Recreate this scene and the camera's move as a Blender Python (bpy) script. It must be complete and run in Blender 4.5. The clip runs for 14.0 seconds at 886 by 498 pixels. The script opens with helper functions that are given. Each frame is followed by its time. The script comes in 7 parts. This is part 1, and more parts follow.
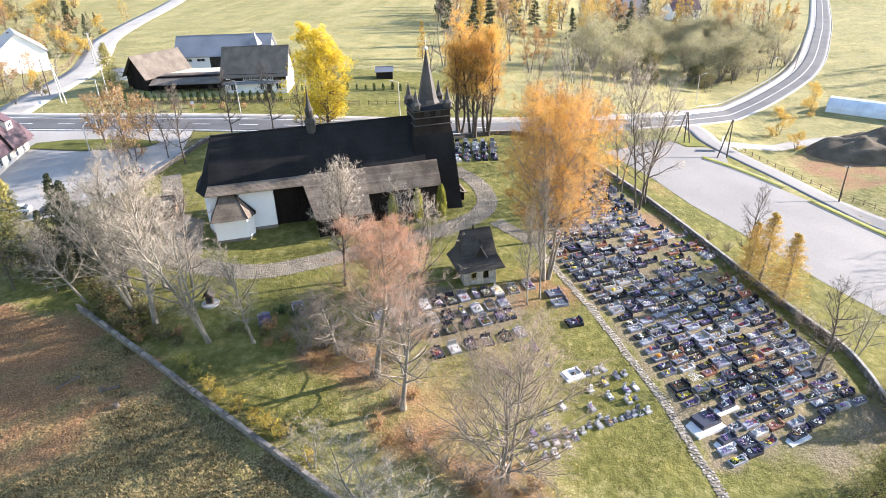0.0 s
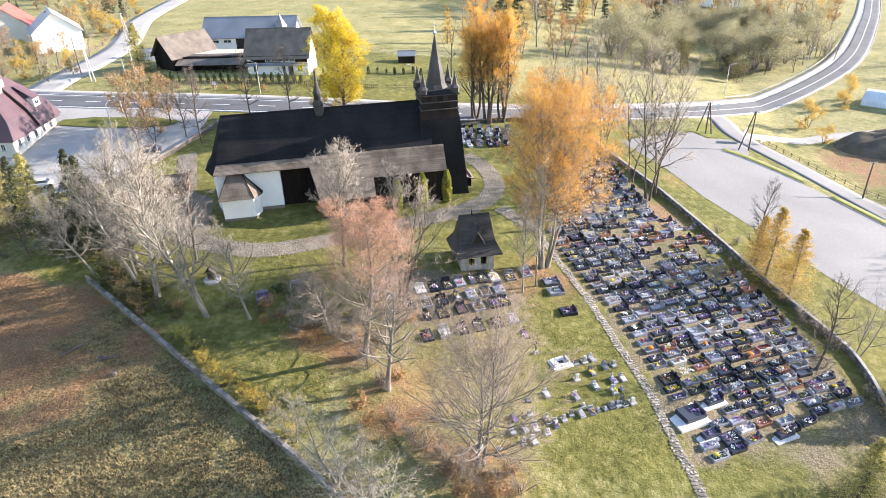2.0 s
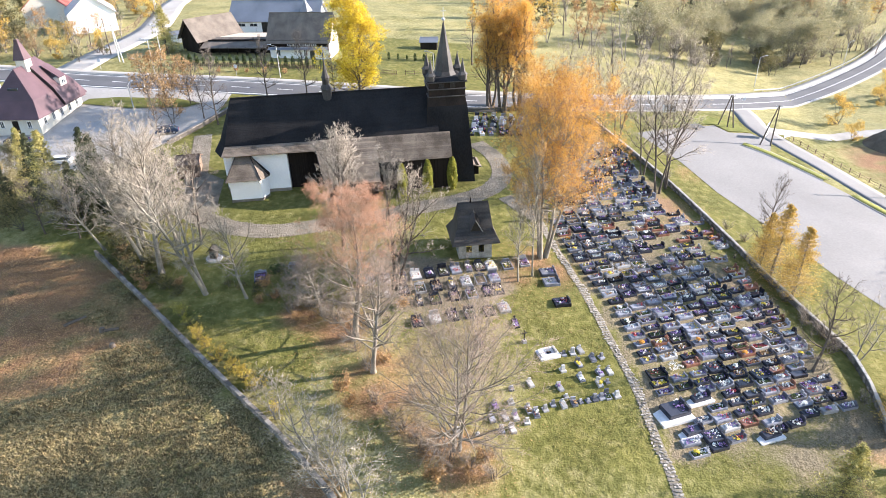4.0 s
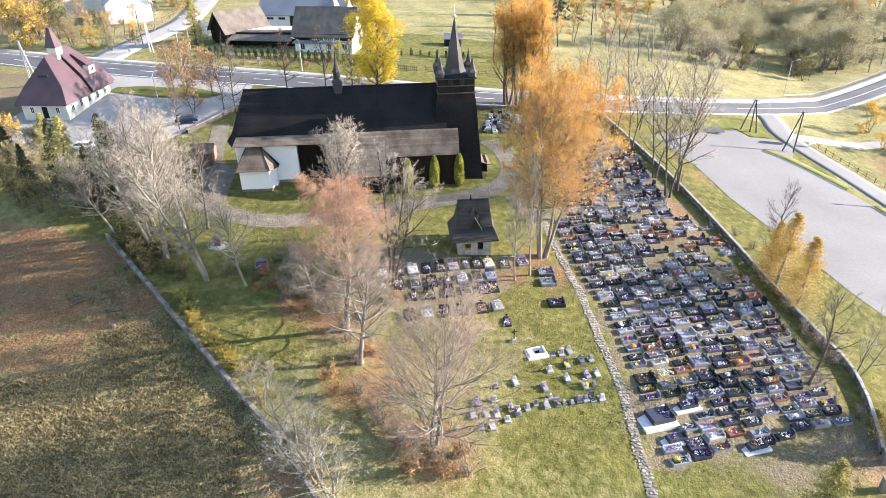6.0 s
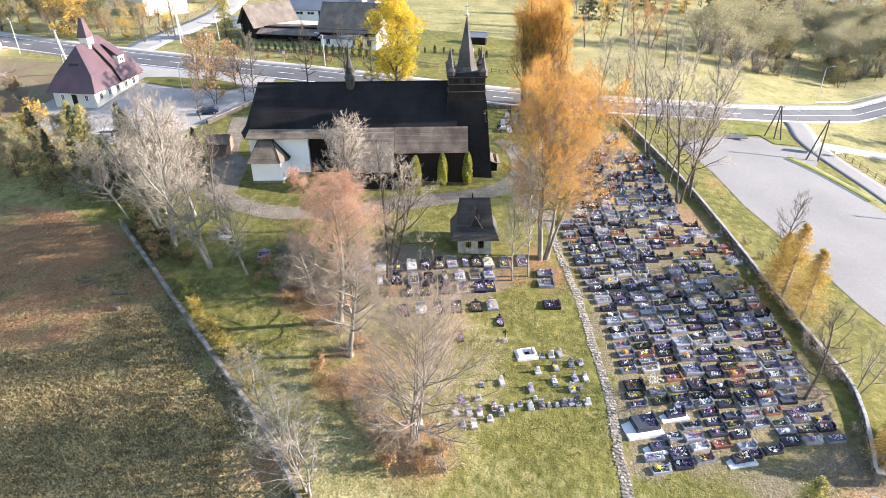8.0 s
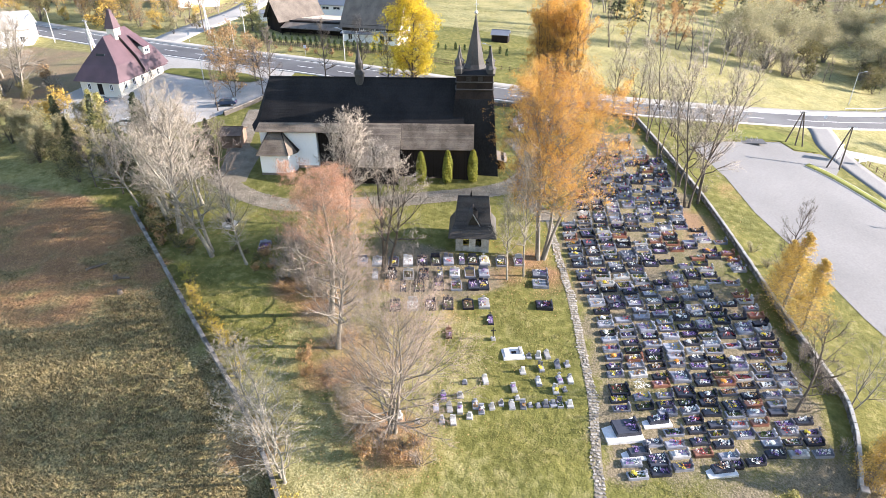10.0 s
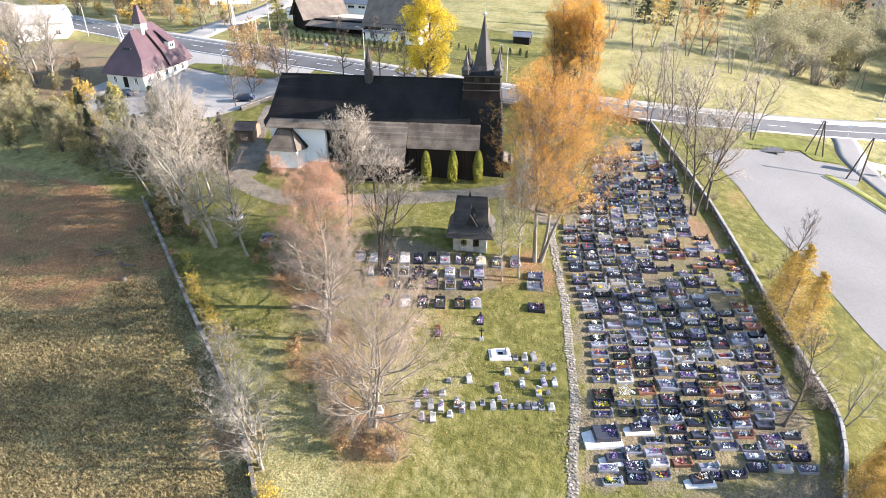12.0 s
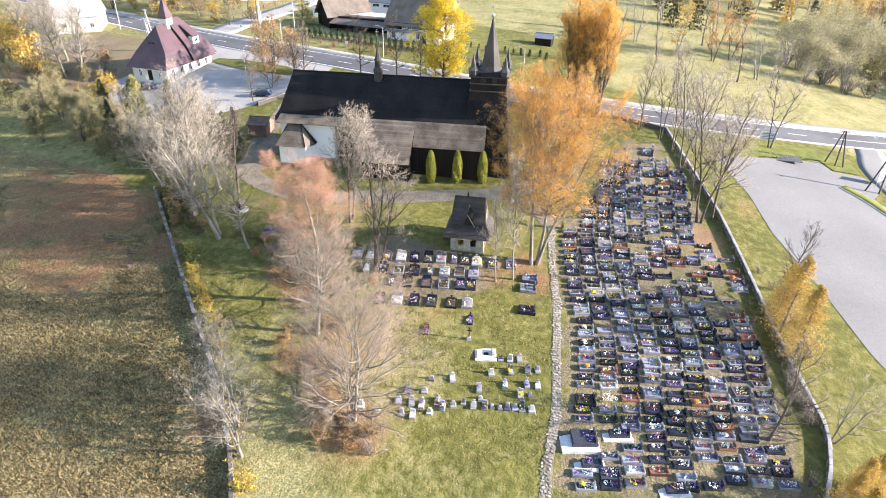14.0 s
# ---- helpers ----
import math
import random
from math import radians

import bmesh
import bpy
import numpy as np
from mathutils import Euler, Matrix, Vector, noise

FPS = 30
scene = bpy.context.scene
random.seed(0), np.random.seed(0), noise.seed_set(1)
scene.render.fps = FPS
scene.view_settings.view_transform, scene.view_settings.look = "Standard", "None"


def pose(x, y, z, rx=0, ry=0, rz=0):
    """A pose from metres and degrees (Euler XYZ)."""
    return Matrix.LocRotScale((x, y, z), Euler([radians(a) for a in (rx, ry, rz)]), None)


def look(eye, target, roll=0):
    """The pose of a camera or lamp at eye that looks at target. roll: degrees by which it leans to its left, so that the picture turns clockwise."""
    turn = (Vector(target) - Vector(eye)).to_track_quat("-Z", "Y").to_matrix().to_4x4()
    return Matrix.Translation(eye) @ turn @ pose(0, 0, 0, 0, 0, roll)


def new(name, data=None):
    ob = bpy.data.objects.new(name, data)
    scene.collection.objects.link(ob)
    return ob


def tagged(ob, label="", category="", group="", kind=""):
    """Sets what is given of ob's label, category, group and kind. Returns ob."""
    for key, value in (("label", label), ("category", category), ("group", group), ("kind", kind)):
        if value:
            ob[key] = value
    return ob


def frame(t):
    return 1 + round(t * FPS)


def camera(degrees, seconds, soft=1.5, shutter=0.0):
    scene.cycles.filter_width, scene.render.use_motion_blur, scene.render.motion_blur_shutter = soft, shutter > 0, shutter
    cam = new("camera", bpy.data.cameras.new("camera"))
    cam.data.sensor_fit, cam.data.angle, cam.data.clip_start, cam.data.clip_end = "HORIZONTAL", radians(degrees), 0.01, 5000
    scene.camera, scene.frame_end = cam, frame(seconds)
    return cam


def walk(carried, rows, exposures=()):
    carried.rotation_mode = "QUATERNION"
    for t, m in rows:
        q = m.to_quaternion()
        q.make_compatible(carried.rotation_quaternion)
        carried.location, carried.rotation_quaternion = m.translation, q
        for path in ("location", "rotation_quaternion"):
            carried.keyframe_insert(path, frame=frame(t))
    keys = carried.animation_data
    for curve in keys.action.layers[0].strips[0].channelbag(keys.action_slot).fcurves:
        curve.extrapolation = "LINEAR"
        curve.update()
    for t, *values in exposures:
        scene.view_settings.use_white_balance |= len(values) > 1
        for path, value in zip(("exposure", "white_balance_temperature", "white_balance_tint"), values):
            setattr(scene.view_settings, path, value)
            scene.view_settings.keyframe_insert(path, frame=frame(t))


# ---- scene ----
cam = camera(69.5, 14.0, soft=0.4)
PATH = [
    (0, (1.472, -0.15, 44.648), (1.386, 1.627, 43.736), -1.8),
    (0.5, (2.629, -0.321, 44.624), (2.517, 1.454, 43.709), -1.7),
    (1, (3.855, -0.348, 44.562), (3.717, 1.42, 43.638), -1.6),
    (1.5, (5.147, -0.329, 44.535), (4.981, 1.431, 43.599), -1.7),
    (2, (6.417, -0.363, 44.527), (6.224, 1.388, 43.58), -1.6),
    (2.5, (7.582, -0.363, 44.444), (7.365, 1.379, 43.487), -1.5),
    (3, (8.847, -0.316, 44.455), (8.603, 1.417, 43.488), -1.5),
    (5.5, (14.935, 0.141, 44.435), (14.563, 1.843, 43.453), -1.0),
    (6, (16.103, 0.289, 44.424), (15.704, 1.985, 43.441), -0.9),
    (6.5, (17.273, 0.455, 44.441), (16.847, 2.144, 43.458), -0.8),
    (7, (18.442, 0.64, 44.489), (17.989, 2.322, 43.506), -0.7),
    (7.5, (19.544, 0.848, 44.602), (19.067, 2.521, 43.616), -0.6),
    (8, (20.674, 1.114, 44.596), (20.173, 2.779, 43.607), -0.4),
    (10.5, (26.568, 2.575, 44.827), (25.947, 4.194, 43.83), 0.0),
    (11, (27.724, 2.87, 44.87), (27.079, 4.479, 43.874), 0.1),
    (11.5, (28.917, 3.206, 44.896), (28.249, 4.806, 43.899), 0.2),
    (12, (30.032, 3.496, 44.938), (29.343, 5.087, 43.942), 0.3),
    (12.5, (31.183, 3.846, 44.977), (30.47, 5.428, 43.981), 0.4),
    (13, (32.332, 4.146, 45.065), (31.597, 5.717, 44.069), 0.5),
    (13.5, (33.556, 4.74, 45.157), (32.797, 6.297, 44.159), 0.5),
    (14, (34.654, 5.08, 45.261), (33.875, 6.628, 44.262), 0.7),
]
EXPOSURES = [(0.0, 1.94, 6250, 18), (14.0, 1.94, 6250, 18)]
walk(cam, [(t, look(eye, target, roll)) for t, eye, target, roll in PATH], EXPOSURES)

# ---- world, sun ----
SUN_TO = Vector((0.938, 0.346, 0.0)).normalized()
SUN_EL = radians(18)
world = bpy.data.worlds.new("world")
scene.world = world
world.use_nodes = True
wn = world.node_tree.nodes
sky = wn.new("ShaderNodeTexSky")
sky.sky_type, sky.sun_disc = "NISHITA", False
sky.sun_elevation, sky.sun_rotation = SUN_EL, math.atan2(SUN_TO.x, SUN_TO.y)
sky.air_density, sky.dust_density, sky.ozone_density = 1.2, 0.3, 1.2
world.node_tree.links.new(sky.outputs[0], wn["Background"].inputs[0])
wn["Background"].inputs[1].default_value = 0.115
sun_data = bpy.data.lights.new("sun", "SUN")
sun_data.energy, sun_data.angle, sun_data.color = 5.0, radians(0.55), (1.0, 0.91, 0.78)
sun = new("sun", sun_data)
sun.matrix_world = look(SUN_TO * 300 * math.cos(SUN_EL) + Vector((0, 80, 300 * math.sin(SUN_EL))), (0, 80, 0))


# ---- materials ----
def mat(name, c1, c2, scale=0.6, fine=9.0, rough=0.85, bump=0.25, metal=0.0, rand=0.0, island=0.0, spots=None, mix=0.5, trans=0.0, wood=0.0):
    """A surface whose colour wanders between two tones at two sizes, with grain, a little relief and some change from piece to piece."""
    m = bpy.data.materials.new(name)
    m.use_nodes = True
    t = m.node_tree
    n, l = t.nodes, t.links
    b = n["Principled BSDF"]
    pos = n.new("ShaderNodeNewGeometry")
    vec = pos.outputs["Position"]
    if wood:
        mp = n.new("ShaderNodeMapping")
        mp.inputs["Scale"].default_value = (1, 1, 1 / wood)
        l.new(vec, mp.inputs["Vector"])
        vec = mp.outputs[0]
    def noi(s, d=4.0):
        q = n.new("ShaderNodeTexNoise")
        q.inputs["Scale"].default_value, q.inputs["Detail"].default_value = s, d
        l.new(vec, q.inputs["Vector"])
        return q.outputs["Fac"]
    def math_(op, a, v):
        q = n.new("ShaderNodeMath")
        q.operation = op
        l.new(a, q.inputs[0])
        if isinstance(v, (int, float)):
            q.inputs[1].default_value = v
        else:
            l.new(v, q.inputs[1])
        return q.outputs[0]
    big, small = noi(scale), noi(fine, 3.0)
    f = math_("ADD", math_("MULTIPLY", big, 1.3), math_("MULTIPLY", small, 0.9))
    f = math_("SUBTRACT", f, 1.1 - mix)
    if rand:
        oi = n.new("ShaderNodeObjectInfo")
        f = math_("ADD", f, math_("MULTIPLY", math_("SUBTRACT", oi.outputs["Random"], 0.5), rand))
    if island:
        f = math_("ADD", f, math_("MULTIPLY", math_("SUBTRACT", pos.outputs["Random Per Island"], 0.5), island))
    ramp = n.new("ShaderNodeValToRGB")
    ramp.color_ramp.elements[0].position, ramp.color_ramp.elements[1].position = 0.15, 0.85
    ramp.color_ramp.elements[0].color, ramp.color_ramp.elements[1].color = (*c1, 1), (*c2, 1)
    if spots:
        e = ramp.color_ramp.elements.new(0.5)
        e.color = (*spots, 1)
    l.new(f, ramp.inputs[0])
    l.new(ramp.outputs[0], b.inputs["Base Color"])
    b.inputs["Roughness"].default_value, b.inputs["Metallic"].default_value = rough, metal
    b.inputs["Specular IOR Level"].default_value = 0.35
    if rough > 0.92:
        b.inputs["Specular IOR Level"].default_value = 0.12
    if bump:
        bp = n.new("ShaderNodeBump")
        bp.inputs["Strength"].default_value, bp.inputs["Distance"].default_value = bump, 0.05
        l.new(small, bp.inputs["Height"])
        l.new(bp.outputs[0], b.inputs["Normal"])
    if trans:
        tr = n.new("ShaderNodeBsdfTranslucent")
        l.new(ramp.outputs[0], tr.inputs["Color"])
        mx = n.new("ShaderNodeMixShader")
        mx.inputs[0].default_value = trans
        l.new(b.outputs[0], mx.inputs[1])
        l.new(tr.outputs[0], mx.inputs[2])
        l.new(mx.outputs[0], n["Material Output"].inputs["Surface"])
    return m


def glass_mat(name, tint):
    m = bpy.data.materials.new(name)
    m.use_nodes = True
    b = m.node_tree.nodes["Principled BSDF"]
    b.inputs["Base Color"].default_value = (*tint, 1)
    b.inputs["Roughness"].default_value = 0.08
    b.inputs["Specular IOR Level"].default_value = 0.8
    return m


M = {
    "shingle": mat("dark wooden shingle", (0.011, 0.0112, 0.0125), (0.027, 0.0265, 0.0275), 0.25, 6, 0.95, 0.3, rand=0.1, wood=2),
    "shingle_brown": mat("weathered brown shingle", (0.075, 0.06, 0.046), (0.225, 0.185, 0.145), 0.5, 7, 0.9, 0.5, rand=0.3, wood=1.5),
    "shingle_grey": mat("dark grey shingle", (0.030, 0.028, 0.027), (0.075, 0.069, 0.064), 0.5, 7, 0.7, 0.4, rand=0.4, wood=1.5),
    "shingle_dark": mat("dark weathered shingle", (0.020, 0.019, 0.0185), (0.052, 0.048, 0.045), 0.5, 7, 0.8, 0.4, rand=0.4, wood=1.5),
    "darkwood": mat("black-brown stained boards", (0.010, 0.008, 0.0075), (0.032, 0.025, 0.021), 0.5, 14, 0.95, 0.4, rand=0.6, wood=6),
    "white": mat("white limewash", (0.82, 0.82, 0.82), (0.92, 0.92, 0.91), 0.25, 5, 0.9, 0.15, mix=0.7),
    "cream": mat("cream render", (0.62, 0.57, 0.48), (0.76, 0.72, 0.63), 0.25, 6, 0.9, 0.15),
    "stone": mat("rubble stone", (0.075, 0.066, 0.055), (0.24, 0.215, 0.185), 1.4, 9, 0.9, 0.5, rand=1.0, island=0.5),
    "pale_stone": mat("pale rubble stone", (0.22, 0.205, 0.18), (0.46, 0.43, 0.38), 1.6, 9, 0.9, 0.5, rand=0.6),
    "cap": mat("flat coping stone", (0.095, 0.086, 0.076), (0.25, 0.225, 0.20), 0.8, 8, 0.9, 0.4, rand=0.9),
    "cobble": mat("earth and gravel between cobbles", (0.11, 0.095, 0.068), (0.25, 0.217, 0.165), 0.5, 5, 0.9, 0.6, spots=(0.18, 0.155, 0.115)),
    "flag": mat("path flagstones", (0.16, 0.145, 0.125), (0.36, 0.33, 0.285), 1.8, 9, 0.85, 0.4, rand=1.2, island=0.7),
    "asphalt": mat("asphalt", (0.075, 0.075, 0.08), (0.13, 0.13, 0.133), 0.12, 12, 0.85, 0.15),
    "lot": mat("grey concrete paving", (0.145, 0.142, 0.140), (0.215, 0.21, 0.205), 0.06, 3, 0.9, 0.1),
    "pavers": mat("pale worn pavers", (0.26, 0.248, 0.228), (0.39, 0.372, 0.345), 0.1, 3, 0.9, 0.1),
    "pavement": mat("pale pavement", (0.24, 0.23, 0.21), (0.36, 0.345, 0.32), 0.3, 6, 0.9, 0.15),
    "kerb": mat("kerb concrete", (0.26, 0.255, 0.24), (0.40, 0.39, 0.37), 0.8, 8, 0.9, 0.2, rand=0.5),
    "paint": mat("road paint", (0.62, 0.62, 0.60), (0.80, 0.80, 0.78), 0.7, 8, 0.7, 0.05),
    "bark": mat("grey bark", (0.12, 0.105, 0.085), (0.29, 0.26, 0.215), 1.5, 12, 0.9, 0.6, wood=3),
    "bark_pale": mat("pale silvery bark", (0.11, 0.102, 0.08), (0.31, 0.285, 0.235), 1.2, 10, 0.9, 0.5, wood=3),
    "bark_dark": mat("dark brown bark", (0.055, 0.043, 0.034), (0.14, 0.115, 0.092), 1.5, 12, 0.9, 0.6, wood=3),
    "twig": mat("pale grey twigs", (0.20, 0.17, 0.132), (0.48, 0.415, 0.33), 0.8, 6, 0.9, 0.0, island=0.6),
    "twig_mid": mat("grey-brown twigs", (0.12, 0.10, 0.08), (0.30, 0.255, 0.205), 0.8, 6, 0.9, 0.0, island=0.6),
    "twig_red": mat("reddish brown twigs", (0.17, 0.128, 0.10), (0.37, 0.285, 0.222), 0.8, 6, 0.9, 0.0, island=0.6),
    "twig_dark": mat("dark twigs", (0.075, 0.06, 0.05), (0.18, 0.15, 0.125), 0.8, 6, 0.9, 0.0, island=0.6),
    "leaf_orange": mat("orange autumn leaves", (0.32, 0.14, 0.035), (0.76, 0.475, 0.125), 0.22, 2, 0.65, 0, island=1.1, spots=(0.57, 0.31, 0.07), trans=0.55),
    "leaf_amber": mat("amber autumn leaves", (0.42, 0.21, 0.045), (0.80, 0.52, 0.13), 0.22, 2, 0.65, 0, island=1.0, spots=(0.64, 0.36, 0.075), trans=0.55),
    "leaf_lime": mat("pale yellow-green leaves", (0.20, 0.19, 0.03), (0.52, 0.46, 0.09), 0.3, 2, 0.65, 0, island=1.0, trans=0.35),
    "leaf_yellow": mat("bright yellow leaves", (0.42, 0.30, 0.03), (0.80, 0.66, 0.06), 0.3, 2, 0.6, 0, island=1.0, spots=(0.66, 0.50, 0.035), trans=0.55),
    "leaf_gold": mat("golden bush leaves", (0.33, 0.235, 0.04), (0.66, 0.50, 0.085), 0.3, 2, 0.65, 0, island=1.0, trans=0.4),
    "leaf_larch": mat("golden larch needles", (0.36, 0.235, 0.05), (0.68, 0.49, 0.135), 0.4, 2, 0.7, 0, island=1.0, trans=0.45),
    "leaf_red": mat("pinkish brown leaves", (0.32, 0.165, 0.10), (0.60, 0.36, 0.235), 0.3, 2, 0.7, 0, island=1.0, spots=(0.47, 0.255, 0.155), trans=0.35),
    "leaf_brown": mat("dry brown leaves", (0.24, 0.14, 0.06), (0.52, 0.33, 0.15), 0.3, 2, 0.75, 0, island=1.0, trans=0.3),
    "leaf_moss": mat("dull olive leaves", (0.075, 0.072, 0.03), (0.24, 0.205, 0.085), 0.3, 2, 0.75, 0, island=1.0, trans=0.25),
    "leaf_dull": mat("grey-green thicket leaves", (0.14, 0.125, 0.062), (0.36, 0.32, 0.175), 0.15, 2, 0.75, 0, island=0.9, trans=0.3),
    # lightened to carry the distance haze over the far willows
    "leaf_olive": mat("sage green leaves paled for haze", (0.21, 0.19, 0.10), (0.47, 0.43, 0.25), 0.15, 2, 0.7, 0, island=0.9, trans=0.35),
    "leaf_green": mat("green hedge foliage", (0.035, 0.055, 0.018), (0.10, 0.14, 0.04), 0.5, 3, 0.7, 0, island=0.9, trans=0.2),
    "leaf_thuja": mat("yellow-green thuja foliage", (0.16, 0.18, 0.03), (0.42, 0.40, 0.07), 0.6, 3, 0.7, 0, island=0.9, trans=0.3),
    "needle": mat("dark spruce needles", (0.028, 0.038, 0.018), (0.105, 0.115, 0.055), 0.5, 3, 0.75, 0, island=0.9, trans=0.15),
    "needle_gold": mat("yellow-green conifer needles", (0.24, 0.22, 0.07), (0.52, 0.46, 0.17), 0.5, 3, 0.75, 0, island=0.9, trans=0.35),
    "maroon": mat("maroon roof sheet", (0.058, 0.034, 0.040), (0.108, 0.064, 0.073), 0.3, 7, 0.5, 0.15),
    "red_roof": mat("red roof tiles", (0.30, 0.06, 0.045), (0.45, 0.10, 0.07), 0.4, 7, 0.6, 0.2),
    "grey_roof": mat("grey metal roof", (0.15, 0.16, 0.18), (0.24, 0.25, 0.28), 0.2, 7, 0.5, 0.1),
    "old_roof": mat("weathered brown roof", (0.085, 0.07, 0.057), (0.19, 0.16, 0.132), 0.5, 7, 0.8, 0.5, wood=1.5),
    "deck": mat("tan gravel deck", (0.42, 0.34, 0.26), (0.58, 0.49, 0.39), 0.4, 7, 0.9, 0.2),
    "glass": glass_mat("dark window glass", (0.03, 0.04, 0.05)),
    "metal": mat("galvanised steel", (0.38, 0.39, 0.40), (0.55, 0.56, 0.57), 1, 8, 0.45, 0.05, metal=0.7),
    "pole": mat("pale concrete post", (0.40, 0.39, 0.37), (0.56, 0.55, 0.52), 1, 8, 0.85, 0.1),
    "iron": mat("black iron", (0.02, 0.02, 0.02), (0.05, 0.048, 0.045), 2, 10, 0.5, 0.1, metal=0.5),
    "brick": mat("red brick", (0.24, 0.09, 0.06), (0.40, 0.17, 0.11), 1, 8, 0.85, 0.3, rand=0.8),
    "granite_dark": mat("polished dark granite", (0.014, 0.015, 0.022), (0.048, 0.050, 0.064), 1.5, 30, 0.2, 0.0, rand=0.9),
    "granite_grey": mat("grey granite", (0.075, 0.080, 0.100), (0.27, 0.278, 0.315), 1.5, 30, 0.3, 0.0, rand=1.2),
    "granite_brown": mat("brown red granite", (0.085, 0.043, 0.033), (0.28, 0.125, 0.08), 1.5, 30, 0.3, 0.0, rand=1.0),
    "lastrico": mat("pale terrazzo", (0.24, 0.24, 0.24), (0.44, 0.435, 0.425), 1.2, 20, 0.6, 0.05, rand=1.0),
    "marble": mat("white stone", (0.50, 0.50, 0.50), (0.72, 0.71, 0.70), 1.2, 12, 0.5, 0.05),
    "soil": mat("dark grave soil", (0.05, 0.037, 0.026), (0.12, 0.09, 0.065), 2, 14, 0.95, 0.6, rand=0.6),
    "flower_white": mat("white chrysanthemums", (0.55, 0.55, 0.48), (0.82, 0.82, 0.78), 3, 20, 0.8, 0, island=0.8),
    "flower_yellow": mat("yellow chrysanthemums", (0.45, 0.33, 0.03), (0.70, 0.56, 0.07), 3, 20, 0.8, 0, island=0.8),
    "flower_purple": mat("purple chrysanthemums", (0.10, 0.055, 0.17), (0.34, 0.22, 0.44), 3, 20, 0.8, 0, island=0.8),
    "flower_red": mat("red flowers", (0.26, 0.03, 0.035), (0.52, 0.10, 0.10), 3, 20, 0.8, 0, island=0.8),
    "flower_orange": mat("orange flowers", (0.60, 0.22, 0.03), (0.80, 0.36, 0.06), 3, 20, 0.8, 0, island=0.8),
    "lantern": mat("glass grave lanterns", (0.22, 0.06, 0.05), (0.80, 0.76, 0.72), 3, 20, 0.25, 0, rand=1.4, mix=0.75),
    "car_blue": mat("dark blue car paint", (0.02, 0.035, 0.07), (0.035, 0.055, 0.10), 1, 4, 0.25, 0),
    "car_white": mat("white car paint", (0.60, 0.61, 0.62), (0.75, 0.76, 0.77), 1, 4, 0.25, 0),
    "car_grey": mat("grey car paint", (0.10, 0.11, 0.12), (0.16, 0.17, 0.18), 1, 4, 0.25, 0),
    "rubber": mat("tyre rubber", (0.015, 0.015, 0.015), (0.03, 0.03, 0.03), 1, 8, 0.85, 0),
    "plastic": mat("milky plastic sheet", (0.45, 0.50, 0.55), (0.68, 0.72, 0.76), 0.5, 5, 0.4, 0.1),
    "earth": mat("dark heaped earth", (0.065, 0.052, 0.038), (0.165, 0.135, 0.098), 0.3, 4, 0.95, 1.0),
    "sign": mat("pale sign face", (0.50, 0.53, 0.58), (0.68, 0.71, 0.76), 0.8, 6, 0.5, 0),
    "plank": mat("brown fence boards", (0.10, 0.065, 0.045), (0.22, 0.15, 0.11), 0.8, 10, 0.85, 0.3, rand=0.7, wood=5),
}


# ---- ground shape ----
def ground(x, y):
    a, b = max(-70.0, min(75.0, x)) / 50, (max(30.0, min(150.0, y)) - 80) / 50
    return 0.779 - 3.843 * a + 4.687 * b - 1.721 * a * a - 0.854 * a * b - 1.055 * b * b


def smooth(a, b, x):
    k = min(1.0, max(0.0, (x - a) / (b - a)))
    return k * k * (3 - 2 * k)


# ---- mesh helpers ----
def link_mesh(name, me, material, parent=None, label="", m=None):
    ob = new(name, me)
    if material is not None and not me.materials:
        me.materials.append(material)
    if m is not None:
        ob.matrix_basis = m
    if parent is not None:
        ob.parent = parent
    if label:
        ob["label"] = label
    return ob


def np_mesh(name, verts, faces):
    """Mesh from an (n, 3) array of places and an (m, k) array of faces."""
    me = bpy.data.meshes.new(name)
    verts, faces = np.asarray(verts, np.float32), np.asarray(faces, np.int32)
    me.vertices.add(len(verts))
    me.vertices.foreach_set("co", verts.ravel())
    k = faces.shape[1]
    me.loops.add(faces.size)
    me.loops.foreach_set("vertex_index", faces.ravel())
    me.polygons.add(len(faces))
    me.polygons.foreach_set("loop_start", np.arange(0, faces.size, k, dtype=np.int32))
    me.update(calc_edges=True)
    return me


def bm_mesh(name, bm):
    me = bpy.data.meshes.new(name)
    bmesh.ops.recalc_face_normals(bm, faces=bm.faces)
    bm.to_mesh(me)
    bm.free()
    return me


def part(name, bm, material, parent=None, label="", m=None):
    return link_mesh(name, bm_mesh(name, bm) if isinstance(bm, bmesh.types.BMesh) else bm, material, parent, label, m)


def add_box(bm, x0, x1, y0, y1, z0, z1, bevel=0.0, m=None, taper=0.0):
    cx, cy = (x0 + x1) / 2, (y0 + y1) / 2
    vs = []
    for z, k in ((z0, 1.0), (z1, 1.0 - taper)):
        for x, y in ((x0, y0), (x1, y0), (x1, y1), (x0, y1)):
            v = Vector((cx + (x - cx) * k, cy + (y - cy) * k, z))
            vs.append(bm.verts.new(m @ v if m else v))
    fs = [(3, 2, 1, 0), (4, 5, 6, 7), (0, 1, 5, 4), (1, 2, 6, 5), (2, 3, 7, 6), (3, 0, 4, 7)]
    made = [bm.faces.new([vs[i] for i in f]) for f in fs]
    if bevel:
        bmesh.ops.bevel(bm, geom=list({e for f in made for e in f.edges}), offset=bevel, segments=1, affect="EDGES")
    return bm


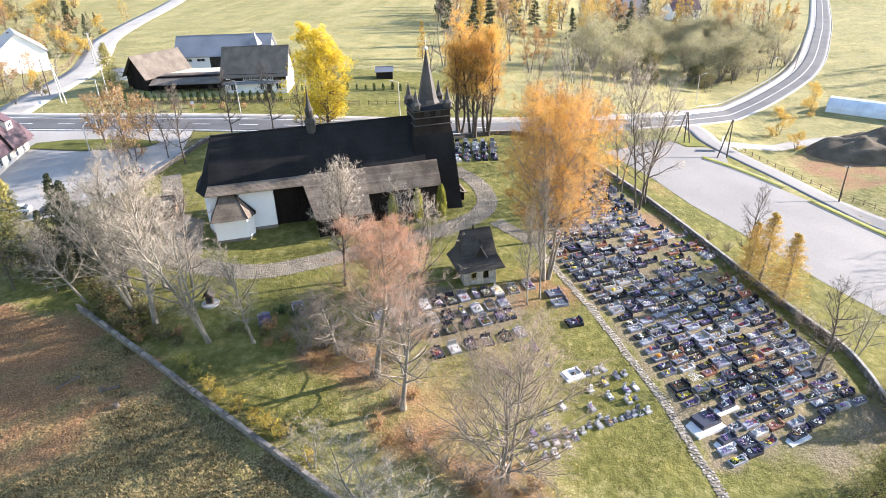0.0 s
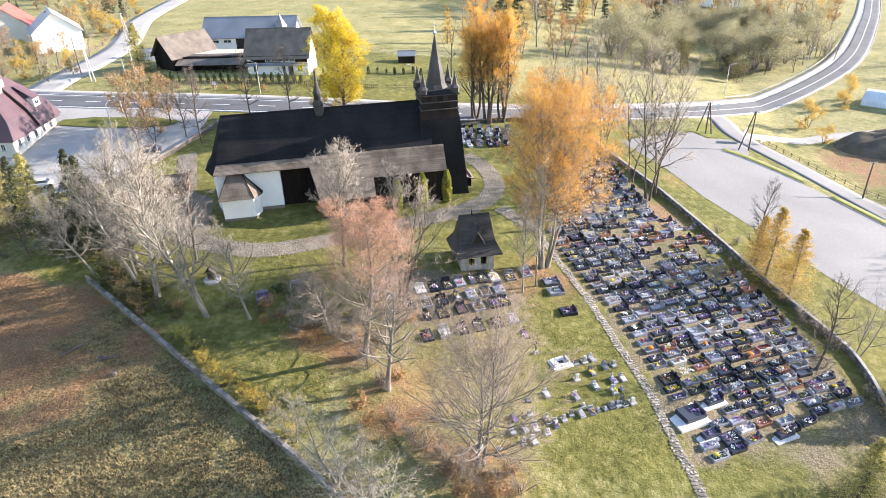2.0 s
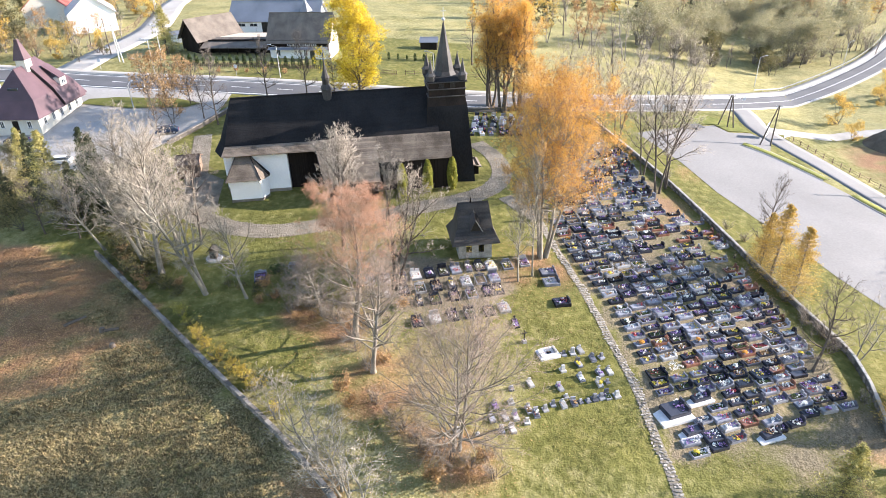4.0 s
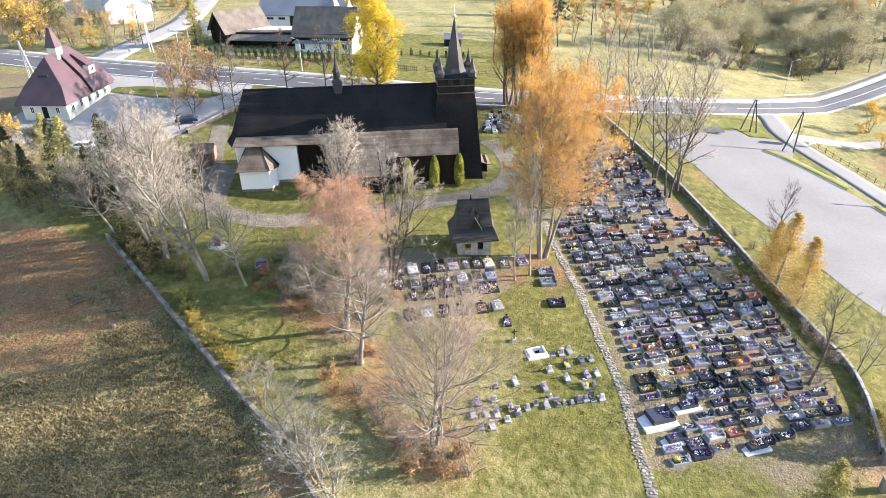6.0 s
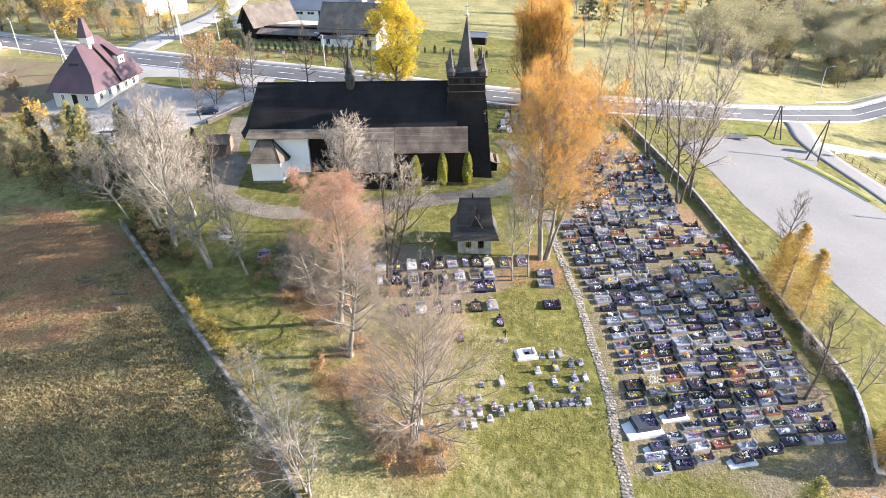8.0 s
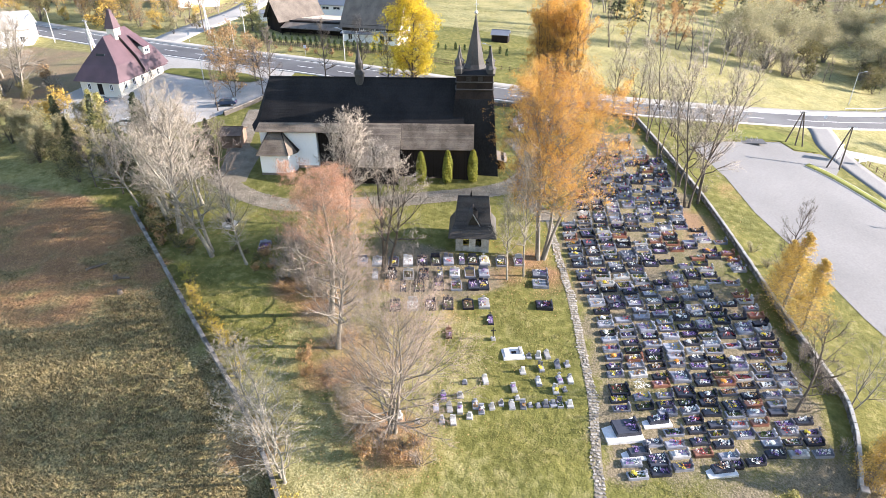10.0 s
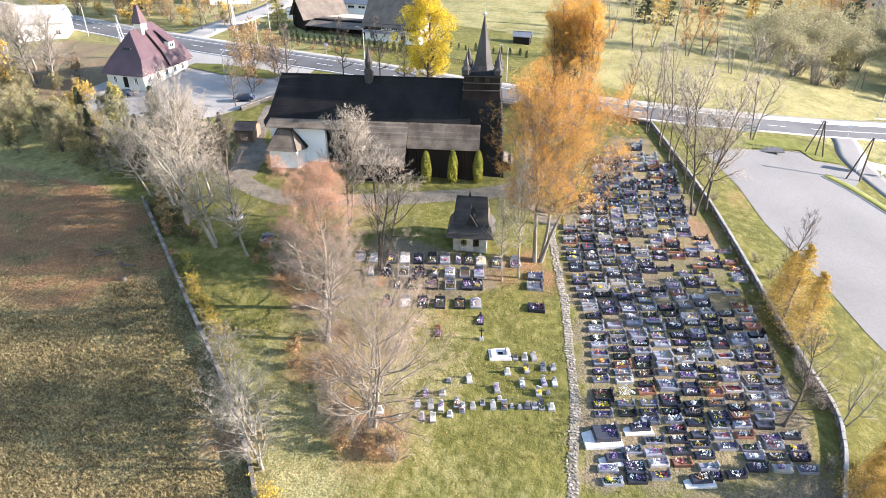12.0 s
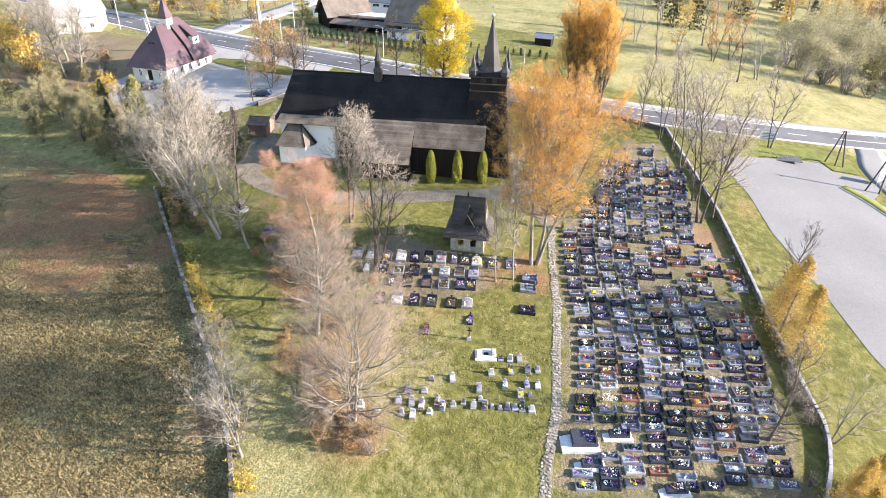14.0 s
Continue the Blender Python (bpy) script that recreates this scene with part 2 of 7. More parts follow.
def box(x0, x1, y0, y1, z0, z1, bevel=0.0, taper=0.0):
    return add_box(bmesh.new(), x0, x1, y0, y1, z0, z1, bevel, None, taper)


def add_lathe(bm, prof, sides, at=(0, 0, 0), turn=0.0):
    """A turned form from (radius, height) pairs."""
    rings = []
    for r, z in prof:
        if r < 1e-4:
            rings.append([bm.verts.new((at[0], at[1], at[2] + z))])
        else:
            rings.append([bm.verts.new((at[0] + r * math.cos(turn + 2 * math.pi * i / sides), at[1] + r * math.sin(turn + 2 * math.pi * i / sides), at[2] + z)) for i in range(sides)])
    for a, b in zip(rings, rings[1:]):
        for i in range(sides):
            q = [a[i % len(a)], a[(i + 1) % len(a)], b[(i + 1) % len(b)], b[i % len(b)]]
            q = list(dict.fromkeys(q))
            if len(q) > 2:
                bm.faces.new(q)
    for ring, flip in ((rings[0], True), (rings[-1], False)):
        if len(ring) > 2:
            bm.faces.new(ring[::-1] if flip else ring)
    return bm


def lathe(prof, sides, at=(0, 0, 0), turn=0.0):
    return add_lathe(bmesh.new(), prof, sides, at, turn)


def add_slab(bm, pts, thick):
    """A plate over a planar outline, thickened downwards along its normal."""
    pts = [Vector(p) for p in pts]
    nrm = (pts[1] - pts[0]).cross(pts[2] - pts[0]).normalized()
    if nrm.z < 0:
        pts, nrm = pts[::-1], -nrm
    top = [bm.verts.new(p) for p in pts]
    low = [bm.verts.new(p - nrm * thick) for p in pts]
    bm.faces.new(top)
    bm.faces.new(low[::-1])
    for i in range(len(pts)):
        j = (i + 1) % len(pts)
        bm.faces.new((top[i], low[i], low[j], top[j]))
    return bm


def slab(pts, thick):
    return add_slab(bmesh.new(), pts, thick)


def rod(bm, a, b, r0, r1=None, sides=5):
    a, b = Vector(a), Vector(b)
    r1 = r0 if r1 is None else r1
    d = (b - a).normalized()
    s = d.orthogonal().normalized()
    t = d.cross(s)
    ra = [bm.verts.new(a + (s * math.cos(2 * math.pi * i / sides) + t * math.sin(2 * math.pi * i / sides)) * r0) for i in range(sides)]
    rb = [bm.verts.new(b + (s * math.cos(2 * math.pi * i / sides) + t * math.sin(2 * math.pi * i / sides)) * r1) for i in range(sides)]
    for i in range(sides):
        j = (i + 1) % sides
        bm.faces.new((ra[i], ra[j], rb[j], rb[i]))
    bm.faces.new(ra[::-1])
    bm.faces.new(rb)
    return bm


def thing(name, m, label, category, group="", kind=""):
    ob = new(name)
    ob.matrix_basis = m
    return tagged(ob, label, category, group, kind)


def spline(pts, step):
    """Evenly spaced places along a rounded line through the given ones."""
    p = [np.array(q, float) for q in pts]
    p = [2 * p[0] - p[1]] + p + [2 * p[-1] - p[-2]]
    out = []
    for i in range(1, len(p) - 2):
        n = max(1, int(np.linalg.norm(p[i + 1] - p[i]) / step))
        for k in range(n):
            t = k / n
            out.append(0.5 * (2 * p[i] + (p[i + 1] - p[i - 1]) * t + (2 * p[i - 1] - 5 * p[i] + 4 * p[i + 1] - p[i + 2]) * t * t + (3 * p[i] - p[i - 1] - 3 * p[i + 1] + p[i + 2]) * t ** 3))
    out.append(p[-2])
    return np.array(out)


def normals2(line):
    d = np.gradient(line, axis=0)
    d /= np.linalg.norm(d, axis=1)[:, None]
    return np.stack([-d[:, 1], d[:, 0]], 1)


def strip(name, line, left, right, lift, material, cross=4, parent=None, depth=0.0):
    """A ribbon laid along a line on the ground; left and right are the offsets of its edges."""
    nrm = normals2(line)
    cols = [line + nrm * (left + (right - left) * k / cross) for k in range(cross + 1)]
    v = np.array([[(p[0], p[1], ground(*p) + lift) for p in c] for c in cols])
    n = len(line)
    if depth:
        v = np.concatenate([v[:1] - [[(0, 0, depth)]], v, v[-1:] - [[(0, 0, depth)]]])
    w = len(v)
    f = [(c * n + i, (c + 1) * n + i, (c + 1) * n + i + 1, c * n + i + 1) for c in range(w - 1) for i in range(n - 1)]
    me = np_mesh(name, v.reshape(-1, 3), f)
    return link_mesh(name, me, material, parent)


def inside(x, y, poly):
    hit = False
    for (x0, y0), (x1, y1) in zip(poly, poly[1:] + poly[:1]):
        if (y0 > y) != (y1 > y) and x < (x1 - x0) * (y - y0) / (y1 - y0) + x0:
            hit = not hit
    return hit


def sheet(name, poly, lift, material, step=2.0, depth=0.4):
    """A paved area that follows the ground, with an outline of its own."""
    bm = bmesh.new()
    ring = []
    for a, b in zip(poly, poly[1:] + poly[:1]):
        n = max(1, int(math.dist(a, b) / step))
        ring += [(a[0] + (b[0] - a[0]) * k / n, a[1] + (b[1] - a[1]) * k / n) for k in range(n)]
    xs, ys = [p[0] for p in ring], [p[1] for p in ring]
    bm.faces.new([bm.verts.new((x, y, 0)) for x, y in ring])
    for axis, lo, hi in ((0, min(xs), max(xs)), (1, min(ys), max(ys))):
        k = lo + step * 1.5
        while k < hi:
            co, no = [0, 0, 0], [0, 0, 0]
            co[axis], no[axis] = k, 1
            bmesh.ops.bisect_plane(bm, geom=bm.verts[:] + bm.edges[:] + bm.faces[:], plane_co=co, plane_no=no)
            k += step * 3
    for v in bm.verts:
        v.co.z = ground(v.co.x, v.co.y) + lift
    return link_mesh(name, bm_mesh(name, bm), material)


# ---- ground: one sheet to the horizon ----
LITTER = [(-40, 59, 12, 1.0), (-45, 52, 13, 1.0), (-58, 55, 12, 0.9), (-36, 64, 9, 0.9), (-66, 66, 14, 0.9), (-6, 50, 6, 0.7), (4, 43, 7, 0.8), (11, 75, 8, 0.75), (44, 82, 6, 0.5), (-12, 60, 7, 0.6), (31, 97, 8, 0.6), (2, 62, 7, 0.45), (-17, 60, 4, 0.9), (-11, 58, 4.5, 0.9), (-6, 53, 5, 0.95), (-2, 48, 5, 0.95), (3, 43, 6.5, 0.8), (0, 54, 8, 0.5),
          (-26, 62, 7, 0.35), (30, 36, 14, 0.5), (50, 48, 10, 0.7), (-16, 74, 5, 0.4), (-60, 60, 14, 0.7), (85, 135, 18, 0.8), (-8, 38, 6, 0.7), (38, 112, 6, 0.5), (-90, 165, 18, 0.5), (-150, 172, 42, 0.8), (-118, 160, 18, 0.6)]
WEST_WALL = [(-49.0, 67.8), (-35.3, 58.2), (-22.5, 49.2), (-12.0, 42.0), (-4.2, 35.7), (0.6, 30.8), (7.0, 24.5)]
FIELD = [(-49.0, 67.8), (-35.3, 58.2), (-22.5, 49.2), (-12.0, 42.0), (-4.2, 35.7), (7.0, 24.5), (7, -60), (-220, -60), (-220, 72)]
PATH_LINE = [(11.0, 88.0), (13.0, 82.5), (15.8, 75.9), (19.0, 67.4), (21.3, 60.6), (22.9, 55.6), (24.3, 49.6), (25.4, 44.6), (26.5, 38.0)]
YARD = [(11.5, 88), (13.5, 83), (16.2, 76), (19.4, 67), (22.0, 59), (24.0, 51), (25.0, 46.5), (46, 55), (46.5, 65), (41, 80), (35, 94), (28, 112), (19, 128), (14, 124), (13, 100)]

PLOT = [(-11.5, 74.5), (-2, 75), (8, 76.5), (10, 70), (2, 63), (-8, 64)]


def cover(x, y):
    """How much fallen leaf, dry grass and bare soil lies at a place."""
    w = 0.5 * noise.noise((x * 0.11, y * 0.11, 0)) + 0.35 * noise.noise((x * 0.35, y * 0.35, 7))
    leaf = 0.0
    for cx, cy, r, k in LITTER:
        leaf = max(leaf, k * (1 - smooth(0.35 * r, 1.15 * r, math.hypot(x - cx, y - cy) * (1 + 0.5 * w))))
    off = -0.572 * (x + 49) - 0.82 * (y - 67.8)
    along = 0.82 * (x + 49) - 0.572 * (y - 67.8)
    if off > -1:
        band = (1 - smooth(9, 19, off + 6 * w)) * (1 - smooth(15, 27, along + 6 * w)) * smooth(-48, -30, along)
        leaf = max(leaf, 0.95 * band)
    leaf *= min(1.0, max(0.0, 0.8 + 1.3 * w + 1.1 * noise.noise((x * 0.24, y * 0.55, 3))))
    if x < -21 and not inside(x, y, FIELD):
        leaf *= 0.25
    dry = 0.15
    if inside(x, y, FIELD):
        # streaks: mown rows, with the bands of crown shadow put into the dryness
        across = 0.6 * x + 0.8 * y
        dry = 0.9 + 0.35 * w + 0.5 * noise.noise((across * 0.55, 0.04 * along, 4))
    elif -48 < x < -3 and 140 < y < 186:
        dry = 0.12 + 0.3 * w
    elif y > 150:
        dry = 0.70 + 0.6 * w
    elif x > 62:
        dry = 0.5 + 0.5 * w
    elif -13 < x < 12 and 46 <= y < 63:
        dry = 0.46 + 0.5 * w
    elif y < 46:
        dry = (0.78 if x < 5 else 0.35) + 0.4 * w
    elif x < -60:
        dry = 0.5
    dirt = 0.0
    if inside(x, y, YARD):
        dirt = 0.74 + 0.7 * w
    elif 4 < y - 40 < 18 and x > 30:
        dirt = 0.35 + 0.6 * w
    if -135 < x < -96 and 88 < y < 128:
        dirt, leaf = 0.75 + 0.6 * w, max(leaf, 0.35 + 0.5 * w)
    gate = min(math.hypot(x - a, y - b) for a, b in ((49.5, 56.2), (46.8, 55.4), (44.5, 54.4), (42.7, 53.2), (40.5, 52.0), (38.7, 51.0), (52.5, 56.6)))
    if gate < 4.5:
        dirt = max(dirt, 1.15 - 0.2 * gate + 0.7 * w)
    if inside(x, y, PLOT):
        dirt = 0.75 + 0.6 * w
    return leaf, min(1, max(0, dry)), min(1, max(0, dirt))


def ground_material():
    m = bpy.data.materials.new("meadow with fallen leaves")
    m.use_nodes = True
    n, l = m.node_tree.nodes, m.node_tree.links
    b = n["Principled BSDF"]
    geo = n.new("ShaderNodeNewGeometry")
    att = n.new("ShaderNodeAttribute")
    att.attribute_name = "cover"
    sep = n.new("ShaderNodeSeparateColor")
    l.new(att.outputs["Color"], sep.inputs[0])

    def noi(s, d=5.0, r=0.6):
        q = n.new("ShaderNodeTexNoise")
        q.inputs["Scale"].default_value, q.inputs["Detail"].default_value, q.inputs["Roughness"].default_value = s, d, r
        l.new(geo.outputs["Position"], q.inputs["Vector"])
        return q.outputs["Fac"]

    def ramp(src, *stops):
        q = n.new("ShaderNodeValToRGB")
        e = q.color_ramp.elements
        while len(e) < len(stops):
            e.new(0.5)
        for el, (p, c) in zip(e, stops):
            el.position, el.color = p, (*c, 1) if len(c) == 3 else c
        l.new(src, q.inputs[0])
        return q.outputs[0]

    def mix(f, a, c):
        q = n.new("ShaderNodeMix")
        q.data_type = "RGBA"
        l.new(f, q.inputs[0])
        l.new(a, q.inputs[6])
        l.new(c, q.inputs[7])
        return q.outputs[2]

    def mask(src, tex, lo, hi):
        a = n.new("ShaderNodeMath")
        a.operation = "ADD"
        l.new(src, a.inputs[0])
        s = n.new("ShaderNodeMath")
        s.operation = "MULTIPLY_ADD"
        s.inputs[1].default_value, s.inputs[2].default_value = 1.1, -0.55
        l.new(tex, s.inputs[0])
        l.new(s.outputs[0], a.inputs[1])
        r = n.new("ShaderNodeMapRange")
        r.inputs[1].default_value, r.inputs[2].default_value = lo, hi
        l.new(a.outputs[0], r.inputs[0])
        return r.outputs[0]

    fine, mid, big, speck = noi(5.0), noi(0.9), noi(0.13, 3), noi(11.0, 3, 0.75)
    lush = ramp(mid, (0.3, (0.088, 0.090, 0.023)), (0.5, (0.140, 0.135, 0.037)), (0.72, (0.205, 0.185, 0.068)))
    dry = ramp(fine, (0.34, (0.072, 0.055, 0.023)), (0.5, (0.195, 0.155, 0.070)), (0.66, (0.38, 0.305, 0.155)))
    leaf = ramp(speck, (0.34, (0.06, 0.035, 0.02)), (0.5, (0.235, 0.125, 0.068)), (0.66, (0.52, 0.325, 0.195)))
    straw = ramp(fine, (0.3, (0.17, 0.155, 0.06)), (0.5, (0.30, 0.272, 0.125)), (0.7, (0.48, 0.425, 0.235)))
    dry = mix(att.outputs["Alpha"], straw, dry)
    soil = ramp(fine, (0.3, (0.08, 0.064, 0.042)), (0.7, (0.27, 0.222, 0.152)))
    c = mix(mask(sep.outputs[1], mid, 0.2, 0.85), lush, dry)
    c = mix(mask(sep.outputs[2], fine, 0.3, 0.8), c, soil)
    c = mix(mask(sep.outputs[0], speck, 0.32, 0.75), c, leaf)
    tone = ramp(big, (0.3, (0.78, 0.82, 0.80)), (0.7, (1.14, 1.10, 1.05)))
    mul = n.new("ShaderNodeMix")
    mul.data_type, mul.blend_type = "RGBA", "MULTIPLY"
    mul.inputs[0].default_value = 1.0
    l.new(c, mul.inputs[6])
    l.new(tone, mul.inputs[7])
    l.new(mul.outputs[2], b.inputs["Base Color"])
    b.inputs["Roughness"].default_value = 0.95
    b.inputs["Specular IOR Level"].default_value = 0.15
    bp = n.new("ShaderNodeBump")
    bp.inputs["Strength"].default_value, bp.inputs["Distance"].default_value = 0.65, 0.18
    l.new(fine, bp.inputs["Height"])
    bp2 = n.new("ShaderNodeBump")
    bp2.inputs["Distance"].default_value = 0.9
    lump = n.new("ShaderNodeMath")
    lump.operation = "MULTIPLY_ADD"
    lump.inputs[1].default_value, lump.inputs[2].default_value = 0.75, 0.12
    l.new(att.outputs["Alpha"], lump.inputs[0])
    l.new(lump.outputs[0], bp2.inputs["Strength"])
    l.new(noi(1.5, 3, 0.5), bp2.inputs["Height"])
    l.new(bp2.outputs[0], bp.inputs["Normal"])
    l.new(bp.outputs[0], b.inputs["Normal"])
    return m


def axis(lo, hi, step, far):
    a = list(np.arange(lo, hi + 0.01, step))
    k, s = hi, step
    while k < far:
        s *= 1.35
        k += s
        a.append(k)
    k, s = lo, step
    while k > -far:
        s *= 1.35
        k -= s
        a.insert(0, k)
    return a


gx, gy = axis(-150, 130, 2.0, 2500), axis(14, 240, 2.0, 2500)
gv = np.array([(x, y, ground(x, y)) for y in gy for x in gx])
gf = [(j * len(gx) + i, j * len(gx) + i + 1, (j + 1) * len(gx) + i + 1, (j + 1) * len(gx) + i) for j in range(len(gy) - 1) for i in range(len(gx) - 1)]
gme = np_mesh("ground", gv, gf)
gca = gme.color_attributes.new("cover", "FLOAT_COLOR", "POINT")
gca.data.foreach_set("color", np.array([(*cover(x, y), 1.0 if inside(x, y, FIELD) else 0.12) for y in gy for x in gx], np.float32).ravel())
gme.polygons.foreach_set("use_smooth", np.ones(len(gf), bool))
tagged(link_mesh("ground", gme, ground_material()), "autumn grass with fallen leaves on sloping ground", "ground", kind="structure")

# ---- roads ----
ROAD = spline([(-260, 158), (-200, 148), (-135, 138), (-100, 134), (-70, 132), (-36, 131.5), (-12, 133), (8, 137.5), (26, 144.5), (43, 154), (59, 165.5), (75, 180), (91, 196.5), (112, 222), (128, 246), (142, 271), (154, 294), (180, 345), (228, 446)], 2.0)
tagged(strip("road", ROAD, -4.0, 3.6, 0.07, M["asphalt"], 6, depth=0.3), "grey asphalt road with white edge lines, curving away", "road", kind="structure")
tagged(strip("pavement", ROAD, 3.9, 6.3, 0.17, M["pavement"], 2, depth=0.5), "pale pavement along the far side of the road", "pavement", kind="structure")
tagged(strip("kerb_far", ROAD, 3.62, 3.88, 0.2, M["kerb"], 1, depth=0.4), "pale concrete kerb along the road", "kerb", kind="structure")
tagged(strip("kerb_near", ROAD, -4.3, -4.02, 0.16, M["kerb"], 1, depth=0.4), "pale concrete kerb along the road", "kerb", kind="structure")
for off, nm in ((3.35, "edge_line_far"), (-3.65, "edge_line_near")):
    tagged(strip(nm, ROAD, off - 0.09, off + 0.09, 0.078, M["paint"], 1), "white painted edge line of the road", "road marking", kind="structure")
i = 0
while i + 3 < len(ROAD):
    solid = ROAD[i][0] > 45
    tagged(strip("centre_dash", ROAD[i:i + (4 if solid else 3)], -0.28, -0.10, 0.079, M["paint"], 1), "white centre line stroke on asphalt", "road marking", "centre line strokes", kind="structure")
    i += 3 if solid else 5
SIDE = spline([(-103, 135), (-104, 148), (-106, 162), (-111, 188), (-122, 215), (-133, 242), (-144, 287), (-156, 348), (-175, 430)], 3.0)
tagged(strip("side_road", SIDE, -4.8, 4.8, 0.06, M["pavers"], 4, depth=0.3), "pale worn side road running uphill", "road", kind="structure")
PLAZA = [(-56.5, 104), (-54, 116), (-56, 127.5), (-84, 128.8), (-98, 129.4), (-97, 118), (-97.5, 98), (-90, 93), (-84, 88), (-74, 88), (-64, 92), (-59, 98)]
tagged(sheet("plaza", PLAZA, 0.05, M["pavers"]), "pale paved yard beside the road", "pavement", kind="structure")
ISLAND = [(-86, 118.8), (-74, 117.2), (-62, 118.5), (-60, 121), (-66, 123), (-80, 123), (-86, 121.5)]
tagged(sheet("grass_island", ISLAND, 0.2, mat("short lawn", (0.075, 0.088, 0.02), (0.17, 0.165, 0.05), 0.4, 6, 0.95, 0.5)), "low grass island in the paved yard", "grass", kind="structure")
# car park east of the graveyard, its lane, islands and kerbs
LOT = [(29.5, 128.5), (36.5, 117), (41, 106.5), (48.3, 95), (54, 85), (60, 77), (70, 64), (95, 40), (110, 70), (88, 99), (75.5, 105.5), (67.5, 115.5), (62, 122), (56, 129.5), (58.5, 138), (55, 140.8), (49.8, 138.6), (47.3, 141.6), (40, 136.4), (34, 132.2)]
tagged(sheet("car_park", LOT, 0.05, M["lot"]), "pale grey paved car park with long shadows", "car park", kind="structure")
LANE = spline([(56.5, 162), (57.5, 154), (57.8, 146), (61, 138), (66.5, 128.5), (72, 118), (79, 106), (90, 90), (112, 66)], 2.0)
tagged(strip("lane", LANE, -3.0, 3.0, 0.06, M["lot"], 4, depth=0.3), "pale asphalt access lane beside the car park", "road", kind="structure")
MED1 = spline([(51.5, 132.8), (55.5, 130.3), (60, 126), (64.2, 121.4)], 1.0)
MED2 = spline([(67.3, 116.3), (71, 111), (75.5, 105), (82, 97), (90, 88)], 1.0)
lawn = mat("kerb-side lawn", (0.085, 0.10, 0.022), (0.19, 0.19, 0.055), 0.5, 6, 0.95, 0.5)
for k, med in enumerate((MED1, MED2)):
    tagged(strip("verge", med, -1.05, 1.05, 0.17, lawn, 2, depth=0.3), "narrow grass strip between car park and lane", "grass", kind="structure")
    for off in (-1.2, 1.06):
        tagged(strip("kerb", med, off, off + 0.14, 0.19, M["kerb"], 1, depth=0.3), "pale concrete kerb of the grass strip", "kerb", kind="structure")
tagged(sheet("verge_corner", [(33, 132.4), (40, 137.0), (47.3, 142.2), (49.9, 139.2), (55.0, 141.4), (53.0, 146.0), (46, 147.5), (36.5, 141.0)], 0.12, lawn), "mown grass corner beside the car park", "grass", kind="structure")
dirt_road = spline([(61, 146), (72, 149), (90, 156), (125, 162), (180, 170)], 3.0)
tagged(strip("farm_track", dirt_road, -2.0, 2.0, 0.05, M["pavement"], 2), "pale gravel track past the earth heap", "track", kind="structure")
WALK = spline([(-43, 80.5), (-38, 78.2), (-33, 76.7), (-27, 76.7), (-20, 79.6), (-13, 83.2), (-7, 87.2), (-1, 91.2), (3, 95.5), (4.4, 101), (2.6, 107.5), (-1.5, 112.5)], 1.5)
tagged(strip("cobbled_walk", WALK, -1.7, 1.7, 0.04, M["cobble"], 4), "uneven grey cobbled walk round the church", "path", kind="structure")
WALK2 = spline([(5.5, 93.5), (8.5, 90.5), (11.0, 88.0)], 1.0)
tagged(strip("cobbled_walk_end", WALK2, -1.3, 1.3, 0.045, M["cobble"], 2), "cobbled link between church walk and graveyard path", "path", kind="structure")
WALK3 = spline([(-41, 80.0), (-43.0, 85), (-45.5, 91), (-48.5, 98), (-52, 106)], 1.5)
YARD_GRAVEL = [(-40.6, 79.2), (-37.2, 80.4), (-38.6, 84.2), (-40.4, 90.0), (-46.6, 93.0), (-47.6, 90.2), (-44.4, 84.4)]
tagged(sheet("gravel_yard", YARD_GRAVEL, 0.036, M["cobble"]), "worn gravel ground beside the white chancel", "gravel", kind="structure")
tagged(strip("cobbled_walk_west", WALK3, -1.6, 1.6, 0.042, M["cobble"], 3), "cobbled walk leading to the yard gate", "path", kind="structure")


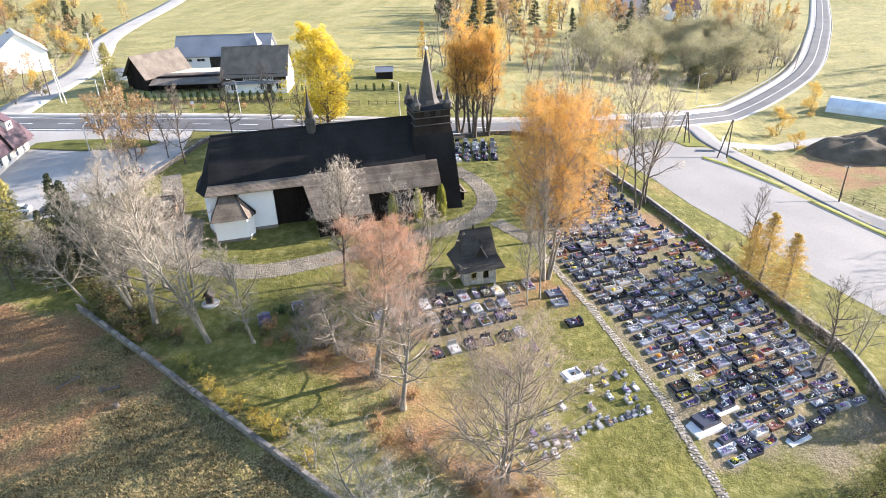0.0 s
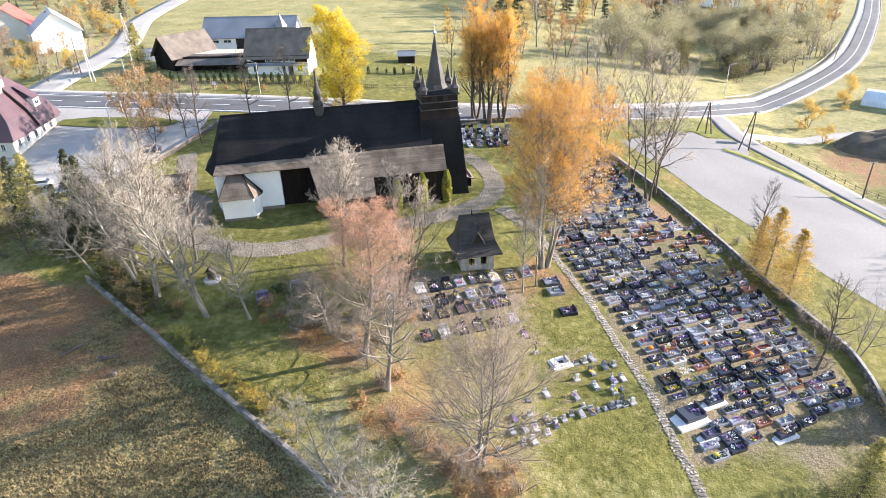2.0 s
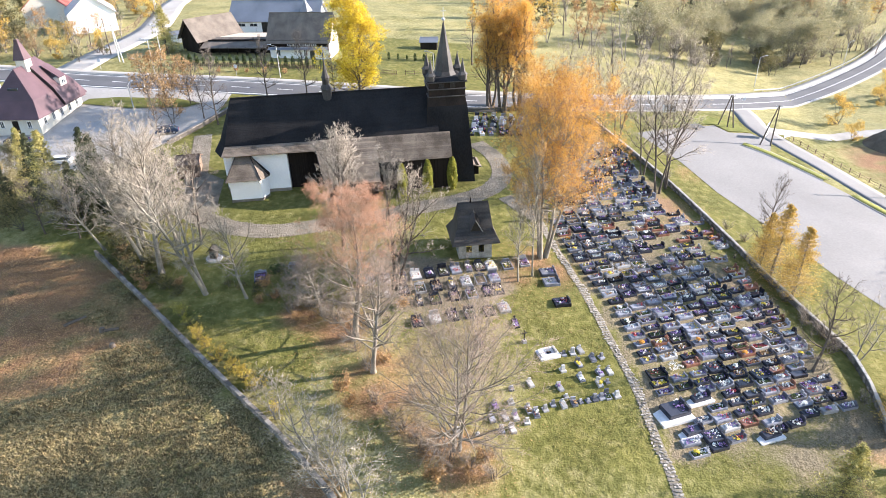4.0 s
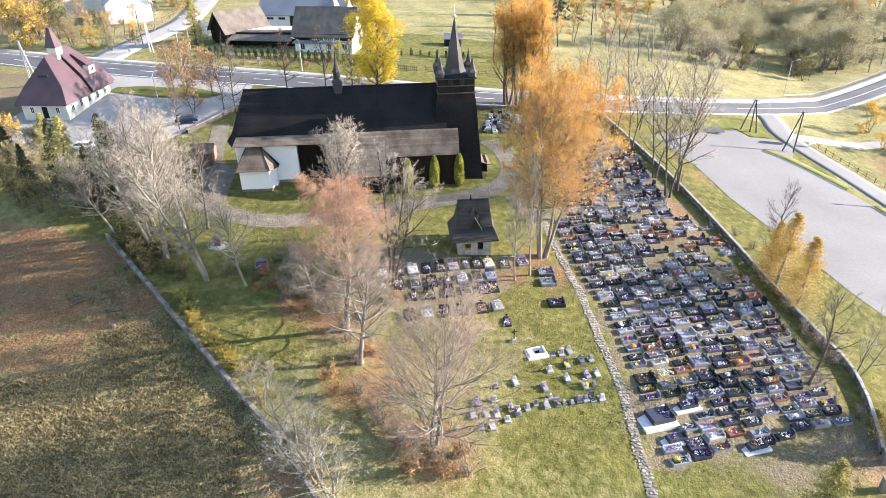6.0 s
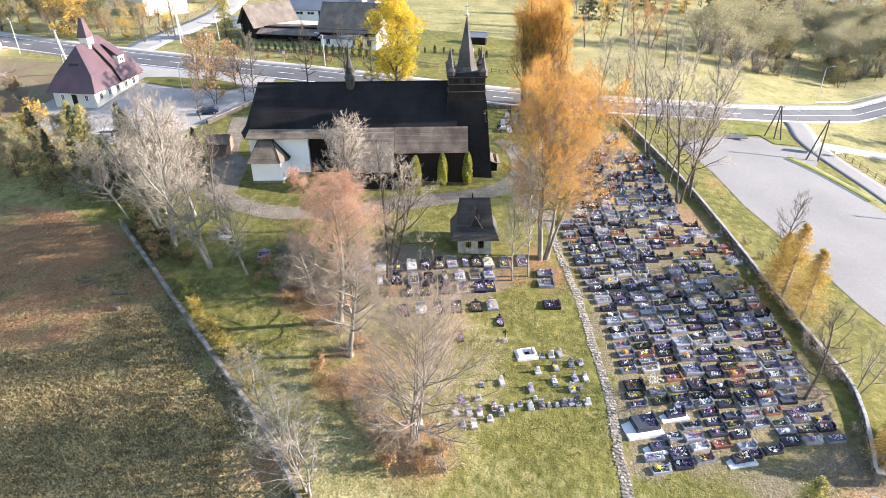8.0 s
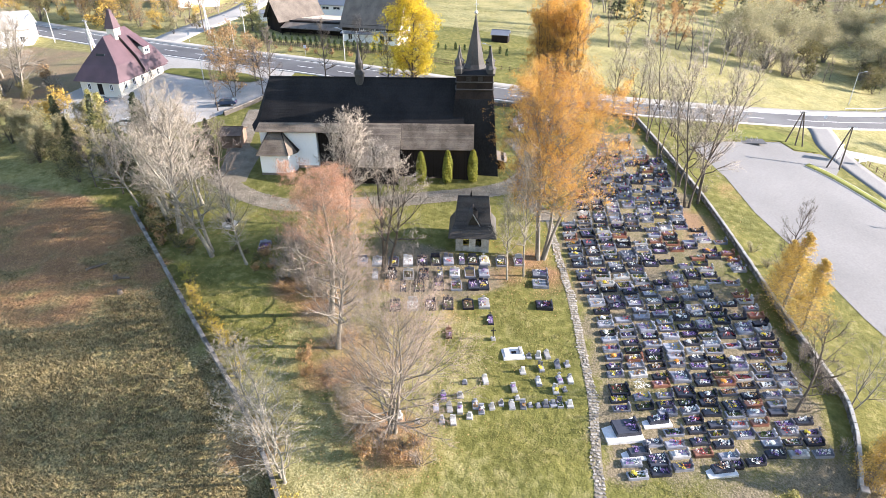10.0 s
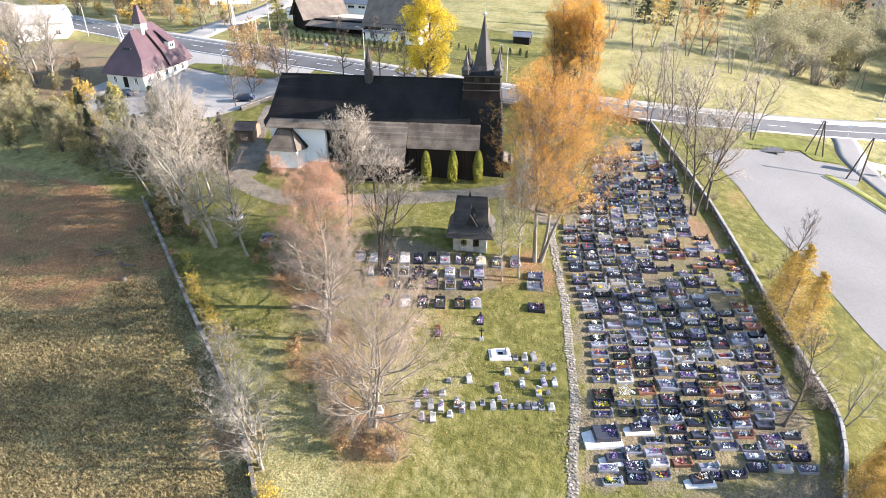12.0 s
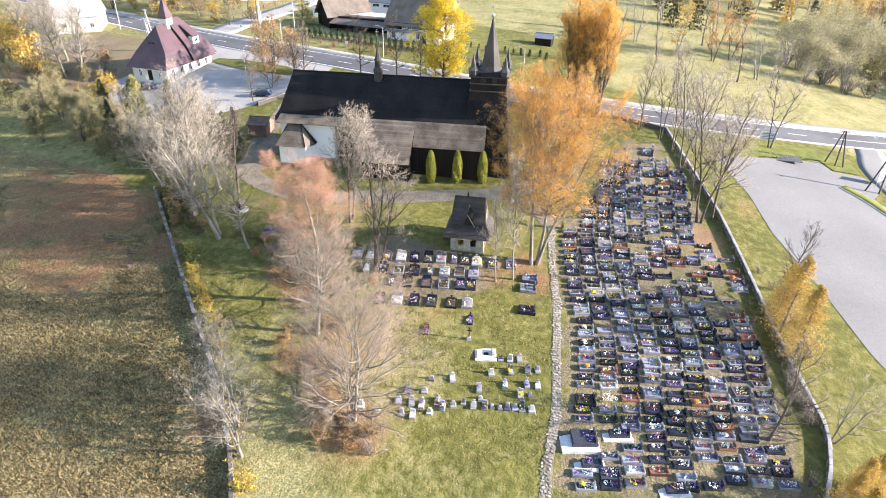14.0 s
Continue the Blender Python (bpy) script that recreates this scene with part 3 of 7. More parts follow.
# ---- boundary walls of rubble with flat coping ----
def rubble_wall(name, pts, height, width, label, seed, cap="cap"):
    rng = random.Random(seed)
    line = spline(pts, 0.9)
    nrm = normals2(line)
    wall = thing(name, Matrix(), label, "wall", kind="structure")
    v, f = [], []
    for i, p in enumerate(line):
        z = ground(*p)
        for s, h in ((-1, -0.4), (-1, height), (1, height), (1, -0.4)):
            q = p + nrm[i] * s * (width / 2 - (0.04 if h > 0 else 0))
            v.append((q[0], q[1], z + h))
    for i in range(len(line) - 1):
        for k in range(3):
            f.append((4 * i + k, 4 * i + k + 1, 4 * i + 5 + k, 4 * i + 4 + k))
    part("core", np_mesh("core", v, f), M["stone"], wall)
    shapes = []
    for k in range(7):
        bm = box(-0.46 + rng.uniform(0, 0.05), 0.46 - rng.uniform(0, 0.05), -width / 2 - rng.uniform(0.0, 0.04), width / 2 + rng.uniform(0.0, 0.04), 0, 0.13 + rng.uniform(0, 0.05), 0.025)
        for q in bm.verts:
            q.co += Vector((rng.uniform(-0.02, 0.02), rng.uniform(-0.03, 0.03), rng.uniform(-0.012, 0.012)))
        me = bm_mesh("coping_stone", bm)
        me.materials.append(M[cap])
        shapes.append(me)
    stones = []
    for k in range(9):
        bm = box(-0.20 - rng.uniform(0, 0.08), 0.20 + rng.uniform(0, 0.08), -0.05, 0.05, -0.13 - rng.uniform(0, 0.05), 0.13 + rng.uniform(0, 0.05), 0.04)
        for q in bm.verts:
            q.co += Vector((rng.uniform(-0.04, 0.04), rng.uniform(-0.015, 0.015), rng.uniform(-0.03, 0.03)))
        me = bm_mesh("wall_stone", bm)
        me.materials.append(M["stone"])
        stones.append(me)
    for i in range(len(line) - 1):
        p, q = line[i], line[i + 1]
        c = (p + q) / 2
        a = math.atan2(q[1] - p[1], q[0] - p[0])
        z = ground(*c) + height
        slope = math.degrees(math.atan2(ground(*q) - ground(*p), math.dist(p, q)))
        link_mesh("coping_stone", rng.choice(shapes), None, wall, "", Matrix.Translation((c[0], c[1], z)) @ Matrix.Rotation(a, 4, "Z") @ Matrix.Rotation(-radians(slope), 4, "Y") @ Matrix.Scale(math.dist(p, q) / 0.9, 4, (1, 0, 0)))
        if height > 0.8:
            side = -1 if c[0] > 10 else 1
            for _ in range(2):
                u, h = rng.uniform(-0.3, 0.3), rng.uniform(0.15, height - 0.1)
                off = nrm[i] * side * (width / 2 + 0.0)
                link_mesh("wall_stone", rng.choice(stones), None, wall, "", Matrix.Translation((c[0] + math.cos(a) * u + off[0], c[1] + math.sin(a) * u + off[1], z - height + h)) @ Matrix.Rotation(a, 4, "Z") @ Matrix.Rotation(rng.uniform(-0.3, 0.3), 4, "Y"))
    return wall


rubble_wall("wall_west", WEST_WALL, 0.7, 0.37, "long low rubble stone wall with flat coping", 3)
EAST_WALL = [(19.0, 134), (25, 122), (31.8, 108.2), (36.2, 98.0), (39.3, 90.4), (42.2, 83.2), (44.9, 76.8), (47.3, 71.7), (49.0, 68.0), (49.5, 63.0), (49.2, 58.2), (48.9, 55.6)]
rubble_wall("wall_east", EAST_WALL, 0.82, 0.34, "rubble stone boundary wall of the graveyard with pale coping", 4, "kerb")
rubble_wall("wall_north", [(-56.5, 101.5), (-54.5, 108), (-52.5, 116), (-50.5, 122), (-44, 124.6), (-30, 124.8), (-14, 125.4), (-2, 128.5), (8, 133), (19, 134)], 0.7, 0.5, "low stone churchyard wall along the road", 5)


# ---- fallen leaves and dry tussocks, too many to count ----
def scatter(name, places, mesh_of, material, label, category):
    v, f = mesh_of(np.array(places))
    tagged(link_mesh(name, np_mesh(name, v, f), material), label, category, kind="stuff")


def leaf_quads(p):
    rng = np.random.default_rng(77)
    n = len(p)
    a = rng.uniform(0, 2 * np.pi, n)
    s = rng.uniform(0.05, 0.11, n)
    tilt = rng.uniform(-0.5, 0.5, (n, 2))
    cs, sn = np.cos(a) * s, np.sin(a) * s
    def corner(x, y):
        return np.stack([p[:, 0] + x, p[:, 1] + y, p[:, 2] + 0.04 + np.abs(x * tilt[:, 0] + y * tilt[:, 1])], 1)
    v = np.stack([corner(cs, sn), corner(-sn * 0.7, cs * 0.7), corner(-cs, -sn), corner(sn * 0.7, -cs * 0.7)], 1).reshape(-1, 3)
    return v, np.arange(4 * n).reshape(n, 4)


def tuft_blades(p):
    rng = np.random.default_rng(78)
    k = 5
    q = np.repeat(p, k, 0)
    n = len(q)
    a = rng.uniform(0, 2 * np.pi, n)
    h = rng.uniform(0.12, 0.36, n)
    out = rng.uniform(0.14, 0.42, n)
    w = rng.uniform(0.04, 0.08, n)
    base = q + np.stack([rng.normal(0, 0.06, n), rng.normal(0, 0.06, n), np.full(n, -0.03)], 1)
    side = np.stack([-np.sin(a) * w, np.cos(a) * w, np.zeros(n)], 1)
    tip = base + np.stack([np.cos(a) * out, np.sin(a) * out, h], 1)
    v = np.stack([base - side, base + side, tip], 1).reshape(-1, 3)
    return v, np.arange(3 * n).reshape(n, 3)


rl = random.Random(61)
spots = []
while len(spots) < 11000:
    cx, cy, r, k = rl.choice(LITTER[:14])
    x, y = rl.gauss(cx, r * 0.55), rl.gauss(cy, r * 0.55)
    if x < -16 and not inside(x, y, FIELD) and rl.random() < 0.8:
        continue
    spots.append((x, y, ground(x, y)))
while len(spots) < 38000:
    x, y = rl.uniform(-80, -24), rl.uniform(42, 68)
    if inside(x, y, FIELD) and rl.random() < cover(x, y)[0]:
        spots.append((x, y, ground(x, y)))
scatter("fallen_leaf_scatter", spots, leaf_quads, M["leaf_brown"], "dry brown leaves scattered over the grass", "fallen leaves")
spots = []
while len(spots) < 17000:
    x, y = rl.uniform(-75, 4), rl.uniform(22, 64)
    if inside(x, y, FIELD) and cover(x, y)[0] < 0.25 and noise.noise((x * 0.22, y * 0.22, 5)) > -0.25 - 0.2 * rl.random():
        spots.append((x, y, ground(x, y)))
scatter("tussock_grass", spots, tuft_blades, mat("straw-coloured grass", (0.09, 0.070, 0.030), (0.38, 0.30, 0.15), 0.25, 3, 0.85, 0, island=1.0, trans=0.3), "rough straw-coloured tussocks in the field", "grass")
spots = []
while len(spots) < 9000:
    x, y = rl.uniform(-30, 48), rl.uniform(34, 76)
    if not inside(x, y, FIELD) and not inside(x, y, YARD) and noise.noise((x * 0.15, y * 0.15, 9)) > 0.0:
        spots.append((x, y, ground(x, y) - 0.12))
scatter("lawn_grass", spots, tuft_blades, mat("yellow-green lawn grass", (0.11, 0.103, 0.026), (0.33, 0.285, 0.11), 0.4, 3, 0.85, 0, island=0.8, trans=0.3), "uneven yellow-green grass clumps on the lawn", "grass")


def cobbles(p):
    """Low rounded stones, each with its own height and turn."""
    rng = np.random.default_rng(79)
    n = len(p)
    a = rng.uniform(0, 2 * np.pi, n)[:, None] + np.arange(6)[None] * 2 * np.pi / 6 + rng.normal(0, 0.13, (n, 6))
    r = rng.uniform(0.08, 0.17, n)[:, None] * rng.uniform(0.8, 1.2, (n, 6))
    h = rng.uniform(0.03, 0.07, n)[:, None]
    low = np.stack([p[:, :1] + np.cos(a) * r, p[:, 1:2] + np.sin(a) * r, p[:, 2:3] + 0 * a], 2)
    top = np.stack([p[:, :1] + np.cos(a) * r * 0.62, p[:, 1:2] + np.sin(a) * r * 0.62, p[:, 2:3] + h + rng.normal(0, 0.008, (n, 6))], 2)
    v = np.concatenate([low, top], 1).reshape(-1, 3)
    k = np.arange(n)[:, None] * 12
    return v, np.concatenate([k + [i, (i + 1) % 6, 6 + (i + 1) % 6, 6 + i] for i in range(6)] + [k + [6, 7, 8, 9], k + [6, 9, 10, 11]])


spots = []
for line, half in ((WALK, 1.75), (WALK2, 1.3), (WALK3, 1.6)):
    nrm = normals2(line)
    for i in range(len(line) - 1):
        for _ in range(int(math.dist(line[i], line[i + 1]) * half * 2 * 15)):
            u, s = rl.random(), rl.uniform(-half, half)
            q = line[i] + (line[i + 1] - line[i]) * u + nrm[i] * s
            spots.append((q[0], q[1], ground(*q) + 0.03))
scatter("cobblestone_paving", spots, cobbles, mat("rounded fieldstones", (0.155, 0.133, 0.102), (0.30, 0.26, 0.206), 0.5, 5, 0.95, 0.3, island=0.45), "rounded tan and grey fieldstones of the church walk", "cobblestones")


# ---- wooden church ----
CH = Matrix.Translation((-28.2, 88.5, 0)) @ Matrix.Rotation(radians(17.5), 4, "Z")
church = thing("church", CH, "old wooden church with steep dark shingle roof and white chancel", "church")
RIDGE_Z, EAVE_Z, RV = 17.3, 9.9, 4.4


def boards(owner, p, q, z0, z1, step=0.3, out=0.035):
    """Upright cover strips on a wall between two plan points."""
    p, q = Vector((*p, 0)), Vector((*q, 0))
    n = max(2, int((q - p).length / step))
    d = (q - p).normalized()
    o = Vector((d.y, -d.x, 0)) * out
    for i in range(n + 1):
        c = p + (q - p) * i / n
        m = Matrix.Translation(c + o * 0.5) @ Matrix.Rotation(math.atan2(d.y, d.x), 4, "Z")
        part("cover_strip", add_box(bmesh.new(), -0.035, 0.035, -out / 2, out / 2, z0, z1, 0, m), M["darkwood"], owner)


def wall_prism(outline, z0, z1):
    bm = bmesh.new()
    lo, hi = [bm.verts.new((x, y, z0)) for x, y in outline], [bm.verts.new((x, y, z1)) for x, y in outline]
    n = len(outline)
    for i in range(n):
        bm.faces.new((lo[i], lo[(i + 1) % n], hi[(i + 1) % n], hi[i]))
    bm.faces.new(hi)
    bm.faces.new(lo[::-1])
    return bm


def shingle_rows(parent, a, b, c, d, rows, material, thick=0.05, name="shingle_course"):
    """Overlapping courses on a roof face: a-b is its lower edge, d-c its upper edge."""
    a, b, c, d = (Vector(v) for v in (a, b, c, d))
    nrm = (b - a).cross(d - a).normalized()
    if nrm.z < 0:
        nrm = -nrm
    rng = random.Random(rows)
    for i in range(rows):
        t0, t1 = i / rows, min(1.0, (i + 1.12) / rows)
        p, q = a.lerp(d, t0), b.lerp(c, t0)
        r, s = b.lerp(c, t1), a.lerp(d, t1)
        bm = bmesh.new()
        n = max(1, int((q - p).length / 1.2))
        low = [p.lerp(q, k / n) + nrm * (thick + rng.uniform(-0.008, 0.012)) + (a - d).normalized() * rng.uniform(0, 0.03) for k in range(n + 1)]
        up = [s.lerp(r, k / n) + nrm * 0.012 for k in range(n + 1)]
        foot = [v - nrm * thick for v in low]
        L, U, F = [bm.verts.new(v) for v in low], [bm.verts.new(v) for v in up], [bm.verts.new(v) for v in foot]
        for k in range(n):
            bm.faces.new((L[k], L[k + 1], U[k + 1], U[k]))
            bm.faces.new((F[k], F[k + 1], L[k + 1], L[k]))
        part(name, bm, material, parent)


# walls
chancel = [(-9.3, 0.0), (0.0, 0.0), (0.0, 8.8), (-9.3, 8.8), (-10.1, 6.4), (-10.1, 2.4)]
chancel_wall = part("chancel_wall", wall_prism(chancel, 1.5, EAVE_Z + 0.3), M["white"], church, "white limewashed chancel wall")
bm = wall_prism([(x * 1.012 - 0.0, -0.06 if y < 1 else y + 0.05) for x, y in chancel], 1.4, 3.75)
part("plinth", bm, M["stone"], church, "dark stone plinth")
nave = part("nave_wall", wall_prism([(0.06, 0.9), (23.2, 0.9), (23.2, 7.9), (0.06, 7.9)], 1.2, EAVE_Z + 0.6), M["darkwood"], church, "dark boarded nave wall")
boards(nave, (0.1, 0.9), (6.0, 0.9), 2.5, EAVE_Z + 0.2, 0.35)
aisle_wall = part("aisle_wall", wall_prism([(5.9, -4.5), (13.6, -4.5), (13.6, 0.88), (5.9, 0.88)], 0.9, 6.05), M["darkwood"], church, "black boarded side aisle")
boards(aisle_wall, (5.9, -4.5), (13.6, -4.5), 1.4, 5.9, 0.4)
boards(aisle_wall, (5.9, 0.6), (5.9, -4.5), 1.4, 5.9, 0.4)
gallery = part("gallery_wall", wall_prism([(13.64, -1.7), (25.2, -1.7), (25.2, 0.88), (13.64, 0.88)], 1.2, 7.6), M["darkwood"], church, "black boarded gallery")
boards(gallery, (13.7, -1.7), (25.2, -1.7), 1.8, 7.5, 0.45)
# main roof: steep gable with a hipped east end, its foot flaring out
FV, FZ, EN, LOW = 0.3, 11.05, 9.6, 9.85
roof = part("roof", slab([(-9.1, FV, FZ), (24.0, FV, FZ), (24.0, RV, RIDGE_Z), (-7.8, RV, RIDGE_Z)], 0.18), M["shingle"], church, "steep black-brown shingle roof")
part("roof_back", slab([(-9.9, EN, LOW), (24.0, EN, LOW), (24.0, RV, RIDGE_Z), (-7.8, RV, RIDGE_Z)], 0.18), M["shingle"], church)
for tri in (((-9.1, FV, FZ), (-10.2, 2.5, FZ), (-7.8, RV, RIDGE_Z)), ((-10.2, 2.5, FZ), (-10.2, 6.3, FZ), (-7.8, RV, RIDGE_Z)), ((-10.2, 6.3, FZ), (-9.3, 8.4, FZ), (-7.8, RV, RIDGE_Z))):
    part("roof_hip", slab(tri, 0.15), M["shingle"], church)
for quad in (((-9.7, -1.0, LOW), (-11.1, 2.2, LOW), (-10.2, 2.5, FZ), (-9.1, FV, FZ)), ((-11.1, 2.2, LOW), (-11.1, 6.6, LOW), (-10.2, 6.3, FZ), (-10.2, 2.5, FZ))):
    part("hip_skirt", slab(quad, 0.12), M["shingle"], church)
shingle_rows(roof, (-9.1, FV, FZ), (24.0, FV, FZ), (24.0, RV, RIDGE_Z), (-7.8, RV, RIDGE_Z), 28, M["shingle"], 0.03)
bm = bmesh.new()
rod(bm, (-7.8, RV, RIDGE_Z + 0.05), (23.5, RV, RIDGE_Z + 0.05), 0.13, sides=6)
part("ridge_board", bm, M["shingle"], church)
# weathered brown, and paler than the shaded roof above for its grazing sun
skirt = part("roof_skirt", slab([(-9.7, -1.0, LOW), (4.9, -1.0, LOW), (4.2, FV, FZ), (-9.1, FV, FZ)], 0.12), M["shingle_brown"], church, "weathered brown shingle skirt of the roof")
shingle_rows(skirt, (-9.7, -1.0, LOW), (4.9, -1.0, LOW), (4.2, FV, FZ), (-9.1, FV, FZ), 9, M["shingle_brown"])
aisle_roof = part("aisle_roof", slab([(5.6, -5.3, 5.75), (14.0, -5.3, 5.75), (14.0, FV, 11.1), (4.2, FV, 11.1)], 0.14), M["shingle_brown"], church, "weathered brown shingle aisle roof")
shingle_rows(aisle_roof, (5.6, -5.3, 5.75), (14.0, -5.3, 5.75), (14.0, FV, 11.1), (4.2, FV, 11.1), 22, M["shingle_brown"])
part("aisle_hip", slab([(5.6, -5.3, 5.75), (4.2, FV, 11.1), (5.35, 0.5, 7.2)], 0.1), M["shingle"], church)
gallery_roof = part("gallery_roof", slab([(14.03, -2.3, 7.7), (25.7, -2.3, 7.7), (25.7, FV, 11.15), (14.03, FV, 11.15)], 0.14), M["shingle_brown"], church, "weathered brown shingle gallery roof")
shingle_rows(gallery_roof, (14.03, -2.3, 7.7), (25.7, -2.3, 7.7), (25.7, FV, 11.15), (14.03, FV, 11.15), 14, M["shingle_brown"])
# sacristy: a small white annex with a hipped roof
annex = [(-8.9, -2.55), (-4.3, -2.55), (-3.4, -1.2), (-3.4, 0.02), (-8.9, 0.02)]
part("annex_wall", wall_prism(annex, 1.6, 6.75), M["white"], church, "white limewashed annex")
part("annex_plinth", wall_prism([(-8.96, -2.62), (-4.27, -2.62), (-3.32, -1.2), (-3.32, 0.0), (-8.96, 0.0)], 1.5, 3.4), M["stone"], church)
A0, A1, A2, A3 = (-9.4, -3.0, 6.5), (-4.1, -3.0, 6.5), (-2.95, -1.3, 6.5), (-2.95, -0.1, 6.5)
T0, T1 = (-7.6, -0.12, 9.8), (-5.7, -0.12, 9.8)
annex_roof = part("annex_roof", slab([A0, A1, T1, T0], 0.1), M["shingle_brown"], church, "brown shingle hipped annex roof")
shingle_rows(annex_roof, A0, A1, T1, T0, 12, M["shingle_brown"], 0.04)
part("annex_hip", slab([A1, A2, T1], 0.1), M["shingle_brown"], church)
part("annex_hip", slab([A2, A3, T1], 0.1), M["shingle"], church)
part("annex_hip", slab([A0, (-9.4, -0.1, 6.5), T0], 0.1), M["shingle_brown"], church)
bm = bmesh.new()
for a, b in ((T0, T1), (A0, T0), (A1, T1), (A2, T1)):
    rod(bm, Vector(a) + Vector((0, 0, 0.06)), Vector(b) + Vector((0, 0, 0.06)), 0.07, sides=4)
part("annex_ridge", bm, M["shingle"], church)
# tower: leaning boarded walls, cornice, spire and four pinnacles
tower = part("tower", bmesh.new(), M["darkwood"], church, "black shingled bell tower with a slender spire")
TC = (25.6, 4.3)


def square(h, z):
    return [(TC[0] - h, TC[1] - h, z), (TC[0] + h, TC[1] - h, z), (TC[0] + h, TC[1] + h, z), (TC[0] - h, TC[1] + h, z)]


levels = [(4.3, 1.2), (3.95, 5.0), (3.5, 10.0), (3.1, 15.0), (2.85, 16.3), (2.85, 18.6)]
bm = bmesh.new()
rings = [[bm.verts.new(v) for v in square(h, z)] for h, z in levels]
for a, b in zip(rings, rings[1:]):
    for i in range(4):
        bm.faces.new((a[i], a[(i + 1) % 4], b[(i + 1) % 4], b[i]))
bm.faces.new(rings[-1])
part("shaft", bm, M["darkwood"], tower)
for (h0, z0), (h1, z1) in zip(levels[:4], levels[1:4]):
    lo, hi = square(h0, z0), square(h1, z1)
    for i in (0, 1):
        shingle_rows(tower, lo[i], lo[(i + 1) % 4], hi[(i + 1) % 4], hi[i], 11, M["shingle"], 0.05, "shingle_band")
for z, h in ((16.35, 3.05), (17.5, 3.0), (18.6, 3.15)):
    bm = bmesh.new()
    add_box(bm, TC[0] - h, TC[0] + h, TC[1] - h, TC[1] + h, z, z + 0.16, 0.03)
    part("cornice", bm, M["shingle_grey"], tower, "weathered cornice board")
part("cornice_roof", lathe([(3.15 * 1.414, 18.78), (2.2 * 1.414, 19.25), (0.3, 19.3)], 4, (TC[0], TC[1], 0), math.pi / 4), M["shingle"], tower)
part("spire", lathe([(1.95, 19.2), (1.55, 19.9), (1.05, 22.4), (0.5, 25.0), (0.06, 27.3)], 8, (TC[0], TC[1], 0), math.pi / 8), M["shingle_grey"], tower, "slender octagonal shingle spire")
ball = part("ball", lathe([(0, 27.2), (0.22, 27.32), (0.3, 27.5), (0.22, 27.7), (0.0, 27.82)], 10, (TC[0], TC[1], 0)), M["metal"], tower, "bright metal ball")
bm = bmesh.new()
rod(bm, (TC[0], TC[1], 27.75), (TC[0], TC[1], 29.2), 0.05)
rod(bm, (TC[0] - 0.4, TC[1], 28.7), (TC[0] + 0.4, TC[1], 28.7), 0.05)
part("cross", bm, M["metal"], tower)
for sx in (-1, 1):
    for sy in (-1, 1):
        c = (TC[0] + sx * 2.5, TC[1] + sy * 2.5, 0)
        part("pinnacle", lathe([(0.72, 18.9), (0.72, 19.6), (0.9, 19.65), (0.45, 20.1), (0.06, 21.9), (0.1, 22.0), (0.0, 22.15)], 6, c), M["shingle_grey"], tower, "small pointed corner pinnacle")
bm = bmesh.new()
for k in (-0.9, 0.9):
    add_box(bm, TC[0] + k - 0.4, TC[0] + k + 0.4, TC[1] - 2.9, TC[1] - 2.86, 17.75, 18.45)
part("louvre", bm, M["iron"], tower)
bm = bmesh.new()
add_box(bm, 29.3, 30.9, 2.6, 6.2, 1.6, 4.2)
part("porch", bm, M["darkwood"], church)
part("porch_roof", slab([(29.1, 2.2, 4.6), (31.4, 2.2, 3.9), (31.4, 6.6, 3.9), (29.1, 6.6, 4.6)], 0.12), M["shingle_brown"], church)
# ridge turret with a lantern and onion cap
turret = part("turret", lathe([(0.8, 16.3), (0.8, 17.9), (0.95, 18.0), (0.7, 18.5), (0.55, 18.7), (0.55, 19.6), (0.7, 19.7), (0.5, 20.1), (0.33, 20.7), (0.15, 21.7), (0.05, 23.4), (0.0, 23.5)], 8, (7.0, RV, 0)), M["shingle_dark"], church, "small ridge turret with a pointed cap")
bm = bmesh.new()
rod(bm, (7.0, RV, 23.3), (7.0, RV, 24.6), 0.04)
rod(bm, (6.7, RV, 24.2), (7.3, RV, 24.2), 0.04)
part("cross", bm, M["metal"], turret)
# black plates on the closed turret, painted shade of its lantern openings
for i in range(8):
    a = math.pi / 8 + i * math.pi / 4
    part("lantern_opening", add_box(bmesh.new(), -0.13, 0.13, -0.02, 0.02, 18.8, 19.5, 0, Matrix.Translation((7.0 + 0.53 * math.cos(a), RV + 0.53 * math.sin(a), 0)) @ Matrix.Rotation(a + math.pi / 2, 4, "Z")), M["iron"], turret)

# ---- stone bell house ----
BH = Matrix.Translation((2.12, 77.9, 0.05)) @ Matrix.Rotation(radians(17), 4, "Z")
bell = thing("bell_house", BH, "small stone bell house with steep black hipped roof", "chapel")
bell_wall = part("stone_wall", bmesh.new(), M["pale_stone"], bell, "pale rubble wall with two openings")
for x0, x1, z0, z1 in ((-2.3, -1.25, 0.0, 3.1), (-0.45, 0.45, 0.0, 3.1), (1.25, 2.3, 0.0, 3.1), (-1.25, -0.45, 0.0, 0.95), (0.45, 1.25, 0.0, 0.95), (-1.25, -0.45, 2.6, 3.1), (0.45, 1.25, 2.6, 3.1)):
    part("wall_section", box(x0, x1, -2.2, -1.85, z0 - 0.5 if z0 == 0 else z0, z1), M["pale_stone"], bell_wall)
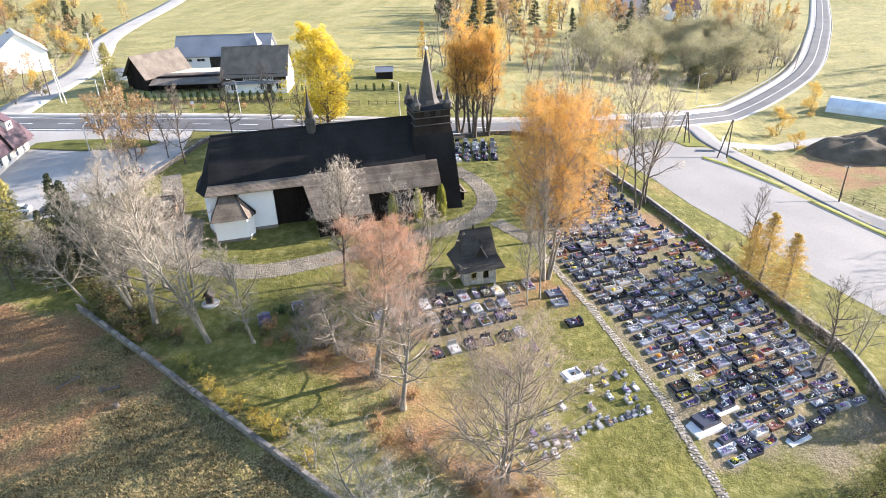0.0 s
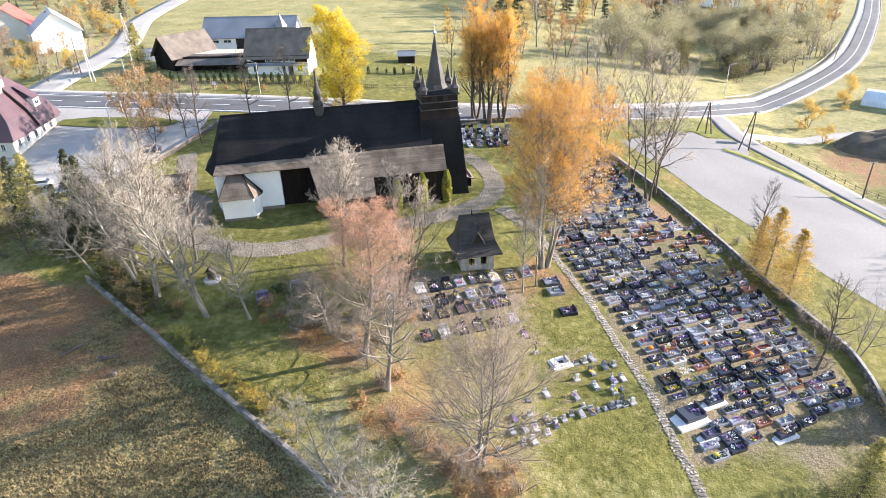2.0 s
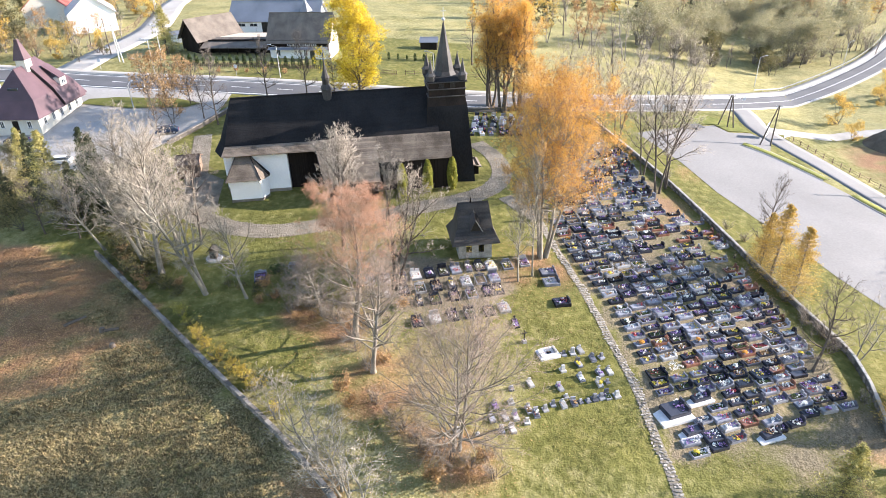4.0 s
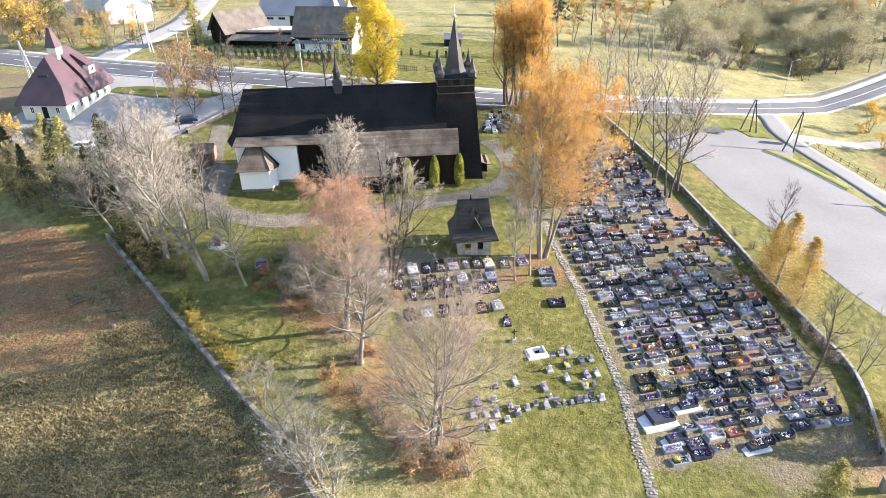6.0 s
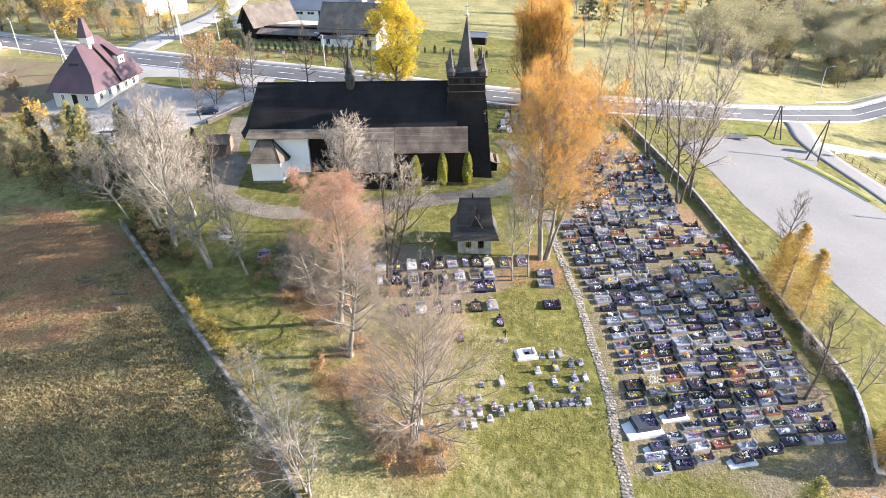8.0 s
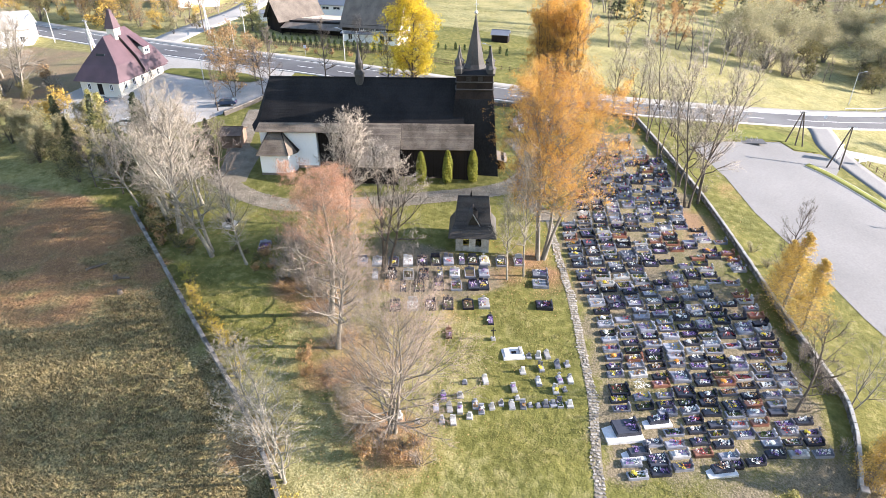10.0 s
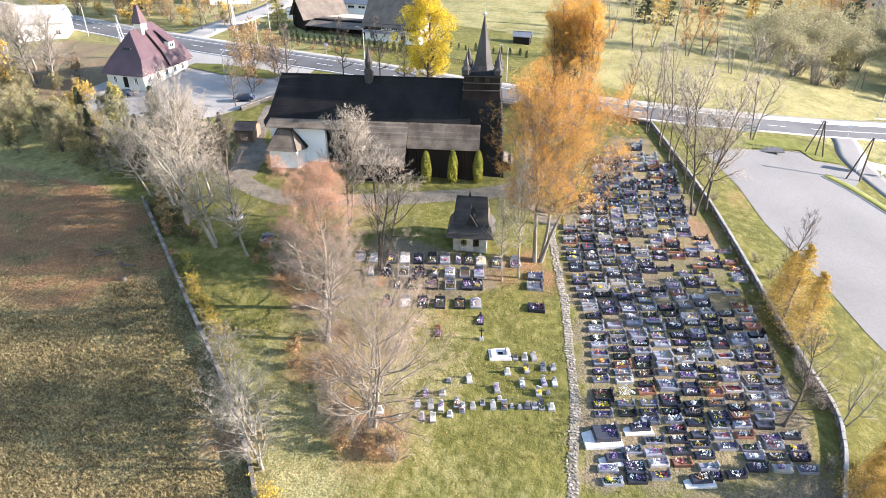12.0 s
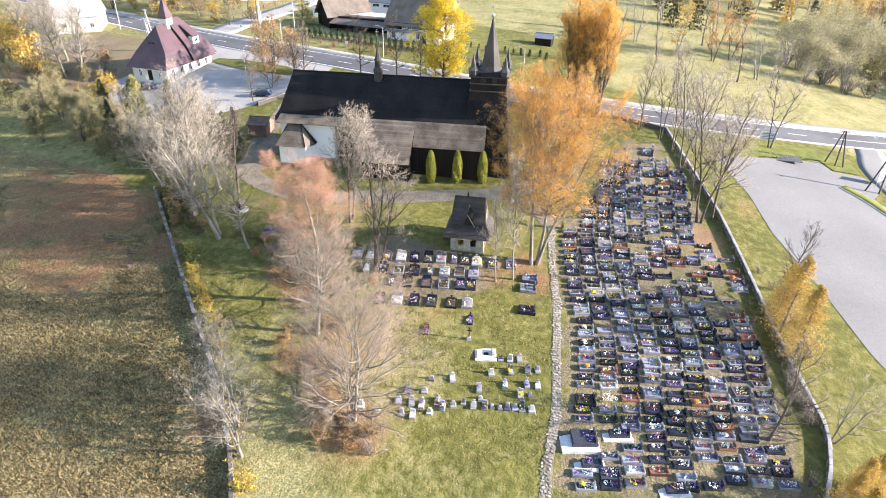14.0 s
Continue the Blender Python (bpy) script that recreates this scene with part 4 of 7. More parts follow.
for x0, x1 in ((-2.3, -1.95), (1.95, 2.3)):
    for y0, y1, z0, z1 in ((-1.85, -1.15, -0.5, 3.1), (-0.4, 0.4, -0.5, 3.1), (1.15, 1.85, -0.5, 3.1), (-1.15, -0.4, -0.5, 0.95), (0.4, 1.15, -0.5, 0.95), (-1.15, -0.4, 2.6, 3.1), (0.4, 1.15, 2.6, 3.1)):
        part("wall_section", box(x0, x1, y0, y1, z0, z1), M["pale_stone"], bell_wall)
for x0, x1, z0, z1 in ((-2.3, -1.25, -0.5, 3.1), (-0.45, 0.45, -0.5, 3.1), (1.25, 2.3, -0.5, 3.1), (-1.25, -0.45, -0.5, 0.95), (0.45, 1.25, -0.5, 0.95), (-1.25, -0.45, 2.6, 3.1), (0.45, 1.25, 2.6, 3.1)):
    part("wall_section", box(x0, x1, 1.85, 2.2, z0, z1), M["pale_stone"], bell_wall)
part("floor_slab", box(-1.94, 1.94, -1.84, 1.84, -0.5, 0.1), M["cap"], bell)
for x in (-0.85, 0.85):
    bm = bmesh.new()
    add_box(bm, x - 0.4, x + 0.4, -2.05, -1.98, 1.75, 1.85)
    add_box(bm, x - 0.05, x + 0.05, -2.05, -1.98, 0.95, 2.6)
    part("window_bar", bm, M["darkwood"], bell)
part("brick_pier", box(2.302, 2.40, -0.38, 0.38, 0.4, 2.7, 0.02), M["brick"], bell, "brick pier between the side openings")
E0, E1, E2, E3 = (-3.3, -3.2, 2.7), (3.3, -3.2, 2.7), (3.3, 3.2, 2.7), (-3.3, 3.2, 2.7)
Q0, Q1, Q2, Q3 = (-2.45, -1.75, 4.5), (2.45, -1.75, 4.5), (2.45, 1.75, 4.5), (-2.45, 1.75, 4.5)
R0, R1 = (-2.1, 0, 7.7), (2.1, 0, 7.7)
bell_roof = part("roof", slab([E0, E1, Q1, Q0], 0.12), M["shingle_grey"], bell, "steep black shingle roof")
for q in ((E1, E2, Q2, Q1), (E2, E3, Q3, Q2), (E3, E0, Q0, Q3), (Q0, Q1, R1, R0), (Q2, Q3, R0, R1), (Q1, Q2, R1), (Q3, Q0, R0)):
    part("roof_face", slab(q, 0.12), M["shingle_grey"], bell_roof)
shingle_rows(bell_roof, E0, E1, Q1, Q0, 7, M["shingle_grey"], 0.045)
shingle_rows(bell_roof, Q0, Q1, R1, R0, 12, M["shingle_grey"], 0.045)
# end towards the sun in paler courses, its sunlight put into the colour
shingle_rows(bell_roof, Q1, Q2, R1, R1, 12, M["shingle_brown"], 0.045)
dormer = part("dormer", slab([(-0.75, -2.2, 4.2), (-0.75, -0.5, 6.0), (0, -0.25, 6.9), (0, -2.35, 5.9)], 0.08), M["shingle_grey"], bell, "small pointed dormer")
part("dormer_side", slab([(0.95, -2.2, 4.2), (0.95, -0.5, 6.0), (0, -0.25, 6.9), (0, -2.35, 5.9)], 0.08), M["shingle"], dormer)
# dormer's edge in a pale tone that stands for sun on it
bm = bmesh.new()
rod(bm, (0.0, -2.4, 6.0), (1.0, -2.25, 4.15), 0.07, sides=4)
part("barge_board", bm, M["lastrico"], dormer, "barge board with sunlight put into its pale colour")
part("louvre", slab([(-0.6, -2.1, 4.3), (0.8, -2.1, 4.3), (0.05, -2.1, 5.8)], 0.05), M["iron"], dormer)
bm = bmesh.new()
add_lathe(bm, [(0.14, 7.6), (0.1, 7.9), (0.0, 8.5)], 6, (-0.3, 0, 0))
part("finial", bm, M["darkwood"], bell)


# ---- trees ----
import collections


def unit(v):
    return v / np.maximum(np.linalg.norm(v, axis=-1, keepdims=True), 1e-9)


def march(rng, p0, d0, length, segs, lift, wob):
    """Crooked lines from places p0 in directions d0."""
    n = len(p0)
    pts = np.zeros((n, segs + 1, 3))
    pts[:, 0] = p0
    d = unit(d0)
    for s in range(segs):
        d = unit(d + rng.normal(0, wob, (n, 3)) + np.array([0, 0, 1.0]) * lift)
        pts[:, s + 1] = pts[:, s] + d * (length / segs)[:, None]
    return pts


def tubes(pts, rad, sides):
    """Tapered tubes round lines; rad is (n, points)."""
    n, k, _ = pts.shape
    d = unit(np.gradient(pts, axis=1))
    ref = np.where(np.abs(d[..., 2:3]) > 0.9, np.array([1.0, 0, 0]), np.array([0, 0, 1.0]))
    s = unit(np.cross(d, ref))
    t = np.cross(d, s)
    a = np.arange(sides) * 2 * np.pi / sides
    ring = s[:, :, None] * np.cos(a)[:, None] + t[:, :, None] * np.sin(a)[:, None]
    v = (pts[:, :, None] + ring * rad[:, :, None, None]).reshape(-1, 3)
    base = (np.arange(n)[:, None, None] * k + np.arange(k - 1)[None, :, None]) * sides
    i = np.arange(sides)[None, None]
    j = (i + 1) % sides
    f = np.stack([base + i, base + j, base + sides + j, base + sides + i], -1).reshape(-1, 4)
    return v, f


def children(rng, pts, rad, count, lo, hi, angle, frac):
    """Where the next branches leave, their way, length and thickness."""
    n, k, _ = pts.shape
    par = np.repeat(np.arange(n), count)
    t = rng.uniform(lo, hi, n * count) * (k - 1)
    i = np.minimum(t.astype(int), k - 2)
    w = (t - i)[:, None]
    p = pts[par, i] * (1 - w) + pts[par, i + 1] * w
    d = unit(pts[par, i + 1] - pts[par, i])
    q = unit(np.cross(d, unit(rng.normal(0, 1, (len(par), 3)))))
    ang = np.radians(rng.normal(angle, 12, len(par)))[:, None]
    total = np.linalg.norm(np.diff(pts, axis=1), axis=2).sum(1)
    length = total[par] * frac * rng.uniform(0.6, 1.25, len(par)) * (1.15 - 0.6 * t / (k - 1))
    return p, d * np.cos(ang) + q * np.sin(ang), length, (rad[par, i] * (1 - w[:, 0]) + rad[par, i + 1] * w[:, 0])


def quads(rng, centres, size, flat=0.0):
    """Small leaf clumps: bent quads, at random turns."""
    n = len(centres)
    a = unit(rng.normal(0, 1, (n, 3)))
    b = unit(np.cross(a, unit(rng.normal(0, 1, (n, 3)) + np.array([0, 0, flat]))))
    s = (size * rng.uniform(0.55, 1.3, n))[:, None]
    v = np.stack([centres - a * s, centres + b * s * 0.6, centres + a * s, centres - b * s * 0.6], 1).reshape(-1, 3)
    return v, np.arange(4 * n).reshape(n, 4)


def join(parts):
    vs, fs, o = [], [], 0
    for v, f in parts:
        vs.append(v)
        fs.append(f + o)
        o += len(v)
    return np.concatenate(vs), np.concatenate(fs)


def cones(base, tip, r):
    """Slim three-sided spikes, for the finest twigs."""
    n = len(base)
    d = unit(tip - base)
    s = unit(np.cross(d, np.where(np.abs(d[:, 2:3]) > 0.9, np.array([1.0, 0, 0]), np.array([0, 0, 1.0]))))
    t = np.cross(d, s)
    ring = [base + (s * math.cos(a) + t * math.sin(a)) * r for a in (0, 2.094, 4.189)]
    v = np.stack(ring + [tip], 1).reshape(-1, 3)
    k = np.arange(n)[:, None] * 4
    return v, np.concatenate([k + [0, 1, 3], k + [1, 2, 3], k + [2, 0, 3]])


def broadleaf(seed, height=20.0, spread=6.0, clear=0.25, stems=1, limbs=16, sub=7, twig=6, leaves=0, leaf=0.3, lift=0.12, r0=None, upper=0.0, spray=3, low=18, fine_r=0.012, splay=0.16, thick=1.0, loose=0.0):
    """Meshes of a broadleaved tree: wood, fine twigs, leaves."""
    rng = np.random.default_rng(seed)
    r0 = r0 or height * 0.015
    wood, fine, spots = [], [], []
    for s in range(stems):
        h = height * (1.0 if s == 0 else rng.uniform(0.78, 0.97)) * 0.93
        a = 2 * np.pi * s / max(1, stems) + rng.uniform(0, 1)
        tilt = 0.0 if stems == 1 else splay * rng.uniform(0.6, 1.3)
        d = np.array([[np.cos(a) * tilt, np.sin(a) * tilt, 1.0]])
        p0 = np.array([[np.cos(a), np.sin(a), 0]]) * (0 if stems == 1 else r0 * 1.3)
        p0[:, 2] = -0.3
        t = march(rng, p0, d, np.array([h]), 12, 0.03, 0.055)
        rad = (r0 / (1 if stems == 1 else 1.25)) * np.linspace(1, 0.05, 13)[None] ** 0.85
        rad[:, 0] *= 1.35
        wood.append(tubes(t, rad, 7))
        n = limbs // stems + 1
        u = clear + (0.98 - clear) * (np.arange(n) + rng.uniform(0, 1, n)) / n
        i = np.minimum((u * 12).astype(int), 11)
        w = (u * 12 - i)[:, None]
        p = t[0, i] * (1 - w) + t[0, i + 1] * w
        az = np.arange(n) * 2.4 + rng.uniform(0, 0.8, n)
        k = (u - clear) / (1 - clear)
        up = np.radians(low + 50 * k + rng.normal(0, 9, n))
        out = np.stack([np.cos(az) * np.cos(up), np.sin(az) * np.cos(up), np.sin(up)], 1)
        shape = np.sin(np.pi * (0.25 + 0.62 * k)) ** 0.7
        ln = spread * shape * rng.uniform(0.75, 1.2, n)
        lr = np.minimum(rad[0, i] * 0.66, 0.021 * ln + 0.025) * thick
        lp = march(rng, p, out, ln, 5, lift, 0.13)
        lrad = lr[:, None] * np.linspace(1, 0.15, 6)[None]
        wood.append(tubes(lp, lrad, 4))
        sp, sd, sl, sr = children(rng, lp, lrad, sub, 0.12, 1.0, 46, 0.46)
        bp = march(rng, sp, sd, sl, 2, lift, 0.18)
        brad = np.minimum(sr * 0.62, 0.05)[:, None] * np.linspace(1, 0.25, 3)[None]
        wood.append(tubes(bp, brad, 3))
        tp, td, tl, tr = children(rng, bp, brad, twig, 0.1, 1.0, 42, 0.55)
        tw = march(rng, tp, td, tl, 1, lift, 0.2)
        fine.append(cones(tw[:, 0], tw[:, 1], fine_r))
        last = tw[:, 1]
        if spray:
            xp, xd, xl, xr = children(rng, tw, np.full((len(tw), 2), 0.01), spray, 0.15, 0.95, 38, 0.65)
            xw = march(rng, xp, xd, xl, 1, lift, 0.2)
            fine.append(cones(xw[:, 0], xw[:, 1], fine_r * 0.7))
            last = np.concatenate([xw[:, 1], last])
        spots.append(last)
    out = [np_mesh("trunk", *join(wood)), np_mesh("branchwork", *join(fine))]
    if leaves:
        tips = np.concatenate(spots)
        if upper:
            tips = tips[tips[:, 2] > (upper + rng.normal(0, 0.05, len(tips))) * height]
        c = tips[rng.integers(0, len(tips), leaves)] + rng.normal(0, max(leaf * 0.9, loose), (leaves, 3))
        out.append(np_mesh("crown", *quads(rng, c, leaf)))
    return out


def conifer(seed, height=12.0, spread=2.6, clear=0.06, whorls=26, per=9, tufts=26, leaf=0.22, droop=-0.10, thin=1.0):
    """A conical tree: straight trunk, drooping whorls and short needle sprays."""
    rng = np.random.default_rng(seed)
    t = march(rng, np.array([[0, 0, -0.3]]), np.array([[0, 0, 1.0]]), np.array([height]), 8, 0.05, 0.015)
    rad = height * 0.013 * np.linspace(1, 0.06, 9)[None]
    wood = [tubes(t, rad, 7)]
    n = whorls * per
    u = clear + (0.98 - clear) * np.repeat((np.arange(whorls) + 0.5) / whorls, per) + rng.normal(0, 0.008, n)
    i = np.clip((u * 8).astype(int), 0, 7)
    w = (u * 8 - i)[:, None]
    p = t[0, i] * (1 - w) + t[0, i + 1] * w
    az = rng.uniform(0, 2 * np.pi, n)
    ln = spread * (1.03 - u) ** 0.8 * rng.uniform(0.7, 1.15, n)
    d = np.stack([np.cos(az), np.sin(az), 0.25 * u + 0.05], 1)
    lp = march(rng, p, d, ln, 4, droop * 0.5, 0.06)
    wood.append(tubes(lp, (0.012 + 0.008 * ln)[:, None] * np.linspace(1, 0.3, 5)[None], 3))
    m = int(n * tufts * thin)
    b = rng.integers(0, n, m)
    k = rng.uniform(0.15, 1.0, m) ** 0.8 * 4
    j = np.minimum(k.astype(int), 3)
    w = (k - j)[:, None]
    c = lp[b, j] * (1 - w) + lp[b, j + 1] * w
    c += rng.normal(0, 0.10, (m, 3)) * (0.5 + ln[b][:, None] * 0.7) - np.array([0, 0, 0.06])
    return [np_mesh("trunk", *join(wood)), None, np_mesh("needles", *quads(rng, c, leaf))]


def shrub(seed, height=2.0, width=2.0, leaves=1500, leaf=0.12, stems=14):
    """A many-stemmed bush."""
    rng = np.random.default_rng(seed)
    p = np.concatenate([rng.normal(0, width * 0.08, (stems, 2)), np.full((stems, 1), -0.1)], 1)
    d = np.concatenate([rng.normal(0, 0.45 * width / height, (stems, 2)), np.ones((stems, 1))], 1)
    s = march(rng, p, d, height * rng.uniform(0.6, 1.05, stems), 5, 0.05, 0.12)
    rad = np.full((stems, 1), 0.012 + 0.008 * height) * np.linspace(1, 0.2, 6)[None]
    wood = [tubes(s, rad, 4)]
    bp, bd, bl, br = children(rng, s, rad, 9, 0.15, 1, 38, 0.45)
    b = march(rng, bp, bd, bl, 3, 0.05, 0.15)
    brad = np.clip(br * 0.5, 0.006, 0.03)[:, None] * np.linspace(1, 0.3, 4)[None]
    wood.append(tubes(b, brad, 3))
    tp, td, tl, tr = children(rng, b, brad, 4, 0.2, 1, 38, 0.5)
    t = march(rng, tp, td, tl, 1, 0.03, 0.15)
    out = [np_mesh("stems", *join(wood)), np_mesh("branchwork", *cones(t[:, 0], t[:, 1], 0.009))]
    if leaves:
        tips = np.concatenate([t[:, -1], b[:, -1], b[:, 2]])
        c = tips[rng.integers(0, len(tips), leaves)] + rng.normal(0, leaf, (leaves, 3))
        out.append(np_mesh("leaves", *quads(rng, c, leaf)))
    return out


def column(seed, height=5.5, width=1.0, leaves=3500, leaf=0.10):
    """A clipped upright evergreen."""
    rng = np.random.default_rng(seed)
    t = march(rng, np.array([[0, 0, -0.2]]), np.array([[0, 0, 1.0]]), np.array([height * 0.95]), 5, 0.1, 0.01)
    u = rng.uniform(0.02, 1, leaves) ** 0.9
    r = width * (np.sin(np.pi * (0.16 + 0.82 * u)) ** 0.6) * rng.uniform(0.55, 1.0, leaves) ** 0.5 * 0.5
    a = rng.uniform(0, 2 * np.pi, leaves)
    r *= 1 + 0.15 * np.sin(5 * a + 9 * u) 
    c = np.stack([np.cos(a) * r, np.sin(a) * r, u * height], 1)
    return [np_mesh("trunk", *tubes(t, np.full((1, 6), 0.06), 5)), None, np_mesh("foliage", *quads(rng, c, leaf))]


def own(me, material, cache={}):
    """The same shape in another material."""
    key = (me.name, material.name)
    if key not in cache:
        c = me.copy()
        c.materials.clear()
        c.materials.append(material)
        cache[key] = c
    return cache[key]


STOCK = {}
GROVE = None


def grove(name, trees, label):
    """Many far trees as one mesh, too many to pick apart."""
    groups = collections.defaultdict(list)
    for kind, m in trees:
        for me, ma in zip(STOCK[kind][0], STOCK[kind][1]):
            if me is None:
                continue
            v = np.empty(len(me.vertices) * 3, np.float32)
            me.vertices.foreach_get("co", v)
            f = np.empty(len(me.loops), np.int32)
            me.loops.foreach_get("vertex_index", f)
            a = np.array(m)
            k = len(me.loops) // len(me.polygons)
            groups[ma, k].append((v.reshape(-1, 3) @ a[:3, :3].T + a[:3, 3], f.reshape(-1, k)))
    ob = thing(name, Matrix(), label, "trees", kind="stuff")
    for (ma, k), parts in groups.items():
        made = link_mesh("growth", np_mesh("growth", *join(parts)), M[ma], ob)
        made["kind"] = "stuff"
    return ob



def plant(kind, x, y, height, label, category="tree", name="tree", turn=None, group="", lean=(0, 0), wide=1.0):
    """Sets one tree of a stock kind on the ground, scaled to its height."""
    meshes, mats, full = STOCK[kind]
    s = height / full
    turn = (x * 37.7 + y * 11.3) % 360 if turn is None else turn
    m = Matrix.Translation((x, y, ground(x, y) - 0.05)) @ pose(0, 0, 0, lean[0], lean[1], 0) @ pose(0, 0, 0, 0, 0, turn) @ Matrix.Diagonal((s * wide, s * wide, s, 1))
    if GROVE is not None:
        GROVE.append((kind, m))
        return None
    ob = thing(name, m, label, category, group)
    for me, ma, nm in zip(meshes, mats, ("trunk", "branchwork", "crown")):
        if me is not None:
            made = link_mesh(nm, own(me, M[ma]), None, ob)
            if nm != "trunk":
                made["kind"] = "stuff"
    return ob


def stock(kind, meshes, mats, full):
    STOCK[kind] = (meshes, mats, full)


stock("bare1", broadleaf(1, 20, 7.0, 0.22, 1, 30, 9, 6, spray=3, fine_r=0.016, r0=0.38), ("bark", "twig"), 20)
stock("bare2", broadleaf(2, 20, 6.6, 0.26, 2, 30, 9, 6, spray=3, fine_r=0.016, r0=0.38), ("bark_pale", "twig"), 20)
stock("bare3", broadleaf(3, 18, 6.0, 0.28, 1, 24, 9, 6, spray=3, lift=0.13, fine_r=0.016), ("bark_pale", "twig"), 18)
stock("bare4", broadleaf(4, 22, 6.2, 0.25, 2, 28, 8, 6, spray=3, lift=0.1, low=26, splay=0.05, fine_r=0.016, r0=0.21), ("bark_dark", "twig"), 22)
stock("bare5", broadleaf(5, 15, 4.8, 0.20, 1, 18, 8, 6, spray=2, lift=0.16, fine_r=0.018), ("bark_dark", "twig_dark"), 15)
stock("brown_bare", STOCK["bare1"][0], ("bark", "twig_red"), 20)
stock("small_bare", broadleaf(38, 9, 4.4, 0.18, 2, 18, 6, 4, spray=2, lift=0.14, fine_r=0.013), ("bark_pale", "twig"), 9)
stock("round_bare", broadleaf(6, 16, 9.0, 0.10, 3, 56, 12, 7, thick=1.1, spray=4, lift=0.12, low=8, splay=0.2, fine_r=0.010), ("bark", "twig_red"), 16)
stock("pollard", broadleaf(7, 16, 5.6, 0.34, 2, 34, 10, 7, spray=4, lift=0.16, low=34, splay=0.16, fine_r=0.017), ("bark_dark", "twig"), 16)
stock("slim_bare", broadleaf(37, 19, 5.4, 0.30, 3, 33, 9, 6, spray=3, lift=0.14, low=26, splay=0.10, fine_r=0.015), ("bark_dark", "twig"), 19)
stock("orange_big", broadleaf(8, 27, 9.6, 0.32, 4, 84, 11, 7, 120000, 0.076, spray=2, upper=0.34, low=8, splay=0.12, loose=0.2), ("bark", "twig_mid", "leaf_orange"), 27)
stock("orange", broadleaf(9, 22, 5.6, 0.22, 4, 44, 9, 5, 19000, 0.10, spray=2, upper=0.42, lift=0.25, low=25, splay=0.12, loose=0.2), ("bark_dark", "twig_mid", "leaf_amber"), 22)
stock("yellow", broadleaf(10, 20, 6.4, 0.06, 2, 44, 9, 6, 26000, 0.145, spray=2, lift=0.16, low=15, loose=0.25), ("bark_dark", "twig_dark", "leaf_yellow"), 20)
stock("red", broadleaf(11, 21, 6.4, 0.14, 1, 46, 11, 7, 46000, 0.042, thick=0.6, fine_r=0.010, spray=4, upper=0.64, lift=0.16, low=10, loose=0.12), ("bark", "twig_red", "leaf_red"), 21)
stock("sparse", broadleaf(12, 16, 5.0, 0.5, 2, 24, 9, 6, 9000, 0.10, spray=3, loose=0.15), ("bark", "twig", "leaf_larch"), 16)
stock("larch", conifer(13, 12, 2.6, 0.10, 32, 8, 34, 0.075, 0.1), ("bark", None, "leaf_larch"), 12)
stock("spruce", conifer(14, 14, 3.2, 0.03, 26, 9, 36, 0.15), ("bark_dark", None, "needle"), 14)
stock("gold_spruce", conifer(15, 11, 3.0, 0.04, 24, 9, 40, 0.10, 0.0), ("bark_dark", None, "needle_gold"), 11)
stock("willow", broadleaf(16, 9, 5.0, 0.05, 6, 18, 4, 3, 3000, 0.125, spray=2, lift=0.2, low=20, loose=0.35), ("bark", "twig", "leaf_olive"), 9)
stock("far_bare", broadleaf(26, 16, 4.6, 0.15, 2, 10, 4, 5, spray=1, fine_r=0.036, lift=0.2), ("bark", "twig"), 16)
stock("far_bare_dark", broadleaf(27, 16, 4.2, 0.2, 1, 10, 4, 5, spray=1, fine_r=0.036, lift=0.25), ("bark_dark", "twig_red"), 16)
stock("far_orange", broadleaf(28, 16, 4.6, 0.15, 2, 16, 5, 4, 2600, 0.2, loose=0.3, spray=1, fine_r=0.02, lift=0.2), ("bark_dark", "twig", "leaf_brown"), 16)
stock("far_sparse", broadleaf(29, 14, 4.6, 0.12, 2, 16, 5, 4, 1500, 0.18, loose=0.3, spray=1, fine_r=0.025), ("bark", "twig", "leaf_larch"), 14)
stock("far_larch", conifer(30, 14, 2.7, 0.05, 13, 7, 12, 0.28, 0.0), ("bark", None, "leaf_larch"), 14)
stock("far_spruce", conifer(31, 14, 3.0, 0.03, 14, 7, 13, 0.34), ("bark_dark", None, "needle"), 14)
stock("thicket", broadleaf(33, 7, 4.2, 0.05, 4, 14, 4, 4, 2000, 0.18, loose=0.3, spray=1, lift=0.12), ("bark_dark", "twig", "leaf_dull"), 7)
stock("near_thicket", broadleaf(36, 7, 4.0, 0.05, 5, 24, 6, 5, 8000, 0.11, loose=0.2, spray=1, lift=0.12), ("bark_dark", "twig", "leaf_dull"), 7)
stock("thicket_dark", (STOCK["thicket"][0]), ("bark_dark", "twig_dark", "leaf_moss"), 7)
stock("thicket_gold", broadleaf(34, 7, 4.0, 0.05, 4, 14, 4, 4, 2000, 0.18, loose=0.3, spray=1, lift=0.12), ("bark_dark", "twig_dark", "leaf_larch"), 7)
stock("brown_tree", broadleaf(35, 11, 5.2, 0.15, 2, 22, 7, 5, 2600, 0.16, spray=1, lift=0.12), ("bark_dark", "twig", "leaf_brown"), 11)
stock("bush_yellow", shrub(17, 2.2, 1.6, 800, 0.075, 9), ("twig_dark", "twig_mid", "leaf_gold"), 2.2)
stock("bush_lime", STOCK["bush_yellow"][0], ("twig_dark", "twig_dark", "leaf_lime"), 2.2)
stock("bush_brown", shrub(18, 2.5, 2.6, 700, 0.11, 10), ("twig_dark", "twig_red", "leaf_brown"), 2.5)
